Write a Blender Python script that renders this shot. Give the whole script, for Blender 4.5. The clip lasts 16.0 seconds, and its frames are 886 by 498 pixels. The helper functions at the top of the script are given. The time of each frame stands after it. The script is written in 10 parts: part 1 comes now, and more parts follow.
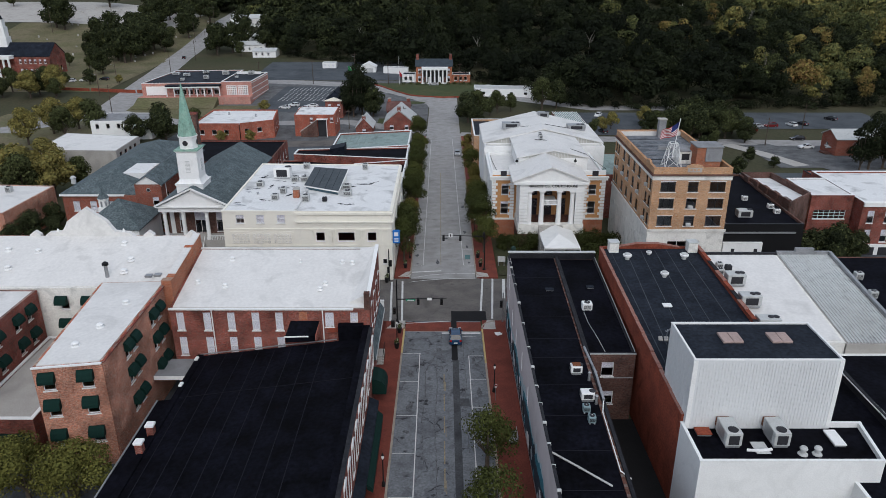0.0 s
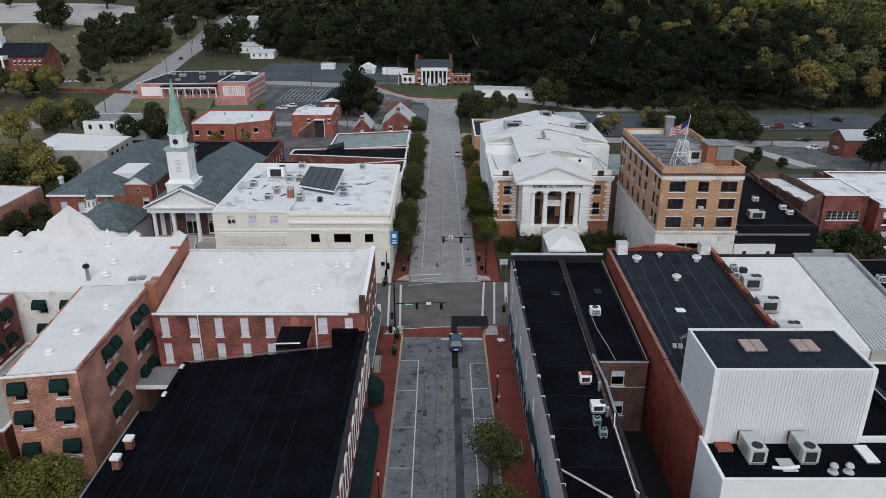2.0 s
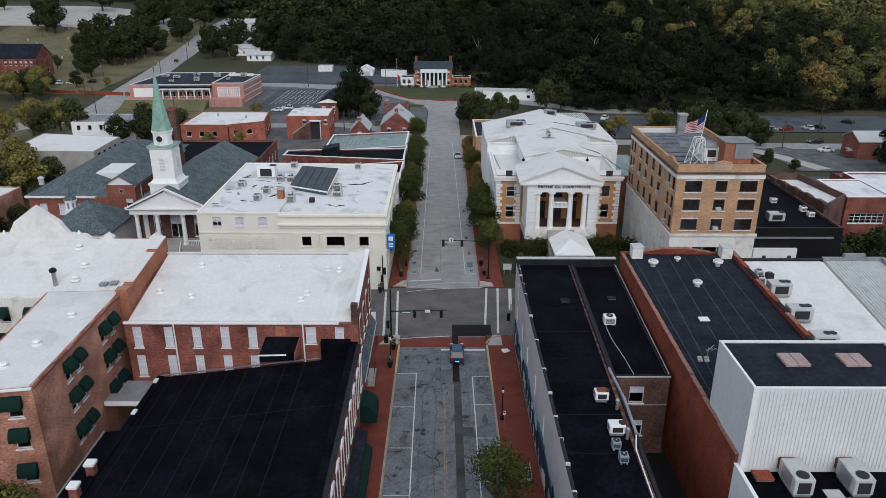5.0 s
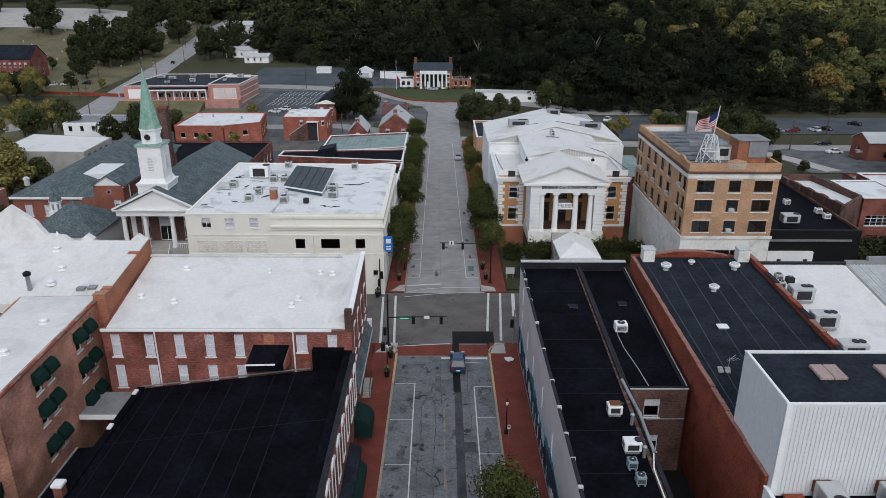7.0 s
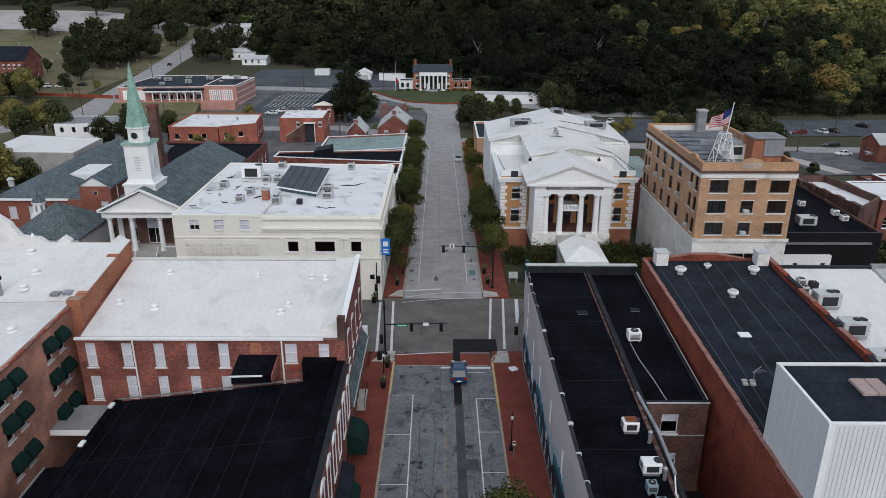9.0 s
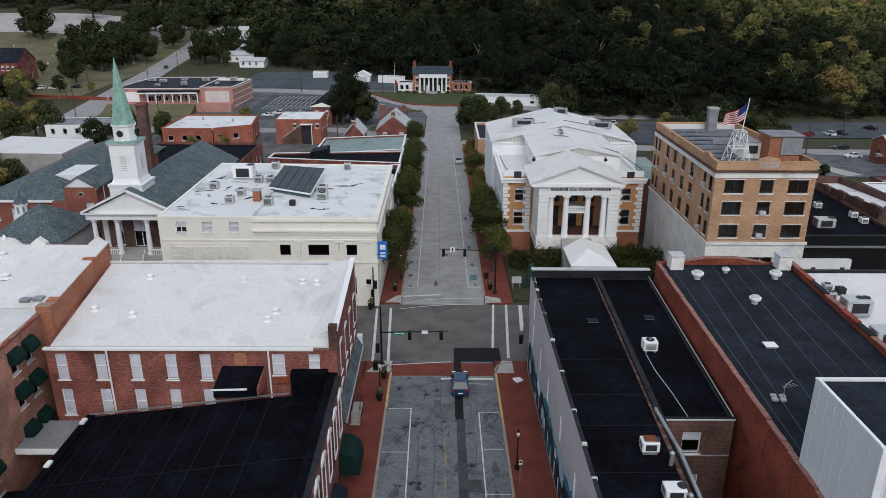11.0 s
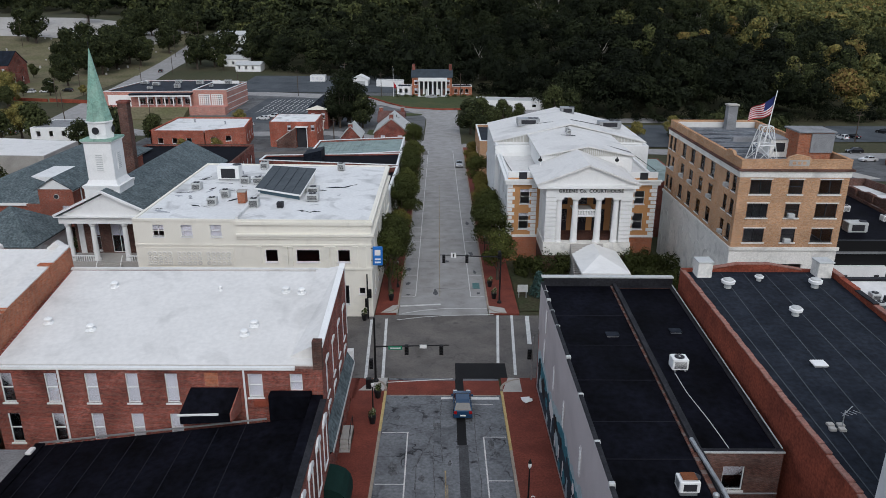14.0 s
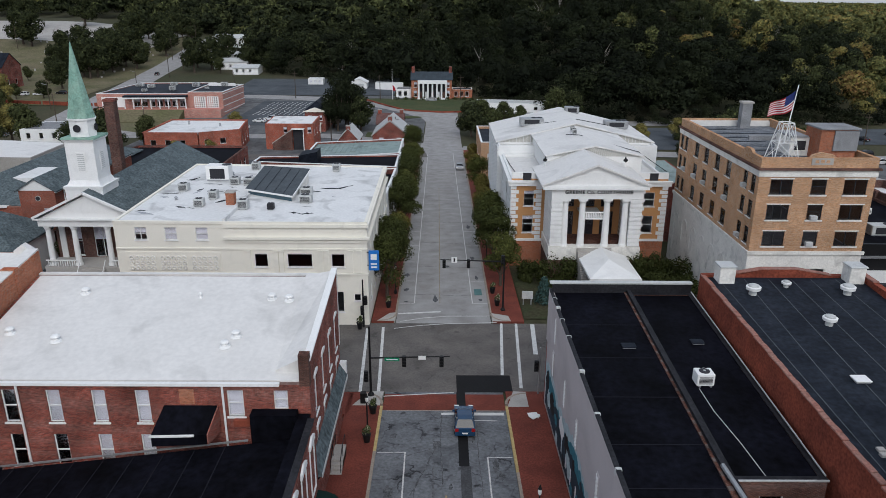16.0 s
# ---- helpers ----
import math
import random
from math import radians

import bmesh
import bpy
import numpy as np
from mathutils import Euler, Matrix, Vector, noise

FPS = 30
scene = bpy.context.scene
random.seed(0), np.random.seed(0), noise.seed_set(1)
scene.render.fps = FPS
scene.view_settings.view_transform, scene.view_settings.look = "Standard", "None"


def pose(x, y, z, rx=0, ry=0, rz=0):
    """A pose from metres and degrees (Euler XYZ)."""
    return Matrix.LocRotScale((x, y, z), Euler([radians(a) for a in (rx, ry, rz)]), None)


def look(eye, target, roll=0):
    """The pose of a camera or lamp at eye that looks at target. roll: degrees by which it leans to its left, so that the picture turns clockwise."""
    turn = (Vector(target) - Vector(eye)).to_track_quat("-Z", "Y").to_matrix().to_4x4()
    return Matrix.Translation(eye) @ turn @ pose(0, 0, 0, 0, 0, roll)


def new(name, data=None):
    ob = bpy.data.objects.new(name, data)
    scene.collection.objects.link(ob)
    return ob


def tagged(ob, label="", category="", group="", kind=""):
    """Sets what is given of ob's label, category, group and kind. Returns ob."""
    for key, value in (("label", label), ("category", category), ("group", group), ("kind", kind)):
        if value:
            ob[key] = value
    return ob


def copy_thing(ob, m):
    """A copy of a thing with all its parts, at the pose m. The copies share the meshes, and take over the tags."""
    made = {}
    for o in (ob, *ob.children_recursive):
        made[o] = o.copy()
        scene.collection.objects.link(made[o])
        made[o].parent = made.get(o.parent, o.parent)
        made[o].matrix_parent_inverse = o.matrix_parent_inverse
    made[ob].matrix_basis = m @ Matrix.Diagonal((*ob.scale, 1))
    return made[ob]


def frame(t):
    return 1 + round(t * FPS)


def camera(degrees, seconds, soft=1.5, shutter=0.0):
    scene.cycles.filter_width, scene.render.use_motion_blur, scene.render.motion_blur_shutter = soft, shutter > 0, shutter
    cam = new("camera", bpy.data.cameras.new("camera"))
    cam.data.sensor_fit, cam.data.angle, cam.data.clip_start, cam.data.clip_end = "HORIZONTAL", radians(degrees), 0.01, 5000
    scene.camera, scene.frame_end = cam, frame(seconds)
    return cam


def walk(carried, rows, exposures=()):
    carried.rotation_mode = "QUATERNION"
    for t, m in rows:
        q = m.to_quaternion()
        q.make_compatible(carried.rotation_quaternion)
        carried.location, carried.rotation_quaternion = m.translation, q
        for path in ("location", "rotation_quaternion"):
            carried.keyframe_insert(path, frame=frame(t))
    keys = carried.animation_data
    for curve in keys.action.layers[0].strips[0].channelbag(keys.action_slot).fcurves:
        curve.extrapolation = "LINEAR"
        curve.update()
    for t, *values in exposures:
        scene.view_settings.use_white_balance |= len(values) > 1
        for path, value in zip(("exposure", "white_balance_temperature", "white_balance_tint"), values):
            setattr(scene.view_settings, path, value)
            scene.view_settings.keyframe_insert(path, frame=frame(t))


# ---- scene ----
EXPO = 0.07
cam = camera(63.0, 16.0, soft=0.5)


def along(t):
    x = -0.00018 * t * t - 0.022963 * t + 0.47966
    y = 0.006752 * t * t + 2.230619 * t + 7.777447
    z = 0.004132 * t * t - 1.084722 * t + 52.825751
    yaw = 0.000078 * t * t - 0.016076 * t + 0.03764
    pitch = 0.00234 * t * t + 0.15358 * t - 22.197148
    roll = -0.00041 * t * t + 0.025422 * t + 0.001634
    return pose(x, y, z, 90 + pitch, 0, yaw) @ pose(0, 0, 0, 0, 0, roll)


walk(cam, [(i * 0.5, along(i * 0.5)) for i in range(33)], [(0.0, EXPO, 5920.0, 9.0), (16.0, EXPO, 5920.0, 9.0)])

# ---- light: a bright overcast afternoon, the sun veiled behind the camera ----
world = bpy.data.worlds.new("overcast_sky")
scene.world = world
world.use_nodes = True
wn, wl = world.node_tree.nodes, world.node_tree.links
sky = wn.new("ShaderNodeTexSky")
sky.sky_type, sky.sun_disc = "NISHITA", False
SUN_EL, SUN_AZ = 42.0, 172.0
sky.sun_elevation, sky.sun_rotation = radians(SUN_EL), radians(SUN_AZ)
sky.air_density, sky.dust_density, sky.ozone_density = 1.0, 2.5, 1.0
wn["Background"].inputs["Strength"].default_value = 0.05
wl.new(sky.outputs[0], wn["Background"].inputs["Color"])
# the even white veil of cloud over the whole sky
veil, both_skies = wn.new("ShaderNodeBackground"), wn.new("ShaderNodeAddShader")
veil.inputs["Color"].default_value, veil.inputs["Strength"].default_value = (0.98, 0.99, 1.02, 1), 0.43
wl.new(wn["Background"].outputs[0], both_skies.inputs[0])
wl.new(veil.outputs[0], both_skies.inputs[1])
wl.new(both_skies.outputs[0], wn["World Output"].inputs["Surface"])
sun = new("sun", bpy.data.lights.new("sun", "SUN"))
sun.data.energy, sun.data.angle, sun.data.color = 1.2, radians(40), (1.0, 0.95, 0.88)
az, el = radians(SUN_AZ), radians(SUN_EL)
sun_dir = Vector((math.sin(az) * math.cos(el), math.cos(az) * math.cos(el), math.sin(el)))
sun.matrix_world = look(sun_dir * 100, (0, 0, 0))


# ---- materials ----
def mat(name, base, rough=0.8, var=0.15, scale=0.6, fine=6.0, bump=0.15, metal=0.0, tint=None, stain=0.0, stain_scale=0.15, spec=0.18, rnd=0.0, crack=0.0):
    """A surface with grain and blotches at two scales. tint: a second colour mixed in by the coarse noise; stain: how dark streaks of dirt get."""
    m = bpy.data.materials.new(name)
    m.use_nodes = True
    n, l = m.node_tree.nodes, m.node_tree.links
    b = n["Principled BSDF"]
    b.inputs["Roughness"].default_value, b.inputs["Metallic"].default_value = rough, metal
    b.inputs["Specular IOR Level"].default_value = spec
    tc = n.new("ShaderNodeNewGeometry")
    big, small = n.new("ShaderNodeTexNoise"), n.new("ShaderNodeTexNoise")
    big.inputs["Scale"].default_value, big.inputs["Detail"].default_value = scale, 6
    small.inputs["Scale"].default_value, small.inputs["Detail"].default_value = fine, 4
    for q in (big, small):
        l.new(tc.outputs["Position"], q.inputs["Vector"])
    r = n.new("ShaderNodeMapRange")
    r.inputs["From Min"].default_value, r.inputs["From Max"].default_value = 0.3, 0.7
    l.new(big.outputs["Fac"], r.inputs["Value"])
    mix = n.new("ShaderNodeMix")
    mix.data_type = "RGBA"
    c0 = base
    c1 = tint if tint else tuple(min(1, c * (1 - var)) for c in base)
    mix.inputs["A"].default_value, mix.inputs["B"].default_value = (*c0, 1), (*c1, 1)
    l.new(r.outputs["Result"], mix.inputs["Factor"])
    out = mix.outputs["Result"]
    r2 = n.new("ShaderNodeMapRange")
    r2.inputs["From Min"].default_value, r2.inputs["From Max"].default_value = 0.25, 0.75
    r2.inputs["To Min"].default_value, r2.inputs["To Max"].default_value = 1 - var, 1 + var
    l.new(small.outputs["Fac"], r2.inputs["Value"])
    hsv = n.new("ShaderNodeHueSaturation")
    l.new(out, hsv.inputs["Color"])
    val = r2.outputs["Result"]
    if rnd:
        oi, mr, mu = n.new("ShaderNodeObjectInfo"), n.new("ShaderNodeMapRange"), n.new("ShaderNodeMath")
        mr.inputs["To Min"].default_value, mr.inputs["To Max"].default_value = 1 - rnd, 1 + rnd
        l.new(oi.outputs["Random"], mr.inputs["Value"])
        mu.operation = "MULTIPLY"
        l.new(mr.outputs["Result"], mu.inputs[0])
        l.new(val, mu.inputs[1])
        val = mu.outputs[0]
    l.new(val, hsv.inputs["Value"])
    out = hsv.outputs["Color"]
    if stain:
        st, sr, sm = n.new("ShaderNodeTexNoise"), n.new("ShaderNodeMapRange"), n.new("ShaderNodeMix")
        st.inputs["Scale"].default_value, st.inputs["Detail"].default_value, st.inputs["Distortion"].default_value = stain_scale, 8, 1.2
        l.new(tc.outputs["Position"], st.inputs["Vector"])
        sr.inputs["From Min"].default_value, sr.inputs["From Max"].default_value, sr.inputs["To Max"].default_value = 0.52, 0.75, stain
        l.new(st.outputs["Fac"], sr.inputs["Value"])
        sm.data_type = "RGBA"
        sm.inputs["B"].default_value = (*(c * 0.35 for c in base), 1)
        l.new(sr.outputs["Result"], sm.inputs["Factor"])
        l.new(out, sm.inputs["A"])
        out = sm.outputs["Result"]
    if crack:
        # tar-sealed cracks in broken wandering lines, and round oil spots
        wob, add, vo, ln, gap, sp = (n.new(k) for k in ("ShaderNodeTexNoise", "ShaderNodeVectorMath", "ShaderNodeTexVoronoi", "ShaderNodeMapRange", "ShaderNodeMapRange", "ShaderNodeMapRange"))
        wob.inputs["Scale"].default_value, wob.inputs["Detail"].default_value = 0.5, 5
        l.new(tc.outputs["Position"], wob.inputs["Vector"])
        sc = n.new("ShaderNodeVectorMath")
        sc.operation, sc.inputs[3].default_value = "SCALE", 3.5
        l.new(wob.outputs["Color"], sc.inputs[0])
        l.new(tc.outputs["Position"], add.inputs[0])
        l.new(sc.outputs[0], add.inputs[1])
        vo.feature, vo.inputs["Scale"].default_value = "DISTANCE_TO_EDGE", 0.22
        l.new(add.outputs[0], vo.inputs["Vector"])
        ln.inputs["From Min"].default_value, ln.inputs["From Max"].default_value = 0.028, 0.006
        l.new(vo.outputs["Distance"], ln.inputs["Value"])
        gap.inputs["From Min"].default_value, gap.inputs["From Max"].default_value = 0.46, 0.6
        l.new(big.outputs["Fac"], gap.inputs["Value"])
        on, both, cm = n.new("ShaderNodeMath"), n.new("ShaderNodeMath"), n.new("ShaderNodeMix")
        on.operation, both.operation = "MULTIPLY", "MAXIMUM"
        l.new(ln.outputs["Result"], on.inputs[0])
        l.new(gap.outputs["Result"], on.inputs[1])
        oil = n.new("ShaderNodeTexNoise")
        oil.inputs["Scale"].default_value, oil.inputs["Detail"].default_value = 0.75, 3
        l.new(tc.outputs["Position"], oil.inputs["Vector"])
        sp.inputs["From Min"].default_value, sp.inputs["From Max"].default_value = 0.65, 0.73
        l.new(oil.outputs["Fac"], sp.inputs["Value"])
        l.new(on.outputs[0], both.inputs[0])
        l.new(sp.outputs["Result"], both.inputs[1])
        cf = n.new("ShaderNodeMath")
        cf.operation, cf.inputs[1].default_value = "MULTIPLY", crack
        l.new(both.outputs[0], cf.inputs[0])
        cm.data_type = "RGBA"
        cm.inputs["B"].default_value = (0.02, 0.02, 0.022, 1)
        l.new(cf.outputs[0], cm.inputs["Factor"])
        l.new(out, cm.inputs["A"])
        out = cm.outputs["Result"]
    l.new(out, b.inputs["Base Color"])
    if bump:
        bp = n.new("ShaderNodeBump")
        bp.inputs["Strength"].default_value, bp.inputs["Distance"].default_value = bump, 0.03
        l.new(small.outputs["Fac"], bp.inputs["Height"])
        l.new(bp.outputs["Normal"], b.inputs["Normal"])
    return m


def brick_mat(name, c1, c2, mortar, stain=0.3, bw=0.22, bh=0.075, uneven=0.4):
    """Brickwork on upright walls: courses run by height, bricks along the wall."""
    m = bpy.data.materials.new(name)
    m.use_nodes = True
    n, l = m.node_tree.nodes, m.node_tree.links
    b = n["Principled BSDF"]
    b.inputs["Roughness"].default_value, b.inputs["Specular IOR Level"].default_value = 0.9, 0.2
    g = n.new("ShaderNodeNewGeometry")
    sp, ad, cb = n.new("ShaderNodeSeparateXYZ"), n.new("ShaderNodeMath"), n.new("ShaderNodeCombineXYZ")
    l.new(g.outputs["Position"], sp.inputs[0])
    l.new(sp.outputs["X"], ad.inputs[0])
    l.new(sp.outputs["Y"], ad.inputs[1])
    l.new(ad.outputs[0], cb.inputs["X"])
    l.new(sp.outputs["Z"], cb.inputs["Y"])
    br = n.new("ShaderNodeTexBrick")
    br.inputs["Color1"].default_value, br.inputs["Color2"].default_value, br.inputs["Mortar"].default_value = (*c1, 1), (*c2, 1), (*mortar, 1)
    br.inputs["Scale"].default_value = 1.0
    br.inputs["Brick Width"].default_value, br.inputs["Row Height"].default_value = bw, bh
    br.inputs["Mortar Size"].default_value, br.inputs["Bias"].default_value = 0.012, 0.0
    l.new(cb.outputs[0], br.inputs["Vector"])
    no, no2, no3 = n.new("ShaderNodeTexNoise"), n.new("ShaderNodeTexNoise"), n.new("ShaderNodeTexNoise")
    for q, s, d in ((no, 0.35, 7), (no2, 1.6, 5), (no3, 1.0, 3)):
        q.inputs["Scale"].default_value, q.inputs["Detail"].default_value = s, d
        l.new(g.outputs["Position"], q.inputs["Vector"])
    st = n.new("ShaderNodeMapping")
    st.inputs["Scale"].default_value = (1, 1, 5)
    l.new(g.outputs["Position"], st.inputs["Vector"])
    l.new(st.outputs[0], no3.inputs["Vector"])
    # single darker and paler bricks
    bs = n.new("ShaderNodeMapping")
    bs.inputs["Scale"].default_value = (2.2, 2.2, 5.5)
    l.new(g.outputs["Position"], bs.inputs["Vector"])
    l.new(bs.outputs[0], no2.inputs["Vector"])
    v1, v2, mu = n.new("ShaderNodeMapRange"), n.new("ShaderNodeMapRange"), n.new("ShaderNodeMath")
    for q, src, lo, hi in ((v1, no, 1 - stain, 1 + stain), (v2, no2, 1 - uneven, 1 + uneven)):
        q.inputs["From Min"].default_value, q.inputs["From Max"].default_value = 0.3, 0.7
        q.inputs["To Min"].default_value, q.inputs["To Max"].default_value = lo, hi
        l.new(src.outputs["Fac"], q.inputs["Value"])
    mu.operation = "MULTIPLY"
    l.new(v1.outputs["Result"], mu.inputs[0])
    l.new(v2.outputs["Result"], mu.inputs[1])
    hs = n.new("ShaderNodeHueSaturation")
    l.new(br.outputs["Color"], hs.inputs["Color"])
    l.new(mu.outputs[0], hs.inputs["Value"])
    # pale, worn courses
    wr, wm = n.new("ShaderNodeMapRange"), n.new("ShaderNodeMix")
    wr.inputs["From Min"].default_value, wr.inputs["From Max"].default_value, wr.inputs["To Max"].default_value = 0.55, 0.8, 0.3
    l.new(no3.outputs["Fac"], wr.inputs["Value"])
    wm.data_type = "RGBA"
    wm.inputs["B"].default_value = (*(0.5 * a + 0.5 * c for a, c in zip(c1, mortar)), 1)
    l.new(wr.outputs["Result"], wm.inputs["Factor"])
    l.new(hs.outputs["Color"], wm.inputs["A"])
    l.new(wm.outputs["Result"], b.inputs["Base Color"])
    bp = n.new("ShaderNodeBump")
    bp.inputs["Strength"].default_value, bp.inputs["Distance"].default_value = 0.4, 0.02
    l.new(br.outputs["Fac"], bp.inputs["Height"])
    bp.invert = True
    l.new(bp.outputs["Normal"], b.inputs["Normal"])
    return m


def leaf_mat(name, cols):
    """Foliage: each leaf clump its own shade, each tree its own hue through the stored tint, which in the woods also
    carries painted haze and inner shade.
    """
    m = bpy.data.materials.new(name)
    m.use_nodes = True
    n, l = m.node_tree.nodes, m.node_tree.links
    b = n["Principled BSDF"]
    b.inputs["Roughness"].default_value, b.inputs["Specular IOR Level"].default_value = 0.85, 0.04
    at, ra, g = n.new("ShaderNodeAttribute"), n.new("ShaderNodeValToRGB"), n.new("ShaderNodeNewGeometry")
    at.attribute_name = "tint"
    el = ra.color_ramp.elements
    for i, c in enumerate(cols):
        e = el[i] if i < 2 else el.new(1.0)
        e.position, e.color = i / (len(cols) - 1), (*c, 1)
    for i, c in enumerate(cols):
        el[i].position, el[i].color = i / (len(cols) - 1), (*c, 1)
    l.new(at.outputs["Fac"], ra.inputs["Fac"])
    mr, hs = n.new("ShaderNodeMapRange"), n.new("ShaderNodeHueSaturation")
    mr.inputs["To Min"].default_value, mr.inputs["To Max"].default_value = 0.55, 1.5
    l.new(g.outputs["Random Per Island"], mr.inputs["Value"])
    l.new(ra.outputs["Color"], hs.inputs["Color"])
    l.new(mr.outputs["Result"], hs.inputs["Value"])
    l.new(hs.outputs["Color"], b.inputs["Base Color"])
    return m


def glass_mat(name, grey=0.95):
    m = bpy.data.materials.new(name)
    m.use_nodes = True
    n, l = m.node_tree.nodes, m.node_tree.links
    n.remove(n["Principled BSDF"])
    t, gl, mx, fr = n.new("ShaderNodeBsdfTransparent"), n.new("ShaderNodeBsdfGlossy"), n.new("ShaderNodeMixShader"), n.new("ShaderNodeFresnel")
    t.inputs["Color"].default_value = (grey, grey, grey * 1.05, 1)
    gl.inputs["Roughness"].default_value = 0.04
    fr.inputs["IOR"].default_value = 1.5
    l.new(fr.outputs[0], mx.inputs[0])
    l.new(t.outputs[0], mx.inputs[1])
    l.new(gl.outputs[0], mx.inputs[2])
    l.new(mx.outputs[0], n["Material Output"].inputs["Surface"])
    return m


M_WHITE_ROOF = mat("white_membrane", (0.69, 0.675, 0.65), 0.55, 0.07, 0.3, 2.5, 0.05, stain=0.34, stain_scale=0.2)
M_BANK_ROOF = mat("patched_white_coating", (0.72, 0.72, 0.71), 0.6, 0.08, 0.2, 3.0, 0.1, stain=0.75, stain_scale=0.22)
# the black membrane's bluish second colour paints sky sheen in blotches
M_BLACK_ROOF = mat("black_membrane", (0.003, 0.003, 0.004), 0.65, 0.5, 0.3, 2.2, 0.25, tint=(0.0072, 0.0075, 0.012), spec=0.02)
M_SLATE_ROOF = mat("blue_black_membrane", (0.008, 0.0102, 0.0155), 0.55, 0.5, 0.4, 2.5, 0.2, tint=(0.021, 0.0255, 0.035), spec=0.05)
M_GREY_ROOF = mat("grey_gravel_roof", (0.27, 0.275, 0.285), 0.85, 0.3, 0.4, 8.0, 0.3, stain=0.6, stain_scale=0.3)
M_SHINGLE = mat("grey_green_shingles", (0.12, 0.145, 0.155), 0.9, 0.55, 0.6, 3.2, 0.5, tint=(0.07, 0.09, 0.095), stain=0.4)
M_BRICK_RED = brick_mat("red_brick", (0.26, 0.052, 0.032), (0.14, 0.032, 0.023), (0.2, 0.13, 0.11), 0.5)
M_BRICK_HOTEL = brick_mat("weathered_orange_brick", (0.49, 0.165, 0.09), (0.27, 0.085, 0.05), (0.46, 0.33, 0.26), 0.45)
M_BRICK_TAN = brick_mat("tan_brick", (0.5, 0.265, 0.125), (0.36, 0.175, 0.08), (0.48, 0.37, 0.27), 0.18, uneven=0.22)
M_BRICK_ORANGE = brick_mat("orange_brick", (0.42, 0.12, 0.05), (0.32, 0.085, 0.038), (0.33, 0.22, 0.16), 0.2, uneven=0.3)
M_BRICK_PINK = brick_mat("pink_brick", (0.5, 0.21, 0.165), (0.42, 0.17, 0.13), (0.4, 0.3, 0.26), 0.15)
M_BRICK_DARK = brick_mat("sooty_and_shaded_brick", (0.12, 0.05, 0.035), (0.08, 0.035, 0.025), (0.13, 0.1, 0.09), 0.4)
M_BRICK_WASH = mat("red_masonry_wash", (0.27, 0.068, 0.038), 0.9, 0.4, 0.5, 5.0, 0.4, tint=(0.17, 0.045, 0.028), stain=0.75, stain_scale=0.4)
M_OCHRE = mat("ochre_stucco", (0.5, 0.265, 0.115), 0.85, 0.08, 0.5, 10.0, 0.1)
M_WHITE = mat("white_paint", (0.8, 0.8, 0.785), 0.55, 0.06, 0.5, 8.0, 0.05, stain=0.15, stain_scale=0.4)
M_TOWER = mat("weathered_white_boards", (0.8, 0.8, 0.79), 0.6, 0.05, 0.5, 6.0, 0.1, stain=0.2, stain_scale=0.6)
M_CREAM = mat("cream_masonry_paint", (0.8, 0.77, 0.68), 0.7, 0.04, 0.3, 8.0, 0.08, stain=0.15, stain_scale=0.4)
M_OLDWHITE = mat("peeling_white_render", (0.78, 0.76, 0.71), 0.85, 0.12, 0.4, 5.0, 0.2, stain=0.5, stain_scale=0.5)
M_METAL_SIDING = mat("white_ribbed_steel", (0.68, 0.69, 0.69), 0.4, 0.04, 0.15, 4.0, 0.0, stain=0.12)
M_STEEL = mat("galvanised_steel", (0.4, 0.41, 0.42), 0.45, 0.2, 0.6, 9.0, 0.05, metal=0.6, stain=0.3, stain_scale=0.8)
M_HVAC = mat("pale_grey_enamel", (0.5, 0.51, 0.5), 0.5, 0.1, 0.8, 9.0, 0.05, stain=0.4, stain_scale=0.9)
M_DARKMETAL = mat("dark_louvre_metal", (0.035, 0.035, 0.04), 0.6, 0.2)
M_RUST = mat("rusted_sheet", (0.2, 0.07, 0.03), 0.8, 0.3, 1.5, 9.0, 0.2)
M_BLACK_PAINT = mat("black_paint", (0.012, 0.012, 0.013), 0.45, 0.1)
M_MURALWALL = mat("grey_painted_brick", (0.52, 0.475, 0.475), 0.85, 0.08, 0.5, 12.0, 0.3, stain=0.25)
M_BITUMEN = mat("bitumen_coping", (0.014, 0.014, 0.017), 0.6, 0.4, 0.8, 5.0, 0.2, tint=(0.03, 0.03, 0.034), spec=0.1)
M_CONCRETE = mat("pale_concrete", (0.42, 0.4, 0.37), 0.9, 0.15, 0.4, 9.0, 0.2, stain=0.4)
M_ROAD = mat("worn_grey_asphalt", (0.33, 0.325, 0.32), 0.9, 0.12, 0.5, 9.0, 0.3, tint=(0.25, 0.24, 0.23), stain=0.3, stain_scale=0.12, crack=0.12)
M_ROAD2 = mat("brown_grey_asphalt", (0.15, 0.136, 0.124), 0.9, 0.25, 0.3, 6.0, 0.3, tint=(0.1, 0.093, 0.088), stain=0.55, stain_scale=0.2, crack=0.35)
M_ROAD_NEAR = mat("blue_grey_asphalt", (0.17, 0.178, 0.19), 0.9, 0.3, 0.4, 4.0, 0.3, tint=(0.115, 0.12, 0.13), stain=0.85, stain_scale=0.4, crack=0.9)
M_PATCH = mat("fresh_asphalt_and_alley_shade", (0.013, 0.013, 0.014), 0.85, 0.2)
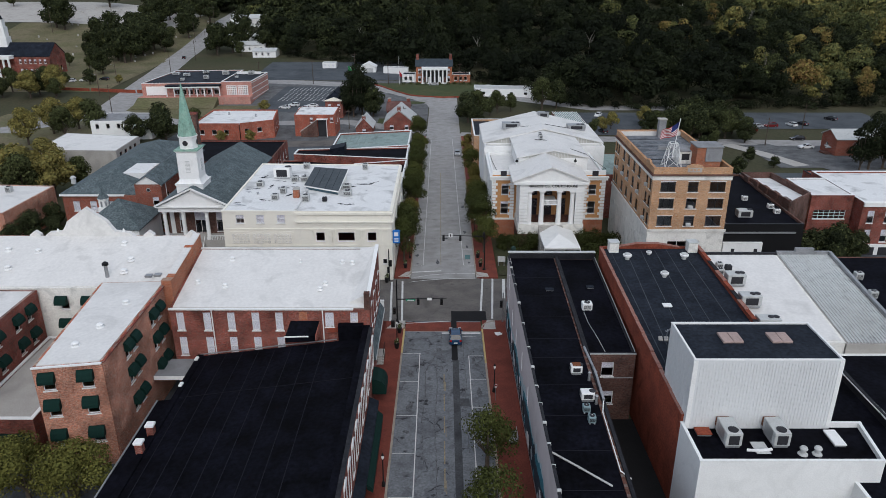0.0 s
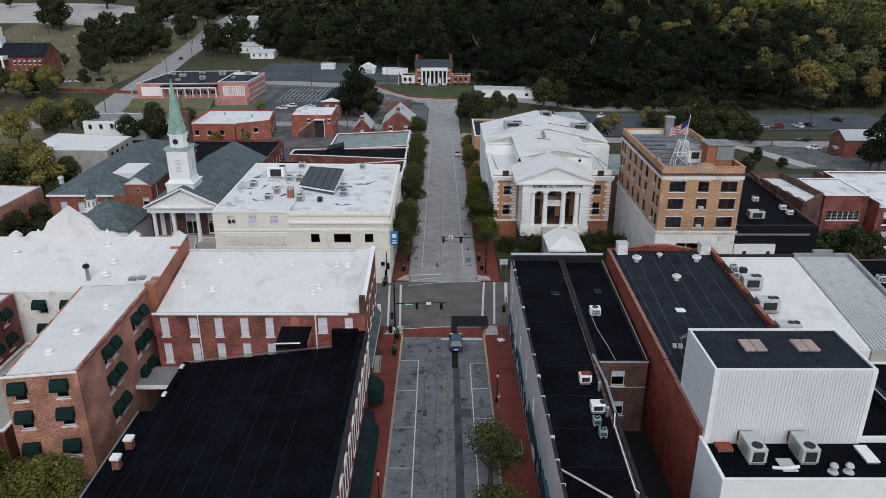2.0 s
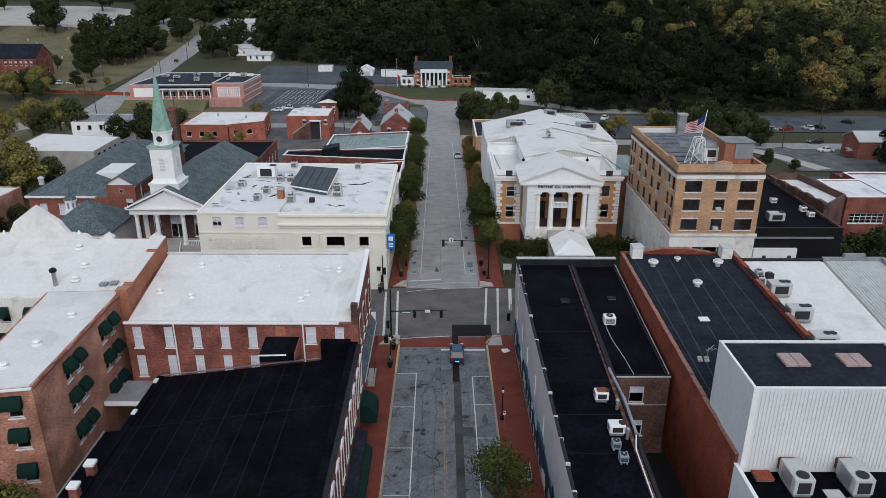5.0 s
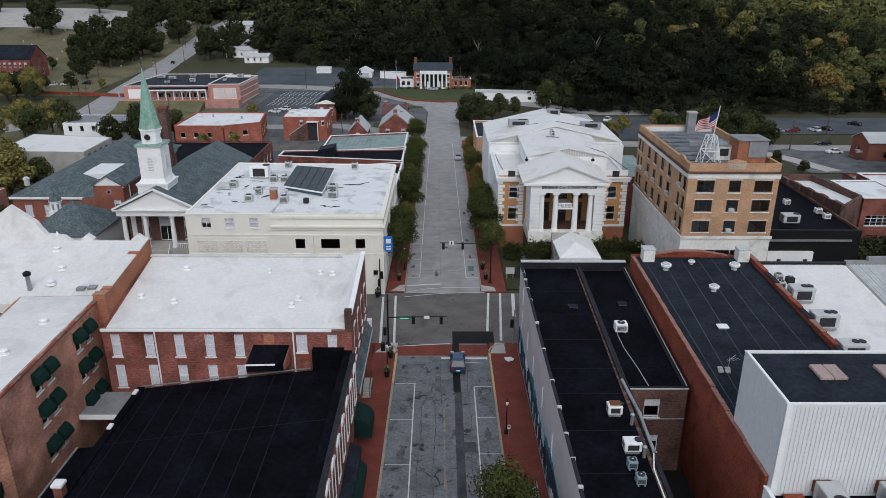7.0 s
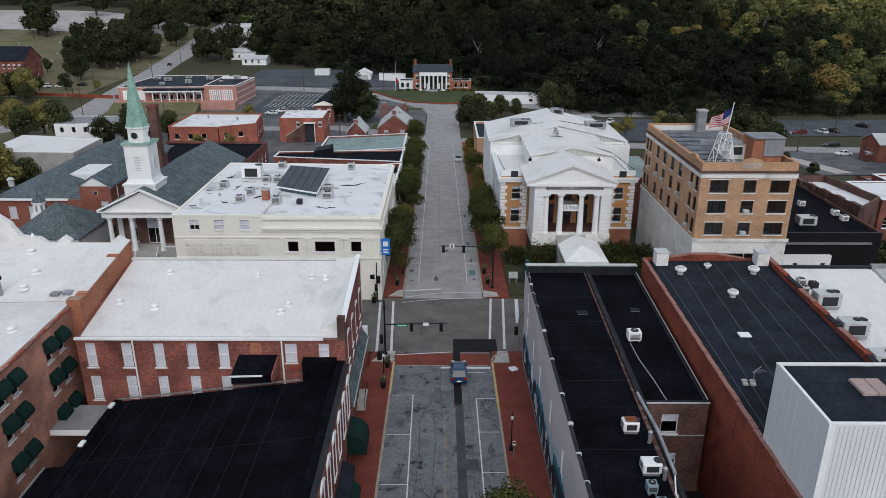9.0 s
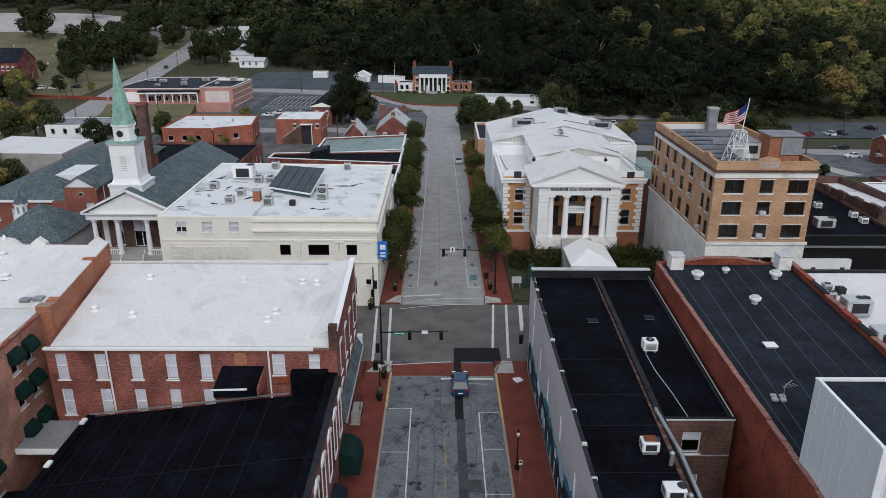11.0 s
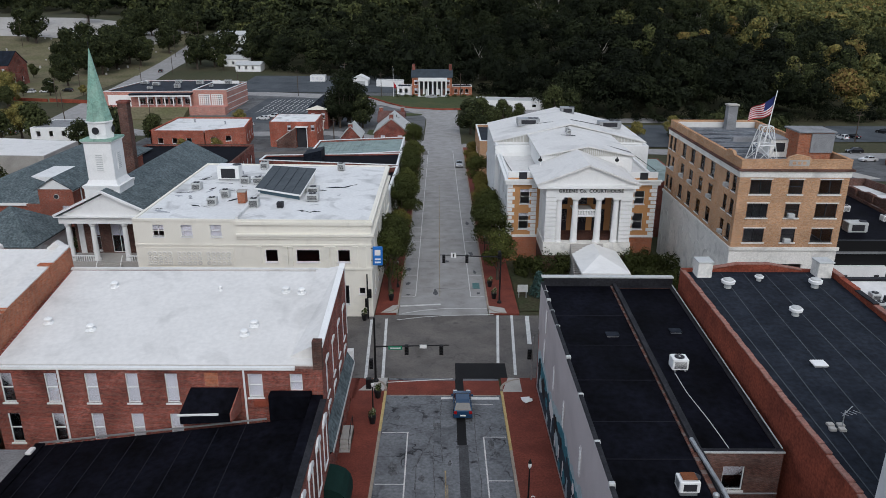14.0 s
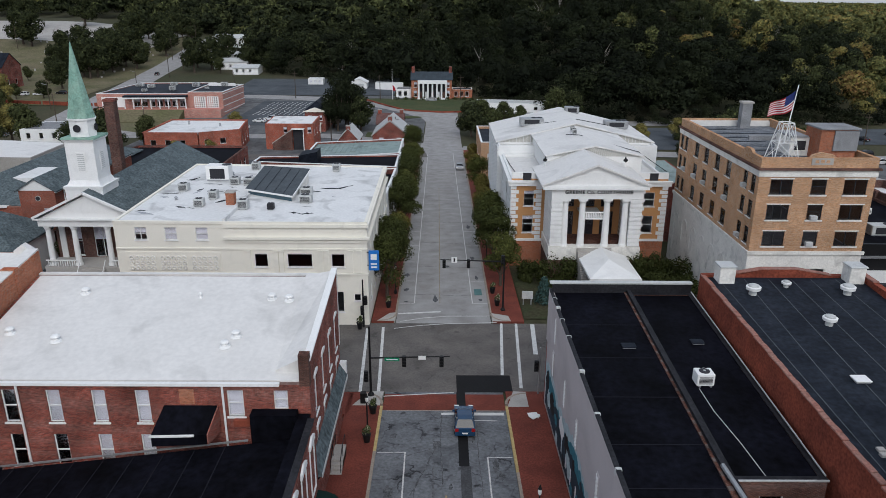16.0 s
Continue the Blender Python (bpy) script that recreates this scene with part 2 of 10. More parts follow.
M_PATCH_OLD = mat("greyed_asphalt_repair", (0.05, 0.051, 0.055), 0.9, 0.3, 0.6, 5.0, 0.2, tint=(0.075, 0.077, 0.082), stain=0.5)
M_LOT = mat("dark_lot_asphalt", (0.085, 0.095, 0.105), 0.9, 0.25, 0.15, 4.0, 0.2, tint=(0.055, 0.062, 0.07), stain=0.5)
M_YARD = mat("patched_grey_asphalt", (0.15, 0.152, 0.155), 0.9, 0.3, 0.25, 3.0, 0.3, tint=(0.085, 0.087, 0.09), stain=0.7, stain_scale=0.2, crack=0.6)
M_PAVER = mat("red_brick_paving", (0.185, 0.05, 0.034), 0.9, 0.3, 0.5, 7.0, 0.3, tint=(0.125, 0.036, 0.026), stain=0.5)
M_PAINT = mat("road_paint", (0.62, 0.62, 0.6), 0.8, 0.15, 2.0, 9.0, 0.0, stain=0.5, stain_scale=1.2)
M_YELLOW = mat("kerb_yellow", (0.5, 0.38, 0.17), 0.8, 0.2, 1.0, 6.0, 0.1, stain=0.5, stain_scale=0.8)
M_KERB = mat("kerb_concrete", (0.33, 0.28, 0.23), 0.9, 0.2, 0.8, 8.0, 0.2, stain=0.5, stain_scale=0.6)
M_GRASS = mat("dry_grass", (0.105, 0.105, 0.05), 1.0, 0.3, 0.08, 1.2, 0.3, tint=(0.16, 0.135, 0.085), stain=0.35, stain_scale=0.06)
M_LAWN = mat("mown_lawn", (0.045, 0.062, 0.026), 1.0, 0.3, 0.15, 2.0, 0.3, tint=(0.075, 0.08, 0.036), stain=0.3)
# lawn colour with the shade of the trees mixed into it
M_LAWN_SHADE = mat("tree_shade_lawn", (0.04, 0.048, 0.022), 1.0, 0.4, 0.4, 3.0, 0.4, tint=(0.06, 0.05, 0.03))
M_EARTH = mat("leaf_litter_ground", (0.045, 0.05, 0.024), 1.0, 0.3, 0.04, 1.2, 0.3, tint=(0.065, 0.058, 0.034))
M_GREEN_CANVAS = mat("dark_green_canvas", (0.005, 0.024, 0.019), 0.85, 0.2, 2.0, 12.0, 0.1)
M_VERDIGRIS = mat("verdigris_copper", (0.2, 0.36, 0.29), 0.7, 0.2, 0.6, 4.0, 0.1, tint=(0.28, 0.4, 0.33), stain=0.7, stain_scale=0.9)
M_GREEN_ROOF = mat("pale_green_metal", (0.19, 0.26, 0.245), 0.55, 0.3, 0.3, 5.0, 0.05, tint=(0.27, 0.33, 0.31), stain=0.8, stain_scale=0.3)
M_BARK = mat("bark", (0.09, 0.07, 0.055), 0.95, 0.3, 2.0, 10.0, 0.5)
M_LEAF = leaf_mat("street_leaves", [(0.024, 0.03, 0.011), (0.06, 0.068, 0.02), (0.13, 0.12, 0.03), (0.1, 0.06, 0.028)])
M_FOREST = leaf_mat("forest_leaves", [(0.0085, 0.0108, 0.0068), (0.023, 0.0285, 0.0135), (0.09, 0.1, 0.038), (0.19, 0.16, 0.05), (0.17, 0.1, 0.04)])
M_GLASS = glass_mat("window_glass")
M_BLIND = mat("white_blind", (0.85, 0.85, 0.83), 0.7, 0.04, 1.0, 6.0, 0.0)


# ---- geometry helpers ----
class Geo:
    """Collects faces for one mesh."""

    def __init__(self):
        self.v, self.f, self.smooth = [], [], False

    def add(self, verts, faces):
        o = len(self.v)
        self.v += [tuple(p) for p in verts]
        self.f += [tuple(o + i for i in q) for q in faces]
        return self

    def box(self, x0, x1, y0, y1, z0, z1):
        return self.hull([(x0, y0), (x1, y0), (x1, y1), (x0, y1)], z0, z1)

    def hull(self, poly, z0, z1, tops=None):
        """A prism over a counter-clockwise outline; tops: a height for each corner."""
        n = len(poly)
        t = tops or [z1] * n
        z = z0 if isinstance(z0, (list, tuple)) else [z0] * n
        vs = [(x, y, a) for (x, y), a in zip(poly, z)] + [(x, y, h) for (x, y), h in zip(poly, t)]
        fs = [tuple(range(n - 1, -1, -1)), tuple(range(n, 2 * n))] + [(i, (i + 1) % n, n + (i + 1) % n, n + i) for i in range(n)]
        return self.add(vs, fs)

    def cbox(self, x0, x1, y0, y1, z0, z1, c=0.04):
        """A box with chamfered upright and top edges."""
        p = [(x0 + c, y0), (x1 - c, y0), (x1, y0 + c), (x1, y1 - c), (x1 - c, y1), (x0 + c, y1), (x0, y1 - c), (x0, y0 + c)]
        q = [(x0 + 2 * c, y0 + c), (x1 - 2 * c, y0 + c), (x1 - c, y0 + 2 * c), (x1 - c, y1 - 2 * c), (x1 - 2 * c, y1 - c), (x0 + 2 * c, y1 - c), (x0 + c, y1 - 2 * c), (x0 + c, y0 + 2 * c)]
        vs = [(x, y, z0) for x, y in p] + [(x, y, z1 - c) for x, y in p] + [(x, y, z1) for x, y in q]
        fs = [tuple(range(7, -1, -1)), tuple(range(16, 24))]
        for k in (0, 8):
            fs += [(k + i, k + (i + 1) % 8, k + 8 + (i + 1) % 8, k + 8 + i) for i in range(8)]
        return self.add(vs, fs)

    def lathe(self, cx, cy, prof, n=12, cap=True):
        """Turned about an upright axis: prof is a list of (radius, height) from the bottom up."""
        vs = [(cx + r * math.cos(2 * math.pi * i / n), cy + r * math.sin(2 * math.pi * i / n), z) for r, z in prof for i in range(n)]
        fs = [(k * n + i, k * n + (i + 1) % n, (k + 1) * n + (i + 1) % n, (k + 1) * n + i) for k in range(len(prof) - 1) for i in range(n)]
        if cap:
            fs += [tuple(range(n - 1, -1, -1)), tuple(range((len(prof) - 1) * n, len(prof) * n))]
        return self.add(vs, fs)

    def rod(self, a, b, r0, r1=None, n=8):
        a, b = Vector(a), Vector(b)
        r1 = r0 if r1 is None else r1
        d = (b - a).normalized()
        u = d.orthogonal().normalized()
        w = d.cross(u)
        vs = [p + r * (u * math.cos(2 * math.pi * i / n) + w * math.sin(2 * math.pi * i / n)) for p, r in ((a, r0), (b, r1)) for i in range(n)]
        fs = [tuple(range(n - 1, -1, -1)), tuple(range(n, 2 * n))] + [(i, (i + 1) % n, n + (i + 1) % n, n + i) for i in range(n)]
        return self.add(vs, fs)

    def beam(self, a, b, w, h):
        """A rectangular bar from a to b."""
        a, b = Vector(a), Vector(b)
        d = (b - a).normalized()
        u = d.cross(Vector((0, 0, 1)))
        u = u.normalized() if u.length > 1e-4 else Vector((1, 0, 0))
        k = u.cross(d)
        vs = [p + u * sx * w / 2 + k * sz * h / 2 for p in (a, b) for sx, sz in ((-1, -1), (1, -1), (1, 1), (-1, 1))]
        return self.add(vs, [(3, 2, 1, 0), (4, 5, 6, 7), (0, 1, 5, 4), (1, 2, 6, 5), (2, 3, 7, 6), (3, 0, 4, 7)])

    def mesh(self, name, material):
        me = bpy.data.meshes.new(name)
        me.from_pydata(self.v, [], self.f)
        if material:
            me.materials.append(material)
        if self.smooth:
            me.shade_smooth()
        return me


def thing(name, x, y, z, label, category, group="", kind=""):
    ob = new(name)
    ob.location = (x, y, z)
    ob.empty_display_size = 0.2
    return tagged(ob, label, category, group, kind)


def part(name, geo, material, parent, label=""):
    """One mesh, in world coordinates, under a thing or a part."""
    ob = new(name, geo.mesh(name, material) if isinstance(geo, Geo) else geo)
    ob.parent = parent
    if parent.type == "EMPTY":
        ob.matrix_parent_inverse = Matrix.Translation(-parent.location)
    return tagged(ob, label) if label else ob


def solid(name, geo, material, label, category="", group="", kind=""):
    """A thing that is one mesh."""
    return tagged(new(name, geo.mesh(name, material)), label, category, group, kind)


# ---- the lie of the land ----
LAND_Y = [-300, 60, 110, 250, 290, 350, 420, 600, 5000]
LAND_Z = [13.6, 1.66, 0.0, -4.65, -5.2, -3.0, -1.0, 4.0, 4.0]


def land(y):
    return float(np.interp(y, LAND_Y, LAND_Z))


def step(a, b, v):
    u = np.clip((v - a) / (b - a), 0, 1)
    return u * u * (3 - 2 * u)


def edge_of_woods(x):
    return np.interp(x, [-400, -140, -108, -88, -60, 0, 30, 50, 70, 110, 160, 700], [640, 580, 470, 425, 411, 372, 334, 303, 298, 296, 300, 320])


def terrain(x, y):
    z = np.interp(y, LAND_Y, LAND_Z)
    e = edge_of_woods(x)
    crest = np.interp(x, [-600, -200, -80, 90, 150, 200, 260, 420, 900], [20, 34, 52, 54, 40, 21, 9, 3, 2])
    z = z + crest * step(0, 330, y - e)
    z = z - (crest - 1) * step(420, 900, y - e) * step(60, 300, x)
    z = z + 17 * step(-100, -260, x) * step(390, 560, y)
    z = z - 10 * step(900, 1500, y) + 16 * step(1700, 3200, y) + 5 * np.sin(x * 0.0021 + 1.0) * step(1300, 2600, y)
    return z


def drape(name, outline_fn, x0, x1, y0, y1, dz, material, label, category, nx=2, ny=12, kind="structure"):
    """A sheet that lies dz above the land. outline_fn, where given, moves its points."""
    g = Geo()
    for j in range(ny + 1):
        for i in range(nx + 1):
            x, y = x0 + (x1 - x0) * i / nx, y0 + (y1 - y0) * j / ny
            if outline_fn:
                x, y = outline_fn(x, y)
            g.v.append((x, y, float(terrain(x, y)) + dz))
    for j in range(ny):
        for i in range(nx):
            a = j * (nx + 1) + i
            g.f.append((a, a + 1, a + nx + 2, a + nx + 1))
    return solid(name, g, material, label, category, kind=kind)


def strip(name, pts, w, dz, material, label, category, kind="structure"):
    """A band of width w along a line on the land."""
    g, out = Geo(), []
    for (xa, ya), (xb, yb) in zip(pts, pts[1:]):
        k = max(1, int(math.hypot(xb - xa, yb - ya) / 5))
        out += [(xa + (xb - xa) * i / k, ya + (yb - ya) * i / k) for i in range(k)]
    out.append(pts[-1])
    for i, (x, y) in enumerate(out):
        a, b = out[max(0, i - 1)], out[min(len(out) - 1, i + 1)]
        d = Vector((b[0] - a[0], b[1] - a[1])).normalized()
        for s in (1, -1):
            px, py = x - d.y * w / 2 * s, y + d.x * w / 2 * s
            g.v.append((px, py, float(terrain(px, py)) + dz))
    for i in range(len(out) - 1):
        g.f.append((2 * i + 1, 2 * i + 3, 2 * i + 2, 2 * i))
    return solid(name, g, material, label, category, kind=kind)
# ---- building kit ----
WIN = {}


def lattice(us, zs, y0, y1):
    """An upright grid of bars: every second cell, both ways, is open."""
    g, nu, nz = Geo(), len(us), len(zs)
    g.v = [(u, y, z) for y in (y0, y1) for z in zs for u in us]
    at = lambda k, i, j: (k * nz + j) * nu + i
    full = lambda i, j: 0 <= i < nu - 1 and 0 <= j < nz - 1 and not (i % 2 and j % 2)
    for j in range(nz - 1):
        for i in range(nu - 1):
            if full(i, j):
                g.f += [(at(0, i, j), at(0, i + 1, j), at(0, i + 1, j + 1), at(0, i, j + 1)), (at(1, i, j + 1), at(1, i + 1, j + 1), at(1, i + 1, j), at(1, i, j))]
                for ni, nj, a, b in ((i, j - 1, (i, j), (i + 1, j)), (i, j + 1, (i + 1, j + 1), (i, j + 1)), (i - 1, j, (i, j + 1), (i, j)), (i + 1, j, (i + 1, j), (i + 1, j + 1))):
                    if not full(ni, nj):
                        g.f.append((at(1, *a), at(1, *b), at(0, *b), at(0, *a)))
    return g


def window_meshes(w, h, style, trim):
    key = (round(w, 2), round(h, 2), style, trim.name)
    if key in WIN:
        return WIN[key]
    b = 0.07 if w > 0.7 else 0.05
    mu = {"double": (0.5,), "double_dark": (0.5,), "quad": (0.5,), "triple": (0.3, 0.7), "grid": tuple(k / 6 for k in range(1, 6))}.get(style, ())
    mz = {"sash": (0.5,), "plain": (0.5,), "half_dark": (0.5,), "blind": (0.5,), "quad": (0.5,), "grid": (1 / 3, 2 / 3)}.get(style, ())
    us = [0, b] + [w * k + q for k in mu for q in (-0.04, 0.04)] + [w - b, w]
    zs = [0, b] + [h * k + q for k in mz for q in (-0.03, 0.03)] + [h - b, h]
    f = lattice(us, zs, 0.1, 0.2)
    s = Geo().box(-0.1, w + 0.1, -0.09, 0.1, -0.12, 0.0)
    p = Geo().box(b, w - b, 0.14, 0.155, b, h - b)
    d = None
    if style == "blind":
        d = Geo().box(0.02, w - 0.02, 0.24, 0.26, h * 0.03, h).mesh("blind", M_BLIND)
    elif style in ("sash", "quad", "double", "half"):
        d = Geo().box(0.02, w - 0.02, 0.24, 0.26, h * 0.55, h).mesh("blind", M_BLIND)
    elif style == "half_dark":
        d = Geo().box(0.02, w - 0.02, 0.24, 0.26, h * 0.78, h).mesh("blind", M_BLIND)
    pane = p.mesh("pane", M_GLASS)
    WIN[key] = (f.mesh("window", trim), s.mesh("sill", trim), pane, d)
    return WIN[key]


def window(parent, p0, d, u, z, w, h, style="dark", trim=None, sill=True, blind=True):
    fm, sm, pm, dm = window_meshes(w, h, style, trim or M_WHITE)
    inward = Vector((-d.y, d.x, 0))
    m = Matrix((( d.x, inward.x, 0, p0[0] + d.x * u), (d.y, inward.y, 0, p0[1] + d.y * u), (0, 0, 1, z), (0, 0, 0, 1)))
    ob = new("window", fm)
    ob.parent = parent
    ob.matrix_parent_inverse = Matrix.Translation(-parent.location)
    ob.matrix_basis = m
    for nm, me in (("sill", sm if sill else None), ("pane", pm), ("blind", dm if blind else None)):
        if me:
            c = new(nm, me)
            c.parent = ob
            if nm == "pane":
                c.visible_shadow = False
    return ob


def wall(parent, p0, p1, zb, za, zc, material, th=0.35, holes=(), trim0=0.0, trim1=0.0, name="wall", trim=None, label=""):
    """A wall whose outer face runs from p0 to p1 (outside on the right hand). Its top goes from za to zc.
    holes: (u, z, w, h, style[, sill])."""
    p0, p1 = Vector((*p0, 0)), Vector((*p1, 0))
    ln = (p1 - p0).length
    d = (p1 - p0) / ln
    inw = Vector((-d.y, d.x, 0))
    g = Geo()
    u0, u1 = trim0, ln - trim1
    lo = min(za, zc)
    us = sorted({u0, u1} | {round(k, 4) for o in holes for k in (o[0], o[0] + o[2]) if u0 < k < u1})
    zs = sorted({zb, lo} | {round(k, 4) for o in holes for k in (o[1], o[1] + o[3]) if zb < k < lo})
    nu, nz = len(us), len(zs) + (1 if abs(za - zc) > 1e-3 else 0)

    def height(i, j):
        return zs[j] if j < len(zs) else lo + 0.002 + (za + (zc - za) * us[i] / ln - lo)

    for k in (0, th):
        for j in range(nz):
            for i in range(nu):
                q = p0 + d * us[i] + inw * k
                g.v.append((q.x, q.y, height(i, j)))
    at = lambda k, i, j: k * nu * nz + j * nu + i

    def full(i, j):
        if not (0 <= i < nu - 1 and 0 <= j < nz - 1):
            return False
        um, zm = (us[i] + us[i + 1]) / 2, (height(i, j) + height(i, j + 1)) / 2
        return j >= len(zs) - 1 or not any(o[0] < um < o[0] + o[2] and o[1] < zm < o[1] + o[3] for o in holes)

    for j in range(nz - 1):
        for i in range(nu - 1):
            if not full(i, j):
                continue
            g.f.append((at(0, i, j), at(0, i + 1, j), at(0, i + 1, j + 1), at(0, i, j + 1)))
            g.f.append((at(1, i, j + 1), at(1, i + 1, j + 1), at(1, i + 1, j), at(1, i, j)))
            for ni, nj, e0, e1 in ((i, j - 1, (i, j), (i + 1, j)), (i, j + 1, (i + 1, j + 1), (i, j + 1)), (i - 1, j, (i, j + 1), (i, j)), (i + 1, j, (i + 1, j), (i + 1, j + 1))):
                if not full(ni, nj):
                    g.f.append((at(1, *e0), at(1, *e1), at(0, *e1), at(0, *e0)))
    w = part(name, g, material, parent, label)
    for o in holes:
        window(parent, p0, d, o[0], o[1], o[2], o[3], o[4], trim, *(o[5:6] or (True,)))
    return w


def block(name, label, category, foot, zb, tops, mats, roof_mat, drop=0.5, holes=None, coping=None, th=0.35, trim=None, cope_w=0.42, cope_h=0.12, roof_zs=None, roof_label="", open_edges=(), into=None, lines=None):
    """A building with upright walls and one roof plane inside its parapets."""
    n = len(foot)
    cx, cy = sum(p[0] for p in foot) / n, sum(p[1] for p in foot) / n
    tops = tops if isinstance(tops, (list, tuple)) else [tops] * n
    mats = mats if isinstance(mats, (list, tuple)) else [mats] * n
    e = into or thing(name, cx, cy, zb, label, category)
    for i in range(n):
        if i in open_edges:
            continue
        j = (i + 1) % n
        odd = i % 2
        wall(e, foot[i], foot[j], zb, tops[i], tops[j], mats[i], th, (holes or {}).get(i, ()), th if odd else 0, th if odd else 0, trim=trim)
        if coping:
            a, b = Vector((*foot[i], tops[i])), Vector((*foot[j], tops[j]))
            d = (b - a).normalized()
            inw = Vector((-d.y, d.x, 0)).normalized()
            k = inw * (th / 2)
            up = Vector((0, 0, cope_h / 2))
            a2, b2 = (a + k - d * 0.05, b + k + d * 0.05) if not odd else (a + k + d * (th / 2 + cope_w / 2), b + k - d * (th / 2 + cope_w / 2))
            part("coping", Geo().beam(a2 + up, b2 + up, cope_w, cope_h), coping, e)
    ins = [Vector((*p, 0)) for p in foot]
    c = Vector((cx, cy, 0))
    q = []
    for i in range(n):
        a, b, f = ins[i - 1], ins[i], ins[(i + 1) % n]
        d1, d2 = (b - a).normalized(), (f - b).normalized()
        n1, n2 = Vector((-d1.y, d1.x, 0)), Vector((-d2.y, d2.x, 0))
        q.append(b + (n1 + n2) * (th - 0.004) / max(0.3, 1 + n1.dot(n2)))
    rz = roof_zs or [t - drop for t in tops]
    part("roof", Geo().hull([(p.x, p.y) for p in q], [z - 0.25 for z in rz], 0, list(rz)), roof_mat, e, roof_label)
    return e


def gable_roof(parent, x0, x1, y0, y1, ze, zr, material, axis="y", over=0.3, th=0.2, name="roof_slope"):
    """Two slabs that meet at a ridge along axis."""
    for s in (-1, 1):
        g = Geo()
        if axis == "y":
            xm = (x0 + x1) / 2
            xe = (x0 - over) if s < 0 else (x1 + over)
            zz = ze - (zr - ze) * over / ((x1 - x0) / 2)
            a, b = (xe, xm) if s < 0 else (xm, xe)
            za, zb_ = (zz, zr) if s < 0 else (zr, zz)
            g.hull([(a, y0 - over), (b, y0 - over), (b, y1 + over), (a, y1 + over)], [za, zb_, zb_, za], 0, [za + th, zb_ + th, zb_ + th, za + th])
        else:
            ym = (y0 + y1) / 2
            ye = (y0 - over) if s < 0 else (y1 + over)
            zz = ze - (zr - ze) * over / ((y1 - y0) / 2)
            a, b = (ye, ym) if s < 0 else (ym, ye)
            za, zb_ = (zz, zr) if s < 0 else (zr, zz)
            g.hull([(x0 - over, a), (x1 + over, a), (x1 + over, b), (x0 - over, b)], [za, za, zb_, zb_], 0, [za + th, za + th, zb_ + th, zb_ + th])
        part(name, g, material, parent)


def gable_end(parent, a, b, z, zr, material, th=0.3, name="gable"):
    """A triangle of wall over the line a-b (outside on the right hand)."""
    a, b = Vector((*a, 0)), Vector((*b, 0))
    d = (b - a).normalized()
    k = Vector((-d.y, d.x, 0)) * th
    m = (a + b) / 2
    vs = [(a.x, a.y, z), (b.x, b.y, z), (m.x, m.y, zr)]
    vs += [(x + k.x, y + k.y, q) for x, y, q in vs]
    part(name, Geo().add(vs, [(0, 1, 2), (5, 4, 3), (0, 3, 4, 1), (1, 4, 5, 2), (2, 5, 3, 0)]), material, parent)


def hip_roof(parent, x0, x1, y0, y1, ze, zr, material, over=0.4, name="roof"):
    x0, x1, y0, y1 = x0 - over, x1 + over, y0 - over, y1 + over
    w, h = x1 - x0, y1 - y0
    k = min(w, h) / 2
    r = [(x0 + k, y0 + k, zr), (x1 - k, y1 - k, zr)] if w != h else [(x0 + k, y0 + k, zr)] * 2
    vs = [(x0, y0, ze), (x1, y0, ze), (x1, y1, ze), (x0, y1, ze)] + r
    if w >= h:
        fs = [(0, 1, 5, 4), (1, 2, 5), (2, 3, 4, 5), (3, 0, 4)]
    else:
        fs = [(0, 1, 4), (1, 2, 5, 4), (2, 3, 5), (3, 0, 4, 5)]
    lo = [(a, b, c - 0.2) for a, b, c in vs[:4]]
    vs += lo
    fs += [(0, 6, 7, 1), (1, 7, 8, 2), (2, 8, 9, 3), (3, 9, 6, 0), (9, 8, 7, 6)]
    return part(name, Geo().add(vs, fs), material, parent)


def row(u0, du, n, z, w, h, style, *more):
    return [(u0 + i * du, z, w, h, style, *more) for i in range(n)]


# ---- the ground: one sheet to the horizon ----
gx = np.unique(np.concatenate([np.linspace(-3000, -500, 14), np.linspace(-500, 700, 81), np.linspace(700, 3500, 16)]))
gy = np.unique(np.concatenate([np.linspace(-400, 40, 8), np.linspace(40, 130, 7), np.linspace(130, 900, 78), np.linspace(900, 4600, 38)]))
GX, GY = np.meshgrid(gx, gy)
GZ = terrain(GX, GY) - 0.12
ground = Geo()
ground.v = [tuple(map(float, p)) for p in zip(GX.ravel(), GY.ravel(), GZ.ravel())]
nxg = len(gx)
ground.f = [(j * nxg + i, j * nxg + i + 1, (j + 1) * nxg + i + 1, (j + 1) * nxg + i) for j in range(len(gy) - 1) for i in range(nxg - 1)]
ground.smooth = True
solid("ground", ground, M_EARTH, "brown-green earth and rough grass rolling to wooded hills", "ground", kind="structure")

# ---- streets ----
SX0, SX1 = -5.3, 6.2
drape("road", None, SX0, SX1, -200, 107.5, 0.0, M_ROAD_NEAR, "worn grey asphalt street with oil stains and cracks", "road", 2, 60)
drape("road", None, SX0, SX1, 124.5, 345, 0.0, M_ROAD, "worn grey asphalt street sloping down towards the hills", "road", 2, 40)
drape("road", None, -160, 160, 107.5, 124.5, 0.0, M_ROAD2, "brown-grey asphalt cross street at the junction", "road", 8, 4)


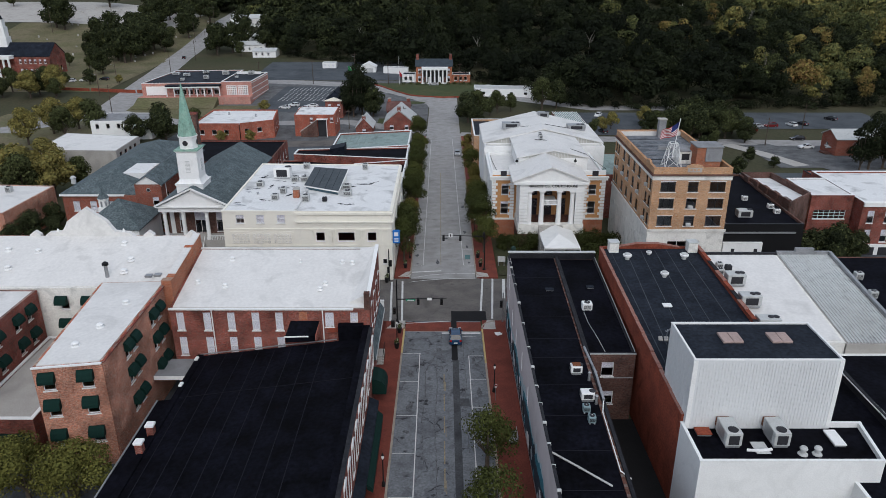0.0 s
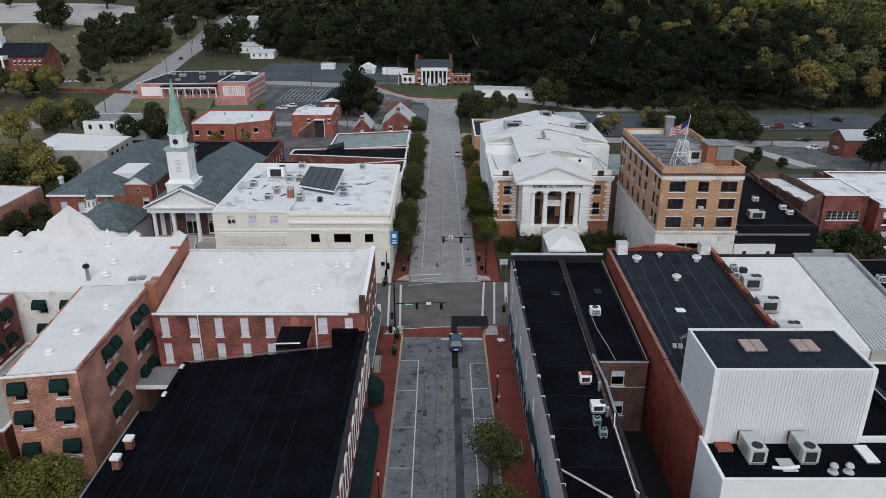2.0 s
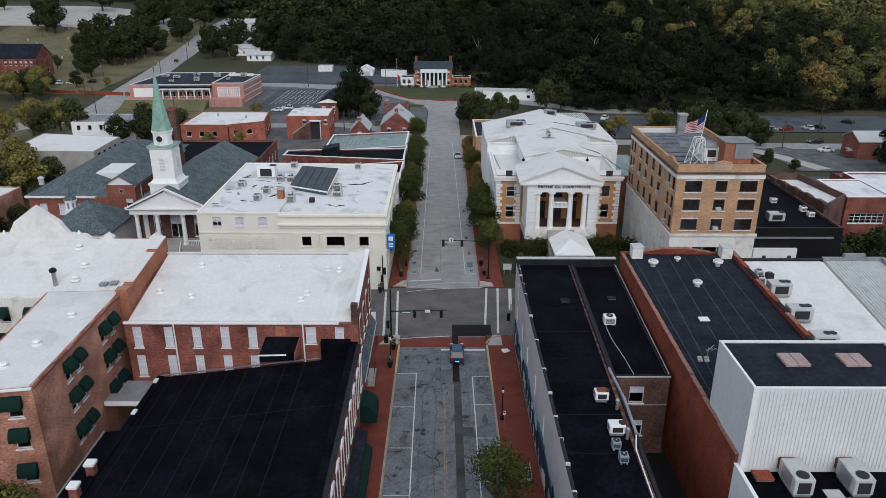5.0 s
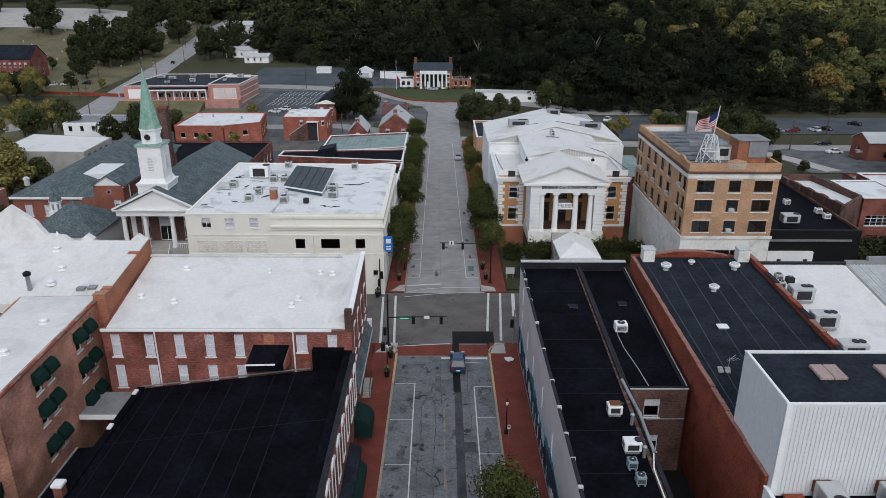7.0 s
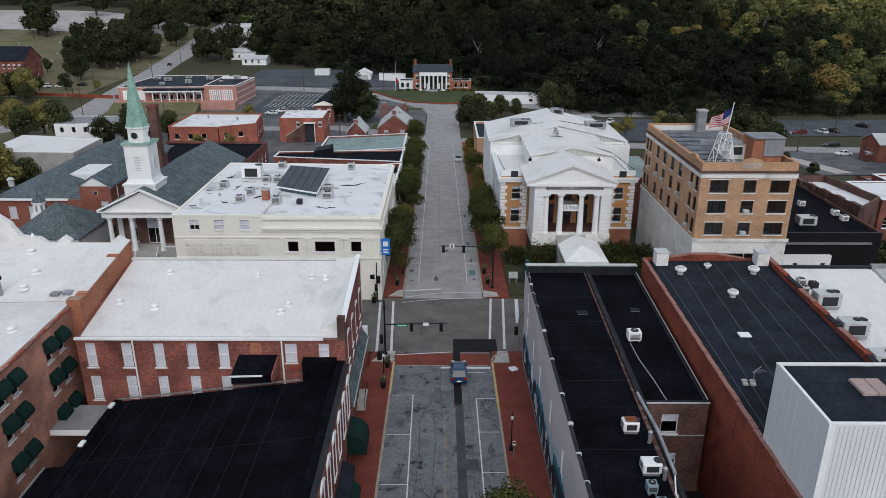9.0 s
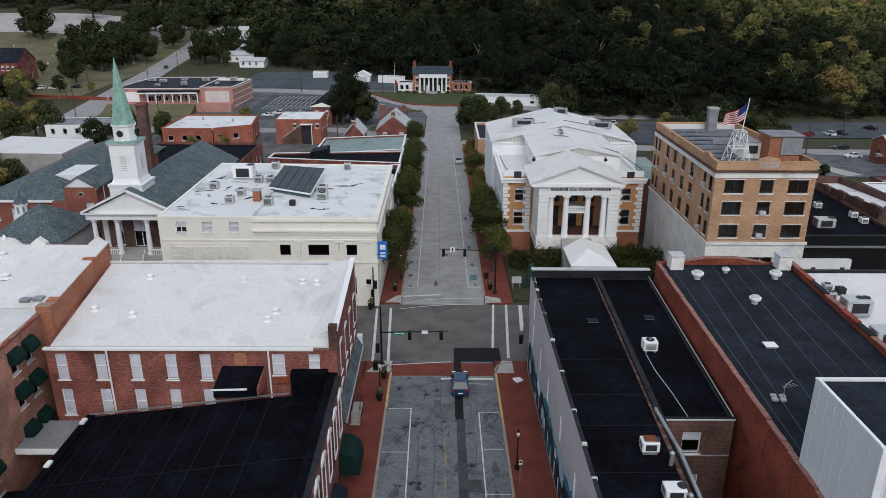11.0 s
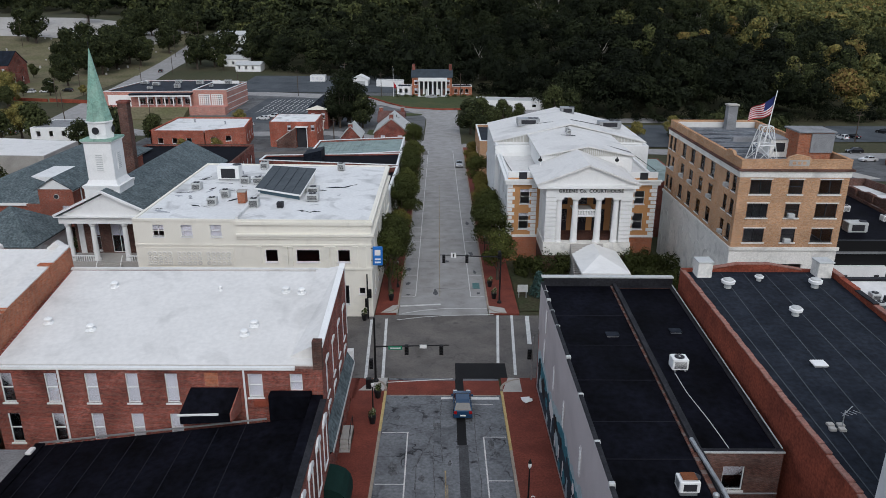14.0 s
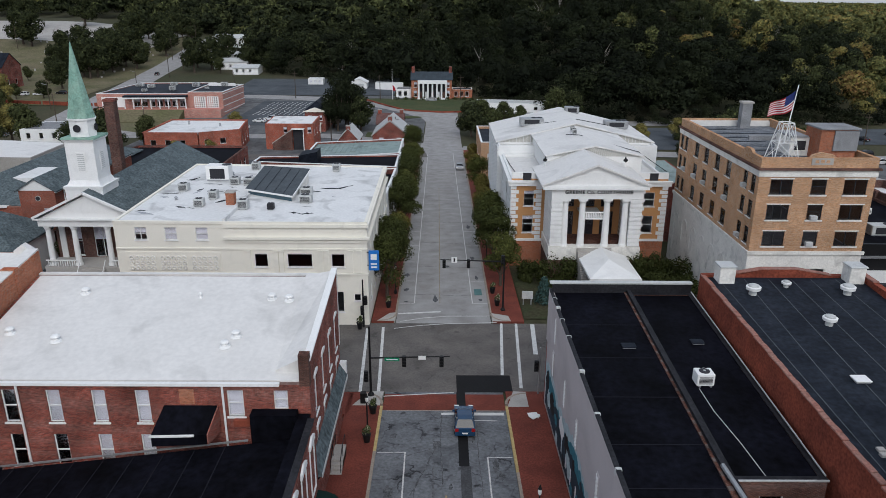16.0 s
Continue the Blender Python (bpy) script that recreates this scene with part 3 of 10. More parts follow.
def kerbed(name, x0, x1, y0, y1, label):
    g = Geo()
    n = max(2, int((y1 - y0) / 6))
    for i in range(n):
        a, b = y0 + (y1 - y0) * i / n, y0 + (y1 - y0) * (i + 1) / n
        za, zb_ = land(a), land(b)
        g.hull([(x0, a), (x1, a), (x1, b), (x0, b)], [za - 0.3, za - 0.3, zb_ - 0.3, zb_ - 0.3], 0, [za + 0.14, za + 0.14, zb_ + 0.14, zb_ + 0.14])
    return solid(name, g, M_PAVER, label, "pavement", kind="structure")


kerbed("pavement", -8.72, SX0 - 0.25, -200, 107.2, "red brick pavement beside the brick shops")
kerbed("pavement", SX1 + 0.25, 9.95, -200, 107.4, "red brick pavement under the mural wall")
kerbed("pavement", -8.25, SX0 - 0.25, 124.8, 250, "red brick pavement shaded by street trees")
kerbed("pavement", SX1 + 0.25, 10.2, 124.8, 250, "red brick pavement in front of the courthouse lawn")
kerbed("pavement", -80, -8.3, 103.0, 107.2, "red brick pavement along the cross street")
kerbed("pavement", 10.0, 90, 106.3, 107.4, "narrow pavement along the cross street")
drape("pavement", None, SX0, SX1, 103.95, 107.0, 0.012, M_PAVER, "red brick crossing band in the road", "pavement", 1, 1)


def kerb(x0, x1, y0, y1, m, label):
    g = Geo()
    n = max(1, int((y1 - y0) / 6))
    for i in range(n):
        a, b = y0 + (y1 - y0) * i / n, y0 + (y1 - y0) * (i + 1) / n
        za, zb_ = land(a), land(b)
        g.hull([(x0, a), (x1, a), (x1, b), (x0, b)], [za - 0.3, za - 0.3, zb_ - 0.3, zb_ - 0.3], 0, [za + 0.16, za + 0.16, zb_ + 0.16, zb_ + 0.16])
    solid("kerb", g, m, label, "kerb", kind="structure")


kerb(SX0 - 0.25, SX0, -200, 97, M_KERB, "weathered concrete kerb")
kerb(SX0 - 0.25, SX0, 97, 104.5, M_YELLOW, "worn yellow-painted kerb")
kerb(SX1, SX1 + 0.25, -200, 94, M_KERB, "weathered concrete kerb")
kerb(SX1, SX1 + 0.25, 94, 104.5, M_YELLOW, "worn yellow-painted kerb")
kerb(SX0 - 0.25, SX0, 127.5, 250, M_KERB, "concrete kerb under the trees")
kerb(SX1, SX1 + 0.25, 127.5, 250, M_KERB, "concrete kerb under the trees")


def mark(x0, y0, x1, y1, w, m=None, dz=0.012):
    a, b = Vector((x0, y0)), Vector((x1, y1))
    d = (b - a).normalized()
    k = Vector((-d.y, d.x)) * w / 2
    q = [a - k, b - k, b + k, a + k]
    g = Geo().add([(p.x, p.y, land(p.y) + dz) for p in q], [(0, 1, 2, 3)])
    solid("road_marking", g, m or M_PAINT, "worn white line painted on the asphalt" if m is None else "faded yellow line on the asphalt", "road marking", kind="structure")


mark(-2.85, 97.0, -2.45, 40, 0.12)
for yy in (97.0, 89.3, 81.4, 73.9, 66.5, 59):
    mark(-5.2, yy, -2.75, yy, 0.1)
mark(4.05, 96.3, 4.0, 40, 0.12)
for yy in (96.3, 89.8, 83.2, 76, 69):
    mark(4.0, yy, 6.1, yy, 0.1)
mark(0.2, 103.3, 1.4, 103.35, 0.4)
mark(2.6, 103.3, 6.0, 103.3, 0.5)
mark(3.0, 102.2, 5.3, 102.1, 0.12)
mark(-8.55, 123.0, -7.75, 107.4, 0.32)
mark(-6.7, 123.3, -5.95, 107.4, 0.32)
mark(7.4, 124.5, 6.45, 111.1, 0.32)
mark(9.17, 124.5, 8.1, 108.3, 0.32)
mark(11.1, 124.3, 10.5, 116.0, 0.5)
mark(-5.2, 127.5, 0.1, 128.2, 0.42)
for (xa, ya), (xb, yb) in (((-5.4, 122.9), (-2.3, 123.8)), ((-2.3, 123.8), (0.8, 124.35)), ((0.8, 124.35), (6.9, 124.75)), ((-4.8, 125.0), (-2.0, 126.1)), ((-2.0, 126.1), (0.84, 126.7)), ((0.84, 126.7), (6.4, 126.8)), ((-5.9, 106.5), (1.4, 107.35)), ):
    mark(xa, ya, xb, yb, 0.15, dz=0.03)
mark(-4.9, 103.86, 1.62, 103.88, 0.14, M_KERB, 0.02)
mark(2.55, 103.86, 5.8, 103.84, 0.14, M_KERB, 0.02)
mark(-3.3, 131, -3.6, 245, 0.11)
mark(4.2, 131, 3.4, 245, 0.11)
M_LINE = mat("worn_yellow_line", (0.34, 0.26, 0.13), 0.85, 0.4, 1.5, 6.0, 0.0, tint=(0.16, 0.15, 0.13), stain=0.9, stain_scale=1.5)
mark(0.0, 131, -0.35, 200, 0.09, M_LINE)
for yy in range(42, 92, 5):
    mark(0.76 - (yy - 40) * 0.0038, yy + 0.4 * (yy % 3), 0.76 - (yy - 36) * 0.0038, yy + 4.2, 0.13, M_LINE)
    if yy % 2:
        mark(0.95 - (yy - 40) * 0.0042, yy, 0.95 - (yy - 38) * 0.0042, yy + 2.2, 0.07, M_LINE)
for yy in (131, 139.5, 148, 156.5, 165):
    mark(-5.2, yy, -3.4, yy, 0.1)
    mark(4.1, yy, 6.1, yy, 0.1)
drape("asphalt_patch", None, 1.7, 7.2, 107.4, 111.0, 0.02, M_PATCH, "fresh black asphalt patch in the junction", "road patch", 1, 2)
drape("asphalt_patch", None, 1.65, 2.5, 95.0, 107.4, 0.018, M_PATCH, "fresh black asphalt trench repair", "road patch", 1, 4)
drape("asphalt_patch", None, 1.75, 2.6, -60, 95.0, 0.016, M_PATCH_OLD, "long greyed asphalt trench repair", "road patch", 1, 20)
drape("asphalt_patch", None, 2.604, 3.75, 83.5, 85.2, 0.016, M_PATCH_OLD, "short greyed asphalt side trench", "road patch", 1, 1)
# oil stains in the parking bays, and wandering tarred cracks
rk = random.Random(17)
M_OIL = mat("oil_stain", (0.05, 0.051, 0.054), 0.85, 0.5, 3.0, 9.0, 0.0, tint=(0.13, 0.134, 0.14))


def blot(x, y, rx, ry, dz=0.011):
    n = 26
    w = [rk.uniform(0.3, 1.15) for _ in range(n)]
    w = [(w[i - 1] + 2 * w[i] + w[(i + 1) % n]) / 4 for i in range(n)]
    pts = [(x + rx * w[i] * math.cos(6.2832 * i / n), y + ry * w[i] * math.sin(6.2832 * i / n)) for i in range(n)]
    solid("oil_stain", Geo().add([(a, b, land(b) + dz) for a, b in pts], [tuple(range(n))]), M_OIL, "dark oil stain soaked into the asphalt", "stain", "oil stains", "structure")


for x, y, rx, ry in ((-4.0, 99.6, 0.35, 0.55), (-3.1, 101.3, 0.3, 0.25), (-3.9, 91.4, 0.55, 1.3), (-3.7, 83.2, 0.5, 1.5), (-3.9, 78.0, 0.5, 0.5), (-3.6, 79.0, 0.2, 0.3), (4.7, 95.0, 0.4, 1.1), (5.0, 93.6, 0.35, 0.9), (5.1, 86.8, 0.4, 1.5), (5.0, 83.2, 0.35, 0.7), (5.2, 80.4, 0.45, 0.8), (-0.2, 98.2, 0.45, 0.8), (0.9, 92.2, 0.25, 0.6), (-1.4, 90.0, 0.35, 0.6), (2.9, 99.5, 0.3, 1.2),
                     (-4.6, 136.0, 0.5, 0.9), (-4.4, 131.6, 0.4, 0.35), (-4.7, 142.0, 0.45, 0.9), (5.3, 132.2, 0.4, 0.5), (5.2, 141.0, 0.35, 1.2), (-0.6, 132.5, 0.4, 1.4), (4.9, 150.0, 0.4, 1.2), (-4.6, 152.0, 0.4, 1.0), (5.0, 168, 0.4, 1.5), (1.0, 146, 0.5, 0.6)):
    blot(x, y, rx, ry)


def tar_line(pts, w):
    g, out = Geo(), []
    for (xa, ya), (xb, yb) in zip(pts, pts[1:]):
        k = max(2, int(math.hypot(xb - xa, yb - ya) / 0.6))
        out += [(xa + (xb - xa) * i / k + rk.uniform(-0.06, 0.06), ya + (yb - ya) * i / k + rk.uniform(-0.06, 0.06)) for i in range(k)]
    out.append(pts[-1])
    for i, (x, y) in enumerate(out):
        a, b = out[max(0, i - 1)], out[min(len(out) - 1, i + 1)]
        d = Vector((b[0] - a[0], b[1] - a[1])).normalized()
        k = w * rk.uniform(0.5, 1.2) / 2
        g.v += [(x - d.y * k, y + d.x * k, land(y) + 0.0125), (x + d.y * k, y - d.x * k, land(y) + 0.0125)]
    g.f = [(2 * i, 2 * i + 1, 2 * i + 3, 2 * i + 2) for i in range(len(out) - 1)]
    solid("tarred_crack", g, M_OIL, "black tar-sealed crack in the asphalt", "crack", "tarred cracks", "structure")


tar_line([(-0.2, 97.9), (-0.9, 95.5), (-1.3, 94.0), (-1.95, 92.0), (-2.2, 91.2)], 0.16)
tar_line([(-1.95, 92.0), (-1.8, 86.0), (-2.1, 80.0), (-1.7, 72.0)], 0.1)
tar_line([(-0.5, 95.0), (-0.3, 88.0), (-0.6, 80.0), (-0.2, 70.0), (-0.4, 60.0)], 0.1)
tar_line([(0.2, 103.0), (0.1, 98.5), (0.3, 92.5)], 0.12)
tar_line([(3.4, 102.0), (3.3, 96.0), (3.5, 90.0), (3.2, 84.0), (3.4, 74.0)], 0.08)
tar_line([(-4.3, 97.2), (-2.6, 96.6), (-0.4, 97.6)], 0.07)
for yy in (134.0, 145.5, 158.0, 171.0, 188.0):
    tar_line([(-4.8, yy), (-1.5, yy + 0.4), (2.0, yy - 0.3), (5.8, yy + 0.2)], 0.07)
# ---- repeated fittings ----
M_SEAM = mat("seam_tape", (0.014, 0.014, 0.019), 0.8, 0.2, spec=0.08)

def poly_slab(parent, pts, y0, y1, material, name):
    """A flat shape in x and z, given counter-clockwise as seen from the south, between y0 and y1."""
    n = len(pts)
    vs = [(x, y0, z) for x, z in pts] + [(x, y1, z) for x, z in pts]
    fs = [tuple(range(n)), tuple(range(2 * n - 1, n - 1, -1))] + [((i + 1) % n, i, n + i, n + (i + 1) % n) for i in range(n)]
    return part(name, Geo().add(vs, fs), material, parent)


def slab_x(parent, pts, x0, x1, material, name):
    """A flat shape in y and z between x0 and x1."""
    n = len(pts)
    vs = [(x0, y, z) for y, z in pts] + [(x1, y, z) for y, z in pts]
    fs = [tuple(range(n - 1, -1, -1)), tuple(range(n, 2 * n))] + [(i, (i + 1) % n, n + (i + 1) % n, n + i) for i in range(n)]
    return part(name, Geo().add(vs, fs), material, parent)


def awning(parent, p0, d, u, z, w, h=1.15, out=0.75, material=None):
    """A canvas hood: sloping front, closed cheeks and a short valance. z: its top."""
    p0 = Vector((*p0, 0))
    nrm = Vector((d.y, -d.x, 0))
    prof = [(0.03, 0), (0.03, -h), (out, -h), (out, -h * 0.72), (out * 0.72, -h * 0.28), (out * 0.3, -0.04)]
    n = len(prof)
    vs = [p0 + d * (u + k) + nrm * a + Vector((0, 0, z + b)) for k in (0, w) for a, b in prof]
    fs = [tuple(range(n)), tuple(range(2 * n - 1, n - 1, -1))] + [((i + 1) % n, i, n + i, n + (i + 1) % n) for i in range(n)]
    part("awning", Geo().add(vs, fs), material or M_GREEN_CANVAS, parent, "dark green canvas awning")


def roof_vent(x, y, z, r=0.4, h=0.7, material=None, label="white mushroom roof vent on the membrane roof"):
    e = thing("roof_vent", x, y, z, label, "roof vent", "roof vents")
    g = Geo().lathe(x, y, [(r * 1.3, z - 0.06), (r * 1.15, z + 0.06), (r * 0.6, z + 0.12), (r * 0.55, z + h * 0.6)], 14)
    g.smooth = False
    part("base", g, material or M_WHITE, e)
    part("cap", Geo().lathe(x, y, [(r * 0.95, z + h * 0.6), (r * 1.0, z + h * 0.72), (r * 0.7, z + h * 0.92), (r * 0.2, z + h)], 14), material or M_WHITE, e)


def turbine(x, y, z, s=1.0):
    e = thing("roof_ventilator", x, y, z, "weathered white bell-shaped ventilator on the dark roof", "ventilator", "roof ventilators")
    part("curb", Geo().lathe(x, y, [(0.45 * s, z - 0.1), (0.42 * s, z + 0.25 * s), (0.36 * s, z + 0.5 * s)], 16), M_HVAC, e)
    part("bowl", Geo().lathe(x, y, [(0.38 * s, z + 0.5 * s), (0.78 * s, z + 0.62 * s), (0.82 * s, z + 0.95 * s), (0.7 * s, z + 1.0 * s)], 16), M_WHITE, e)
    part("cap", Geo().lathe(x, y, [(0.6 * s, z + 1.0 * s), (0.58 * s, z + 1.15 * s), (0.2 * s, z + 1.3 * s)], 16), M_HVAC, e)


def condenser(x, y, z, w=0.9, d=0.9, h=0.85, turn=0.0, body=None, label="pale grey air-conditioning condenser on the roof"):
    """A cabinet on runners with louvred sides and a fan in its top."""
    e = thing("condenser_unit", x, y, z, label, "air conditioner", "air conditioners")
    part("body", Geo().cbox(x - w / 2, x + w / 2, y - d / 2, y + d / 2, z + 0.12, z + h, 0.04), body or M_HVAC, e)
    for s in (-1, 1):
        part("runner", Geo().box(x + s * w * 0.32 - 0.06, x + s * w * 0.32 + 0.06, y - d / 2 - 0.05, y + d / 2 + 0.05, z, z + 0.118), M_STEEL, e)
    r = min(w, d) * 0.36
    part("fan_guard", Geo().lathe(x, y, [(r, z + h + 0.003), (r * 1.02, z + h + 0.05), (r * 0.85, z + h + 0.06)], 18), M_DARKMETAL, e, "dark round fan guard")
    part("hub", Geo().lathe(x, y, [(r * 0.25, z + h + 0.062), (r * 0.22, z + h + 0.09)], 10), M_HVAC, e)
    for k in range(6):
        zz = z + 0.25 + k * (h - 0.42) / 6
        part("louvre", Geo().box(x - w * 0.38, x + w * 0.38, y - d / 2 - 0.02, y - d / 2 + 0.01, zz, zz + (h - 0.42) / 11), M_DARKMETAL, e)
    return e


def package_unit(x, y, z, w, d, h, fans=1, label="large grey rooftop air handler on a steel frame", body=None, rust=False, lid=None):
    e = thing("air_handler", x, y, z, label, "air conditioner", "air conditioners")
    part("frame", Geo().box(x - w / 2 + 0.1, x + w / 2 - 0.1, y - d / 2 + 0.1, y + d / 2 - 0.1, z, z + 0.3), M_STEEL, e)
    part("body", Geo().cbox(x - w / 2, x + w / 2, y - d / 2, y + d / 2, z + 0.3, z + 0.3 + h, 0.05), body or M_HVAC, e)
    for k in range(fans):
        cy = y - d / 2 + d * (0.22 + 0.3 * k) if d > w else y
        cx = x if d > w else x + w / 2 - w * (0.15 + 0.24 * k)
        r = min(w, d) * 0.3 if fans == 1 else min(w, d) * 0.22
        part("fan_guard", Geo().lathe(cx, cy, [(r, z + 0.303 + h), (r * 1.03, z + 0.38 + h), (r * 0.8, z + 0.39 + h)], 18), M_DARKMETAL, e, "dark round fan guard")
    if lid:
        part("lid", Geo().cbox(x - w * 0.36, x + w * 0.36, y - d * 0.36, y + d * 0.36, z + 0.392 + h, z + 0.44 + h, 0.02), lid, e, "rusted top panel")
    part("side_grille", Geo().box(x - w * 0.32, x + w * 0.32, y - d / 2 - 0.025, y - d / 2 + 0.01, z + 0.42, z + 0.3 + h * 0.8), M_DARKMETAL, e, "dark louvred coil grille")
    part("access_panel", Geo().box(x - w / 2 - 0.02, x - w / 2 + 0.01, y - d * 0.3, y + d * 0.3, z + 0.45, z + 0.2 + h), M_STEEL, e)
    if rust:
        part("hood", Geo().hull([(x - w * 0.45, y + d / 2 - 0.01), (x + w * 0.3, y + d / 2 - 0.01), (x + w * 0.3, y + d / 2 + 0.5), (x - w * 0.45, y + d / 2 + 0.5)], z + 0.5, z + h, [z + h + 0.25, z + h + 0.25, z + h, z + h]), M_RUST, e, "rusty intake hood")
    return e


def hatch(x, y, z, w, d, h=0.22, label="pale raised hatch on the roof", material=None):
    e = thing("roof_hatch", x, y, z, label, "roof hatch", "roof hatches")
    part("curb", Geo().box(x - w / 2, x + w / 2, y - d / 2, y + d / 2, z - 0.1, z + h * 0.6), M_STEEL, e)
    part("lid", Geo().cbox(x - w / 2 - 0.06, x + w / 2 + 0.06, y - d / 2 - 0.06, y + d / 2 + 0.06, z + h * 0.6, z + h, 0.03), material or M_HVAC, e)


def pipe_run(pts, r, material, label):
    e = thing("roof_pipe", *pts[0], label, "pipe")
    for a, b in zip(pts, pts[1:]):
        part("pipe", Geo().rod(a, b, r, n=8), material, e)
    for p in pts[1:-1]:
        part("elbow", Geo().lathe(p[0], p[1], [(r * 0.6, p[2] - r * 1.2), (r * 1.3, p[2] - r * 0.5), (r * 1.3, p[2] + r * 0.5), (r * 0.6, p[2] + r * 1.2)], 8), material, e)


def plane_z(y, y0, z0, y1, z1):
    return z0 + (z1 - z0) * (y - y0) / (y1 - y0)


# ---- corner shop with the white roof ----
WLx0, WLx1, WLy0, WLy1 = -33.6, -8.7, 88.0, 101.8
up_u = [0.75, 4.1, 7.1, 10.15, 13.1]
hol = [(u, 9.05, 0.95, 2.5, "blind") for u in up_u]
hol += [(u, 5.5, 0.95, 2.6, "blind") for u in up_u]
hol += [(19.3, 9.55, 1.1, 2.0, "blind"), (22.45, 10.1, 0.95, 1.45, "blind", False)]
side = [(1.7 + 3.2 * i, 8.6, 1.15, 3.0, "blind") for i in range(4)] + [(1.7 + 3.2 * i, 4.6, 1.15, 2.9, "blind") for i in range(4)]
shop = block("corner_shop", "red brick three-storey corner shop with a white membrane roof", "building",
             [(WLx0, WLy0), (WLx1, WLy0), (WLx1, WLy1), (WLx0, WLy1)], -0.5, [12.0, 12.0, 14.4, 14.4],
             M_BRICK_RED, M_WHITE_ROOF, 0.0, {0: hol, 1: side}, None, roof_zs=[12.12, 12.12, 14.5, 14.5], roof_label="white membrane roof sloping down to the rear")
part("eave", Geo().beam((WLx0 - 0.05, WLy0 - 0.06, 12.05), (WLx1 - 2.0, WLy0 - 0.06, 12.05), 0.3, 0.2), M_WHITE, shop, "white metal eave strip")
part("parapet", Geo().hull([(-9.05, WLy0 + 0.36), (WLx1 + 0.02, WLy0 + 0.36), (WLx1 + 0.02, WLy1), (-9.05, WLy1)], [12.0, 12.0, 14.3, 14.3], 0, [13.5, 13.6, 15.0, 14.9]), M_BRICK_RED, shop)
part("cant_strip", Geo().hull([(-11.2, WLy0 + 1.2), (-9.06, WLy0 + 1.2), (-9.06, WLy1 - 0.1), (-11.2, WLy1 - 0.1)], [12.1, 12.1, 14.3, 14.3], 0, [12.42, 13.5, 14.95, 14.55]), M_WHITE_ROOF, shop)
part("coping", Geo().beam((-8.85, WLy0 + 0.3, 13.66), (-8.85, WLy1 + 0.1, 15.06), 0.5, 0.14), M_WHITE, shop)
part("chimney", Geo().box(-9.35, -8.66, WLy0 - 0.04, WLy0 + 0.62, 11.9, 14.2), M_BRICK_DARK, shop, "sooty brick corner pier")
part("back_parapet", Geo().box(WLx0, WLx1 + 0.02, WLy1 + 0.003, WLy1 + 0.4, 8, 14.56), M_WHITE_ROOF, shop)
for xx, zz in ((-28.35, 12.0), (-14.55, 12.0)):
    part("downpipe", Geo().rod((xx, WLy0 - 0.09, 5.5), (xx, WLy0 - 0.09, zz), 0.08), M_WHITE, shop, "white painted downpipe")
part("bricked_panel", Geo().box(-17.5, -16.5, WLy0 - 0.03, WLy0 + 0.01, 10.5, 11.65), M_BRICK_ORANGE, shop, "bricked-up opening framed in orange brick")
for i in range(4):
    for z0, hh in ((8.6, 3.0), (4.6, 2.9)):
        y0 = WLy0 + 1.7 + 3.2 * i
        slab_x(shop, [(y0 - 0.16, z0 + hh), (y0 + 1.31, z0 + hh), (y0 + 1.25, z0 + hh + 0.22), (y0 + 0.58, z0 + hh + 0.4), (y0 - 0.1, z0 + hh + 0.22)], WLx1 + 0.004, WLx1 + 0.09, M_WHITE, "lintel")
for x, y in ((-28.4, 98.9), (-27.8, 92.6), (-15.4, 92.0), (-14.9, 93.2), (-13.3, 98.2), (-11.9, 98.0), (-31.6, 93.5), (-19.0, 98.3)):
    roof_vent(x, y, plane_z(y, 88, 12.12, 101.8, 14.5), 0.33 if x != -19.0 else 0.15, 0.5)
# canopy over the pavement
can = thing("street_canopy", -8.4, 96, 5.4, "steep slate-grey canopy band along the shop front", "canopy")
part("canopy_roof", Geo().hull([(-8.69, 87.2), (-8.05, 87.2), (-8.05, 101.2), (-8.69, 101.2)], [5.3, 5.25, 5.25, 5.3], 0, [6.55, 5.5, 5.5, 6.55]), M_SHINGLE, can)
part("fascia", Geo().box(-8.05, -7.98, 87.2, 101.2, 5.2, 5.45), M_HVAC, can)
part("end_post", Geo().box(-8.67, -8.1, 101.21, 101.7, 5.2, 6.6), M_WHITE, can, "white end post")
for yy in (87.6, 92.1, 96.6, 100.8):
    part("bracket", Geo().beam((-8.68, yy, 4.5), (-8.06, yy, 5.22), 0.08, 0.1), M_BLACK_PAINT, can)
stoop = thing("entry_steps", -8.1, 95.2, land(95.2), "pale concrete entry steps with black handrails on the pavement", "steps")
for k in range(4):
    part("step", Geo().box(-8.68, -7.75, 93.6 + 0.38 * k, 96.9, land(95) - 0.1 + 0.18 * k, land(95) + 0.25 + 0.18 * k - 0.004), M_CONCRETE, stoop)
for xx in (-8.6, -7.82):
    part("handrail", Geo().rod((xx, 93.8, land(94) + 1.2), (xx, 95.3, land(95) + 1.85), 0.03, n=6), M_BLACK_PAINT, stoop)
    part("handrail", Geo().rod((xx, 95.3, land(95) + 1.85), (xx, 96.8, land(95) + 1.85), 0.03, n=6), M_BLACK_PAINT, stoop)
    for yy in (93.8, 95.3, 96.8):
        part("baluster", Geo().rod((xx, yy, land(95) + 0.2), (xx, yy, land(95) + (1.2 if yy < 94 else 1.85)), 0.025, n=6), M_BLACK_PAINT, stoop)

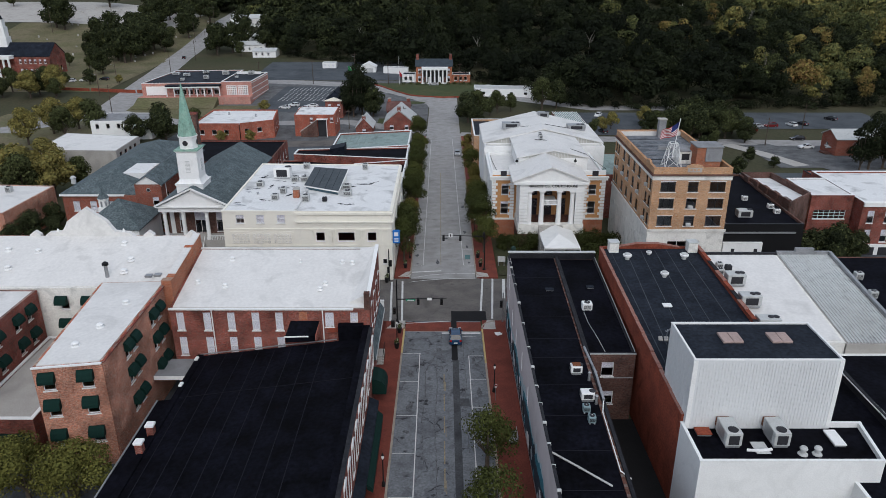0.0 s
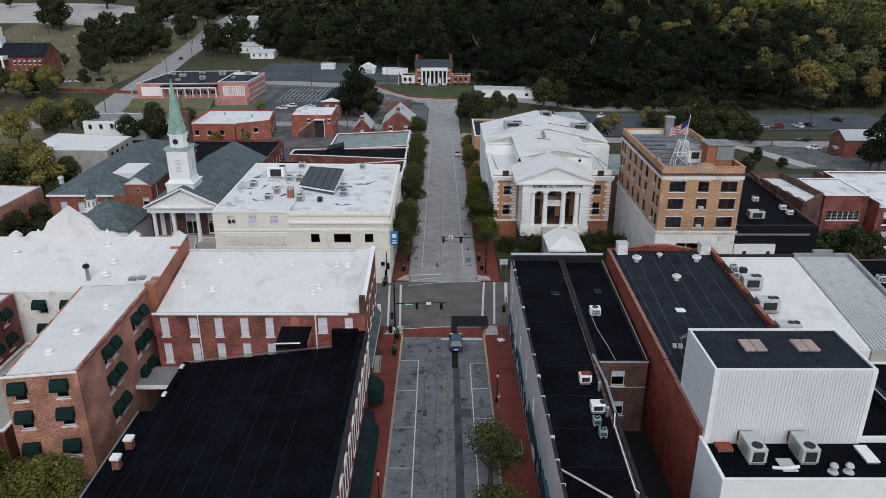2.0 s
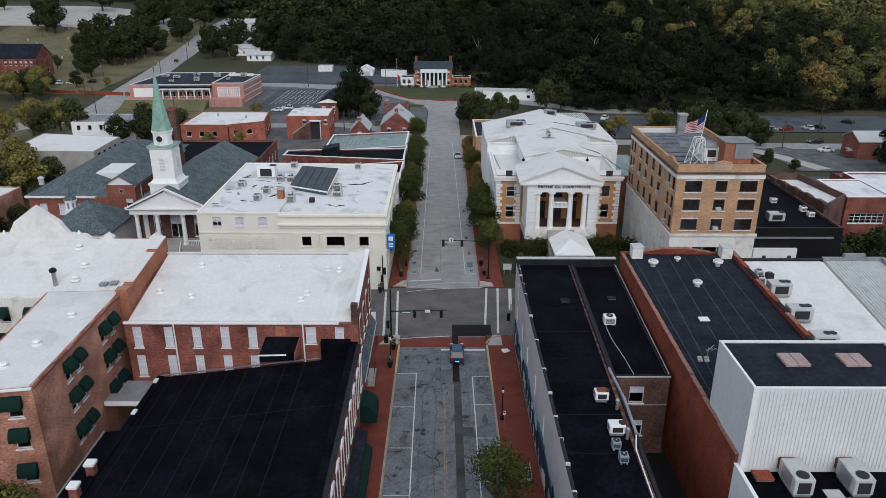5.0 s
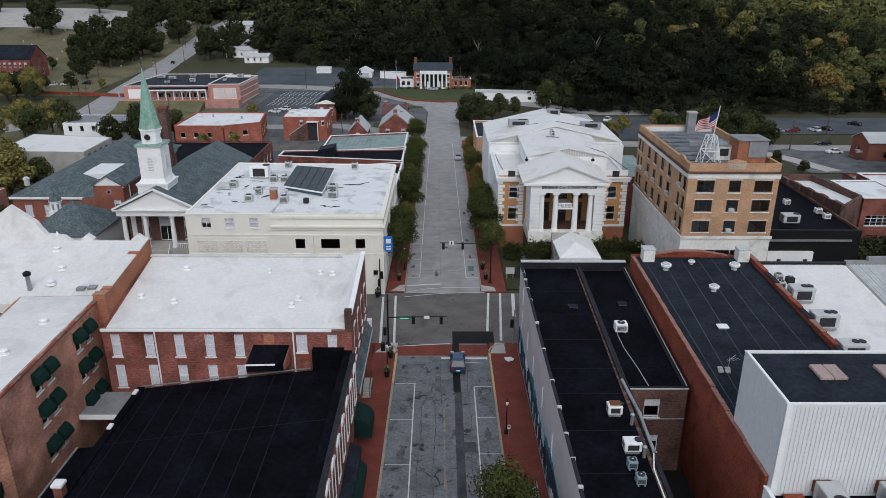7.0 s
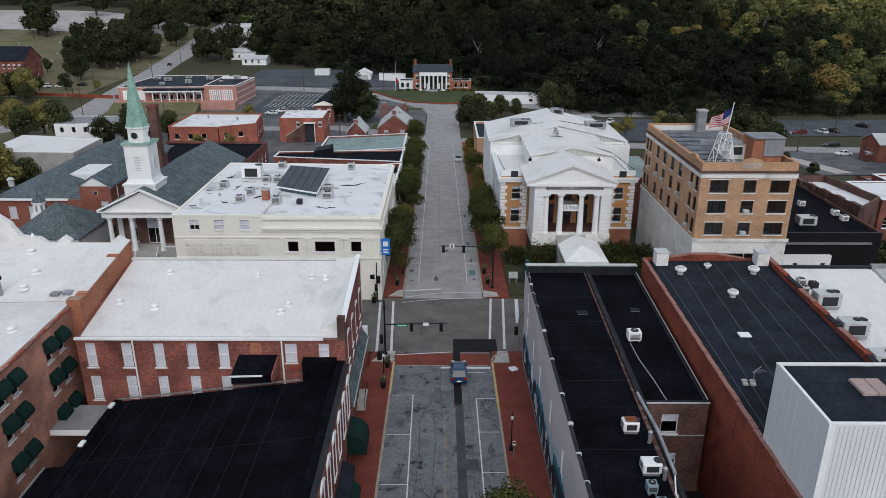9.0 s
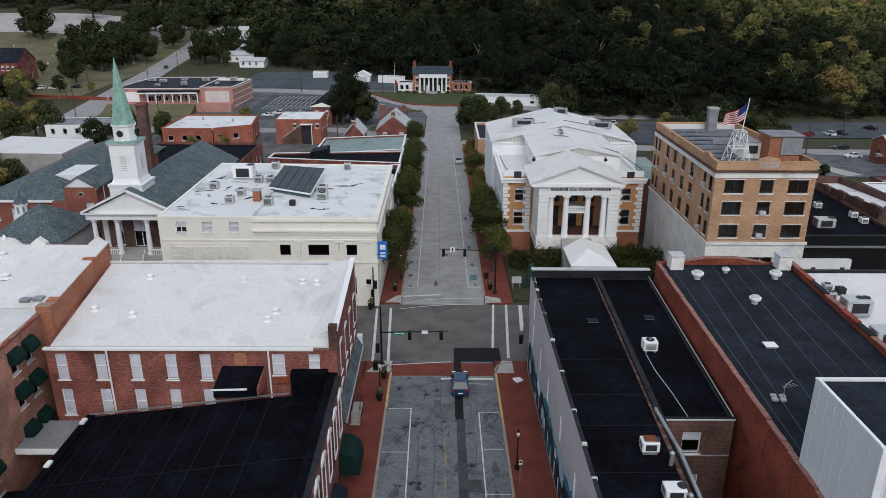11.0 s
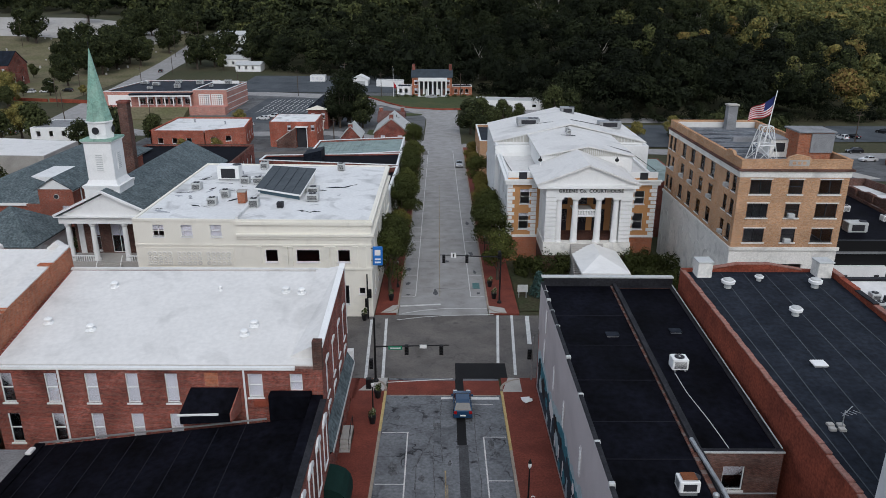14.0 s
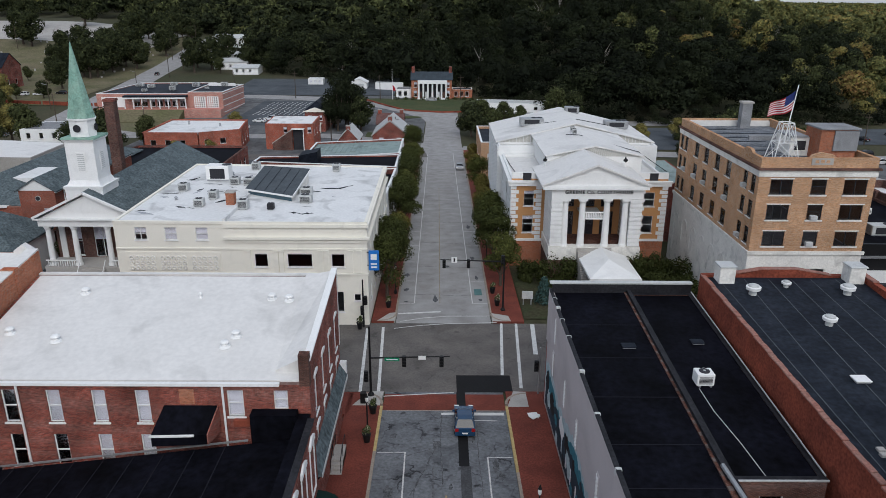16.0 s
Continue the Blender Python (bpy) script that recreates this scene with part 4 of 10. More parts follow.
# ---- black-roofed shop ----
LBx0, LBx1, LBy0, LBy1 = -30.1, -8.3, 40.0, 86.9
black = block("black_roofed_shop", "long red brick shop under a black membrane roof", "building",
              [(LBx0, LBy0), (LBx1, LBy0), (LBx1, LBy1), (LBx0, LBy1)], -0.5, [6.1, 8.4, 8.4, 6.1], M_BRICK_RED, M_BLACK_ROOF, 0.1,
              None, None, roof_zs=[6.2, 8.85, 8.85, 6.2], roof_label="black membrane roof with faint seams")
wall(black, (LBx1 + 0.02, LBy0), (LBx1 + 0.02, LBy1), 4.4, 9.95, 10.0, M_BRICK_RED, 0.4, [(1.2 + 2.9 * i, 5.6, 1.15, 3.6, "blind") for i in range(16)])
for i in range(16):
    y0 = LBy0 + 1.2 + 2.9 * i
    slab_x(black, [(y0 - 0.3, 9.204), (y0 + 1.45, 9.204), (y0 + 1.4, 9.5), (y0 + 0.58, 9.8), (y0 - 0.25, 9.5)], LBx1 + 0.024, LBx1 + 0.16, M_WHITE, "window_hood")
    for yy in (y0 - 0.24, y0 + 1.17):
        part("window_jamb", Geo().box(LBx1 + 0.024, LBx1 + 0.1, yy + 0.05, yy + 0.14, 5.5, 9.2), M_WHITE, black)
part("side_parapet", Geo().box(-9.5, -8.7, LBy0, LBy1 + 0.9, 8.0, 9.9), M_BLACK_ROOF, black)
part("end_parapet", Geo().box(-12.6, -9.504, LBy1 + 0.05, LBy1 + 0.9, 8.0, 10.25), M_BLACK_ROOF, black)
part("coping", Geo().beam((-8.5, LBy0, 10.03), (-8.5, LBy1, 10.06), 0.46, 0.1), M_BITUMEN, black)
part("end_flashing", Geo().beam((LBx0, LBy1 - 0.1, 6.27), (-12.8, LBy1 - 0.1, 8.45), 0.12, 0.1), M_STEEL, black)
part("edge_flashing", Geo().beam((LBx0 + 0.05, 77.05, 6.24), (LBx0 + 0.05, LBy1, 6.24), 0.14, 0.12), M_STEEL, black)
for i in range(8):
    xx = -28.6 + 2.05 * i
    part("seam", Geo().beam((xx, LBy0, 6.225 + (xx + 30.4) * 0.12), (xx, LBy1 - 0.4, 6.225 + (xx + 30.4) * 0.12), 0.07, 0.015), M_SEAM, black)
for yy in (77.2,):
    part("seam", Geo().beam((LBx0 + 0.3, yy, 6.25), (-9.6, yy + 0.4, 8.74), 0.09, 0.02), M_SEAM, black)
part("west_bay", Geo().hull([(-31.9, LBy0), (LBx0 - 0.003, LBy0), (LBx0 - 0.003, 77.0), (-31.9, 77.0)], -0.5, 0, [6.04, 6.22, 6.22, 6.04]), M_BLACK_ROOF, black)
part("edge_membrane", Geo().beam((LBx0 + 0.15, LBy0, 6.26), (LBx0 + 0.15, LBy1 - 0.2, 6.26), 0.7, 0.14), M_BLACK_ROOF, black)
part("west_bay_flashing", Geo().beam((-31.86, LBy0, 6.1), (-31.86, 77.0, 6.1), 0.14, 0.12), M_STEEL, black)
for yy, hh in ((67.6, 1.4), (70.6, 1.3)):
    part("brick_pier", Geo().box(LBx0 - 0.35, LBx0 + 0.35, yy - 0.35, yy + 0.35, 4.0, 6.0 + hh), M_BRICK_RED, black)
    part("pier_cap", Geo().cbox(LBx0 - 0.45, LBx0 + 0.45, yy - 0.45, yy + 0.45, 6.004 + hh, 6.25 + hh, 0.04), M_WHITE, black, "white-painted stone cap")
for yy in (79.8, 85.6):
    part("pier_cap", Geo().cbox(LBx0 - 0.2, LBx0 + 0.2, yy - 0.4, yy + 0.4, 6.304, 6.5, 0.03), M_WHITE, black)
shed = thing("roof_shed", -17, 87, 8, "black lean-to hood against the brick wall", "roof shed")
part("slope", Geo().hull([(-19.1, 86.4), (-15.4, 86.4), (-15.0, 87.95), (-18.6, 87.95)], [8.2, 8.4, 8.4, 8.2], 0, [9.05, 9.15, 10.42, 10.42]), M_BLACK_ROOF, shed)
part("gutter", Geo().beam((-19.2, 86.33, 9.02), (-16.2, 86.33, 9.1), 0.14, 0.12), M_WHITE, shed)
part("cheek", Geo().add([(-15.38, 86.4, 8.4), (-14.98, 87.95, 8.4), (-14.98, 87.95, 10.42), (-15.38, 86.4, 9.15), (-15.3, 86.4, 8.4), (-14.9, 87.95, 8.4), (-14.9, 87.95, 10.42), (-15.3, 86.4, 9.15)], [(3, 2, 1, 0), (4, 5, 6, 7), (0, 1, 5, 4), (1, 2, 6, 5), (2, 3, 7, 6), (3, 0, 4, 7)]), M_BRICK_RED, shed)
part("red_sill", Geo().box(-13.9, -12.7, 87.6, 87.99, 9.0, 9.45), M_BRICK_WASH, shed)
can2 = thing("shop_canopy", -8.0, 66, 3.2, "slate-grey canopy with a dark green valance along the shops", "canopy")
part("canopy_roof", Geo().hull([(LBx1 + 0.03, 45), (-7.2, 45), (-7.2, 80.5), (LBx1 + 0.03, 80.5)], [3.9, 3.6, 3.3, 3.6], 0, [4.5, 4.0, 3.7, 4.2]), M_SLATE_ROOF, can2)
part("valance", Geo().hull([(-7.2, 66), (-6.6, 66), (-6.6, 79.0), (-7.2, 79.0)], [2.9, 2.5, 2.3, 2.7], 0, [3.6, 3.0, 2.8, 3.4]), M_GREEN_CANVAS, can2)
hood = thing("shop_awning", -7.6, 83.5, 3, "rounded dark green canvas awning over a shop door", "awning")
g = Geo()
prof = [(0, 2.0), (1.7, 2.0), (1.7, 2.7), (1.55, 3.3), (1.2, 3.75), (0.6, 4.05), (0, 4.15)]
vs = [(LBx1 + 0.03 + a, y, b + 0.5) for y in (83.6, 86.6) for a, b in prof]
n = len(prof)
g.add(vs, [tuple(range(n)), tuple(range(2 * n - 1, n - 1, -1))] + [((i + 1) % n, i, n + i, n + (i + 1) % n) for i in range(n)])
part("canvas", g, M_GREEN_CANVAS, hood)
stair = thing("entrance_steps", -7.9, 87.3, 0.6, "pale concrete entrance steps with iron handrails", "steps")
for k in range(5):
    part("step", Geo().box(-8.65, -6.9, 86.0 + k * 0.32, 88.6, 0.6 + k * 0.17, 0.77 + k * 0.17), M_CONCRETE, stair)
for xx in (-8.5, -7.0):
    part("handrail", Geo().rod((xx, 86.0, 1.75), (xx, 87.8, 2.5), 0.03), M_BLACK_PAINT, stair)
    for yy in (86.2, 87.6):
        part("post", Geo().rod((xx, yy, 0.9), (xx, yy, 1.8 + (yy - 86.0) * 0.41), 0.025), M_BLACK_PAINT, stair)

# ---- hotel ----
A, B, C_, D = (-41.4, 71.1), (-34.7, 72.2), (-34.7, 91.5), (-42.9, 91.0)
hw = Vector((B[0] - A[0], B[1] - A[1])).normalized()
fr, sd = [], []
for z in (11.1, 7.9, 4.3):
    fr += [(0.75, z, 1.2, 2.0, "sash"), (4.5, z, 1.2, 2.0, "sash")]
    sd += [(u, z, 1.05, 2.0, "sash") for u in (5.3, 7.2, 12.7, 14.8)]
hotel = block("hotel_wing", "weathered orange brick hotel wing with dark green awnings", "building",
              [A, B, C_, D], -0.3, [13.85, 13.85, 14.25, 14.25], M_BRICK_HOTEL, M_WHITE_ROOF, 0.0,
              {0: fr, 1: sd}, None, roof_zs=[13.95, 13.95, 14.35, 14.35])
for z in (13.3, 10.1, 6.4):
    for u in (0.5, 4.25):
        awning(hotel, A, Vector((hw.x, hw.y, 0)), u, z, 1.6, 1.1, 0.75)
    for u in (5.05, 6.95, 12.45, 14.55):
        awning(hotel, B, Vector((0, 1, 0)), u, z, 1.5, 1.05, 0.75)
part("eave", Geo().beam((A[0], A[1] - 0.05, 13.88), (B[0], B[1] - 0.05, 13.88), 0.25, 0.16), M_WHITE, hotel)
part("eave", Geo().beam((B[0] + 0.04, B[1] + 0.15, 13.88), (C_[0] + 0.04, C_[1], 14.28), 0.25, 0.16), M_BRICK_RED, hotel)
# party wall up to the corner shop
part("party_wall", Geo().hull([(-34.65, 90.9), (-33.65, 90.9), (-33.65, 102.5), (-34.65, 102.5)], 8, 0, [14.9, 14.9, 16.35, 16.35]), M_BRICK_ORANGE, hotel, "orange brick party wall with a raised edge")
part("wall_cap", Geo().hull([(-34.7, 92.0), (-33.72, 92.0), (-33.72, 102.6), (-34.7, 102.6)], [14.95, 14.95, 16.36, 16.36], 0, [15.1, 15.1, 16.5, 16.5]), M_WHITE_ROOF, hotel, "white membrane lapped over the wall")
part("pier", Geo().box(-34.9, -33.63, 90.0, 90.89, 8, 15.0), M_BRICK_ORANGE, hotel)
part("pier", Geo().box(-34.7, -33.6, 98.6, 99.2, 8, 16.1), M_BRICK_ORANGE, hotel)
hotel2 = block("hotel_main_block", "hotel block with a white membrane roof and a stepped gable", "building",
               [(-82, 91.2), (-34.7, 91.7), (-34.7, 103.0), (-82, 103.0)], -0.3, [13.2, 13.2, 16.0, 16.0], [M_OLDWHITE, M_BRICK_HOTEL, M_BRICK_HOTEL, M_BRICK_HOTEL], M_WHITE_ROOF, 0.0,
               {0: [(u, z, 1.1, 1.9, "sash") for z in (10.2, 7.0) for u in (33.0, 36.4)]}, roof_zs=[13.3, 13.3, 16.1, 16.1])
for z in (12.3, 9.1):
    for u in (32.75, 36.15):
        awning(hotel2, (-82, 91.2), Vector((1, 0, 0)), u, z, 1.5, 1.05, 0.75)
poly_slab(hotel2, [(-56.45, 15.3), (-42.1, 15.3), (-43.68, 16.59), (-45.62, 16.78), (-46.27, 17.7), (-46.55, 18.26), (-49.23, 20.29), (-52.1, 18.26), (-52.38, 17.7), (-53.03, 16.77), (-54.97, 16.6)], 102.6, 103.3, M_WHITE_ROOF, "stepped_gable")
for xx in (-56.87, -40.93, -35.04):
    part("merlon", Geo().hull([(xx - 0.75, 102.5), (xx + 0.75, 102.5), (xx + 0.75, 103.2), (xx - 0.75, 103.2)], 15.6, 16.3), M_WHITE_ROOF, hotel2)
    poly_slab(hotel2, [(xx - 0.75, 16.304), (xx + 0.75, 16.304), (xx, 16.85)], 102.5, 103.2, M_WHITE_ROOF, "merlon_cap")
for xx in (-53.73, -44.5):
    part("finial", Geo().lathe(xx, 102.9, [(0.2, 15.9), (0.13, 16.5), (0.25, 16.7), (0.05, 17.1)], 10), M_WHITE, hotel2)
for x, y in ((-59.0, 99.3), (-54.8, 99.0), (-61.4, 98.1), (-57.1, 95.3), (-43.7, 100.8), (-41.5, 97.2), (-41.5, 94.6)):
    roof_vent(x, y, 13.3 + 0.237 * (y - 91.2), 0.42, 0.5)
for x, y in ((-38.0, 93.9), (-36.9, 94.1)):
    hatch(x, y, 13.3 + 0.237 * (y - 91.2) - 0.1, 0.8, 0.7, 0.2, "pale grey roof drain frame", M_STEEL)
for x, y, z in ((-38.0, 79.5, 14.1), (-38.9, 75.5, 14.0), (-37.4, 85.2, 14.2)):
    roof_vent(x, y, z, 0.4, 0.5)
flue = thing("metal_flue", -43.4, 93.8, 13.2, "tall galvanised flue pipe with a black cowl on the white roof", "flue")
part("flue_pipe", Geo().lathe(-43.4, 93.8, [(0.42, 13.2), (0.26, 13.5), (0.22, 15.4)], 12), M_STEEL, flue)
part("cowl", Geo().lathe(-43.4, 93.8, [(0.24, 15.4), (0.4, 15.45), (0.4, 15.75), (0.1, 15.95)], 12), M_BLACK_PAINT, flue)
hf = block("hotel_far_wing", "red brick hotel wing with dark green awnings above the light court", "building", [(-82, 55), (-51.4, 55), (-51.4, 91.1), (-82, 91.1)], -0.3, 13.2, M_BRICK_RED, M_WHITE_ROOF, 0.05,
      {1: [(u, z, 1.05, 1.9, "sash") for z in (10.2, 7.0) for u in (18.6, 22.8, 26.0, 30.2, 33.0)]})
for z in (12.3, 9.1):
    for u in (18.35, 22.55, 25.75, 29.95, 32.75):
        awning(hf, (-51.4, 55), Vector((0, 1, 0)), u, z, 1.5, 1.05, 0.75)
pod = block("hotel_podium", "single-storey brick podium with a pale flat roof in the light court", "building", [(-51.2, 72.9), (-43.75, 72.9), (-43.75, 91.0), (-51.2, 91.0)], -0.3, 6.4, M_BRICK_RED, M_CONCRETE, 0.1, coping=M_WHITE)
awning(pod, (-51.2, 72.9), Vector((1, 0, 0)), 0.8, 4.6, 6.0, 1.3, 1.2)
porch = thing("porch_roof", -31.8, 85.5, 5.5, "small white-edged grey porch roof over the alley", "porch roof")
part("deck", Geo().box(-34.65, -30.6, 83.0, 87.2, 5.2, 5.4), M_GREY_ROOF, porch)
for a in ((-34.6, -30.5, 82.9, 83.0), (-30.6, -30.5, 83.0, 87.2)):
    part("fascia", Geo().box(a[0], a[1], a[2], a[3], 5.0, 5.5), M_WHITE, porch)

# ---- bank ----
bank = block("bank_building", "cream painted bank building with a patched white roof", "building",
             [(-37.3, 124.0), (-8.4, 124.0), (-8.4, 154.0), (-37.3, 154.0)], -2.5, [12.42, 12.17, 12.17, 12.42], M_CREAM, M_BANK_ROOF, 0.14,
             {0: [(2.3, 10.15, 1.4, 1.5, "quad"), (5.75, 10.15, 1.4, 1.5, "blind"), (9.3, 10.15, 1.4, 1.5, "blind"), (15.8, 6.88, 1.55, 1.6, "dark"), (19.6, 6.88, 2.9, 1.6, "dark"), (24.7, 6.88, 1.55, 1.6, "dark"),
                  (24.9, 1.2, 1.1, 2.6, "dark"), (27.2, 2.6, 0.8, 0.9, "dark")],
              1: [(3 + 4.4 * i, z, 1.5, 2.2, "dark") for i in range(6) for z in (1.5, 6.6)]})
for z, pr, hh, x0 in ((11.7, 0.22, 0.42, -24.8), (10.3, 0.35, 0.28, -24.8), (9.9, 0.16, 0.3, -24.8), (9.0, 0.1, 0.2, -37.3), (12.1, 0.1, 0.3, -37.3), (5.9, 0.14, 0.25, -37.3)):
    part("cornice", Geo().box(x0, -8.4 + pr, 124.0 - pr, 124.01, z, z + hh), M_CREAM, bank)
for z, pr, hh in ((11.65, 0.22, 0.42), (10.25, 0.35, 0.28), (5.9, 0.14, 0.25)):
    part("side_cornice", Geo().box(-8.41, -8.4 + pr, 124.02, 154.0, z, z + hh), M_CREAM, bank)
for xx in (-22.4, -19.2, -18.6, -14.1, -13.4, -10.6, -9.6):
    part("pilaster", Geo().box(xx, xx + 0.5, 123.86, 124.01, 6.2, 8.75), M_CREAM, bank)
    part("capital", Geo().box(xx - 0.08, xx + 0.58, 123.78, 124.01, 8.754, 9.0), M_CREAM, bank)
part("step_wall", Geo().box(-24.95, -24.6, 124.4, 136.0, 12.0, 12.6), M_BANK_ROOF, bank)
part("grille_back", Geo().box(-36.3, -25.4, 123.93, 124.005, 6.4, 8.7), M_CREAM, bank)
for gx0 in (-35.9, -32.3, -28.7):
    for i in range(5):
        for j in range(3):
            cx, cz = gx0 + 0.62 * i + 0.25, 6.75 + 0.62 * j
            k = 12
            vs = [(cx + r * math.cos(6.2832 * q / k), y, cz + r * math.sin(6.2832 * q / k)) for r, y in ((0.27, 123.92), (0.25, 123.82), (0.15, 123.82), (0.13, 123.92)) for q in range(k)]
            part("grille_ring", Geo().add(vs, [(a * k + q, (a + 1) * k + q, (a + 1) * k + (q + 1) % k, a * k + (q + 1) % k) for a in range(3) for q in range(k)]), M_OLDWHITE, bank)
sk = thing("roof_monitor", -22, 137, 12.2, "dark sloping monitor roof with a glazed front on the white roof", "roof monitor")
part("curb", Geo().hull([(-25.2, 137.2), (-18.9, 133.9), (-18.4, 143.8), (-24.7, 145.5)], 12.0, 0, [12.75, 12.75, 13.85, 13.85]), M_OLDWHITE, sk)
part("slope", Geo().hull([(-25.5, 136.9), (-18.6, 133.3), (-18.1, 144.0), (-24.9, 145.8)], [12.76, 12.76, 13.86, 13.86], 0, [12.9, 12.9, 14.0, 14.0]), mat("blue_grey_sheet", (0.07, 0.082, 0.092), 0.6, 0.25, 0.8, 4.0, 0.1, tint=(0.05, 0.06, 0.068), stain=0.4, stain_scale=0.6), sk, "blue-grey sheet roof")
for k in range(1, 5):
    f = k / 5
    part("sheet_seam", Geo().beam((-25.5 + 6.9 * f, 136.9 - 3.6 * f, 12.905), (-24.9 + 6.8 * f, 145.8 - 1.8 * f, 14.005), 0.07, 0.015), M_SLATE_ROOF, sk)
part("front_glazing", Geo().hull([(-25.1, 137.0), (-18.8, 133.7), (-18.85, 133.85), (-25.15, 137.15)], 12.1, 12.74), mat("blue_tinted_glazing", (0.05, 0.1, 0.13), 0.15, 0.1, spec=0.6), sk, "blue-tinted glazing")
part("front_trim", Geo().beam((-25.52, 136.83, 12.84), (-18.62, 133.23, 12.84), 0.1, 0.22), M_WHITE, sk)
part("side_trim", Geo().beam((-18.55, 133.3, 12.84), (-18.05, 144.0, 13.94), 0.1, 0.22), M_WHITE, sk)
# torn and patched places in the old coating
rt = random.Random(11)
for k in range(26):
    cx, cy = (rt.uniform(-36.5, -26.5), rt.uniform(127.0, 146.0)) if k < 19 else (rt.uniform(-18, -10), rt.uniform(126, 150))
    a, ln_, wd = rt.uniform(-0.5, 0.5) + (0.0 if k % 3 else 0.8), rt.uniform(0.5, 3.2), rt.uniform(0.06, 0.3)
    up_, dn_ = [], []
    for q in range(7):
        u = (q / 6 - 0.5) * ln_
        w_ = wd * math.sin(math.pi * (q + 0.35) / 6.7) * rt.uniform(0.4, 1.6)
        px, py = cx + u * math.cos(a), cy + u * math.sin(a) + rt.uniform(-0.12, 0.12)
        up_.append((px - w_ * math.sin(a), py + w_ * math.cos(a)))
        dn_.append((px + w_ * math.sin(a), py - w_ * math.cos(a)))
    vs = [(x, y, 12.285 - 0.00865 * (x + 37.3)) for x, y in dn_ + up_]
    part("roof_tear", Geo().add(vs, [(q, q + 1, q + 8, q + 7) for q in range(6)]), M_BITUMEN if k % 4 else M_STEEL, bank)
ch = thing("brick_chimney", -25.9, 132.2, 12.2, "squat orange brick chimney on the white roof", "chimney")
part("shaft", Geo().box(-26.5, -25.5, 131.6, 132.7, 12.2, 13.7), M_BRICK_ORANGE, ch)
part("cap", Geo().cbox(-26.6, -25.4, 131.5, 132.8, 13.704, 13.86, 0.04), M_CONCRETE, ch)
condenser(-24.0, 130.2, 12.12, 1.3, 1.2, 1.2)
condenser(-20.6, 130.0, 12.1, 0.8, 0.8, 0.8, body=M_DARKMETAL, label="small dark vent box on the white roof")
condenser(-29.6, 131.0, 12.2, 1.2, 1.1, 1.0)
condenser(-28.9, 134.6, 12.2, 1.1, 1.1, 1.1)
condenser(-34.0, 138.5, 12.25, 1.3, 1.2, 1.0)
condenser(-17.0, 133.5, 12.1, 1.6, 1.4, 1.0)
condenser(-17.6, 137.5, 12.1, 1.6, 1.3, 0.9)
condenser(-26.3, 142.0, 12.2, 1.4, 1.2, 1.0)
condenser(-28.2, 142.2, 12.2, 1.3, 1.2, 1.0)
condenser(-27.5, 151.3, 12.2, 1.2, 1.2, 1.1)
condenser(-15.5, 151.0, 12.1, 1.1, 1.1, 1.1)
big = package_unit(-31.0, 144.5, 12.2, 3.2, 2.0, 1.9, 1, "large white rooftop unit on legs", M_WHITE)
for x, y in ((-30.2, 136.8), (-27.3, 136.9), (-33.4, 133.7), (-26.8, 145.5), (-30.0, 147.6), (-24.2, 147)):
    roof_vent(x, y, 12.2, 0.22, 0.5, M_STEEL, "small metal pipe vent on the white roof")
sign = thing("hanging_sign", -7.7, 123.6, 7.0, "blue and white sign hung out from the bank corner", "sign")
part("panel", Geo().cbox(-8.2, -7.0, 123.2, 123.42, 6.8, 9.2, 0.05), mat("sign_blue", (0.03, 0.16, 0.5), 0.4, 0.05), sign)
part("emblem", Geo().box(-7.95, -7.25, 123.17, 123.195, 8.1, 8.8), M_WHITE, sign)
for k in range(2):
    part("bar", Geo().box(-7.95, -7.25, 123.17, 123.195, 7.1 + 0.4 * k, 7.3 + 0.4 * k), M_WHITE, sign)
for z in (7.2, 8.8):
    part("bracket", Geo().rod((-8.45, 123.9, z), (-8.0, 123.3, z), 0.04), M_BLACK_PAINT, sign)
# ---- courthouse ----
cwin = [(1.85, 7.9, 1.5, 2.3, "half_dark"), (1.75, 3.85, 1.55, 2.6, "half_dark"), (19.3, 7.9, 1.6, 2.1, "plain"), (19.3, 3.85, 1.6, 2.6, "plain")]
court = block("courthouse", "white and ochre courthouse with a columned portico and white roofs", "courthouse",
              [(10.3, 147.0), (32.9, 147.0), (32.9, 165.0), (10.3, 165.0)], -3.0, 12.0, [M_OCHRE, M_WHITE, M_WHITE, M_WHITE], M_WHITE_ROOF, 0.5,
              {0: cwin, 3: [(2.5 + 3.6 * i, z, 1.4, 2.4, "half") for i in range(4) for z in (3.9, 7.9)]})
part("base_course", Geo().box(10.2, 32.98, 146.9, 147.004, -3, 2.6), M_BRICK_ORANGE, court, "orange brick base")
part("band", Geo().box(10.15, 33.03, 146.82, 147.003, 2.6, 2.95), M_WHITE, court)
part("cornice", Geo().box(9.85, 33.35, 146.55, 147.002, 11.0, 11.5), M_WHITE, court)
part("cornice", Geo().box(9.7, 33.5, 146.4, 147.0015, 11.504, 11.75), M_WHITE, court)
part("side_cornice", Geo().box(9.8, 10.301, 147.01, 165, 11.0, 11.7), M_WHITE, court)
part("parapet", Geo().box(10.28, 32.92, 147.004, 147.4, 12.004, 12.9), M_WHITE, court)
for x0 in (11.9, 30.2):
    part("attic_opening", Geo().box(x0, x0 + 1.2, 146.9, 147.3, 11.8, 12.85), M_DARKMETAL, court, "dark louvred attic opening")
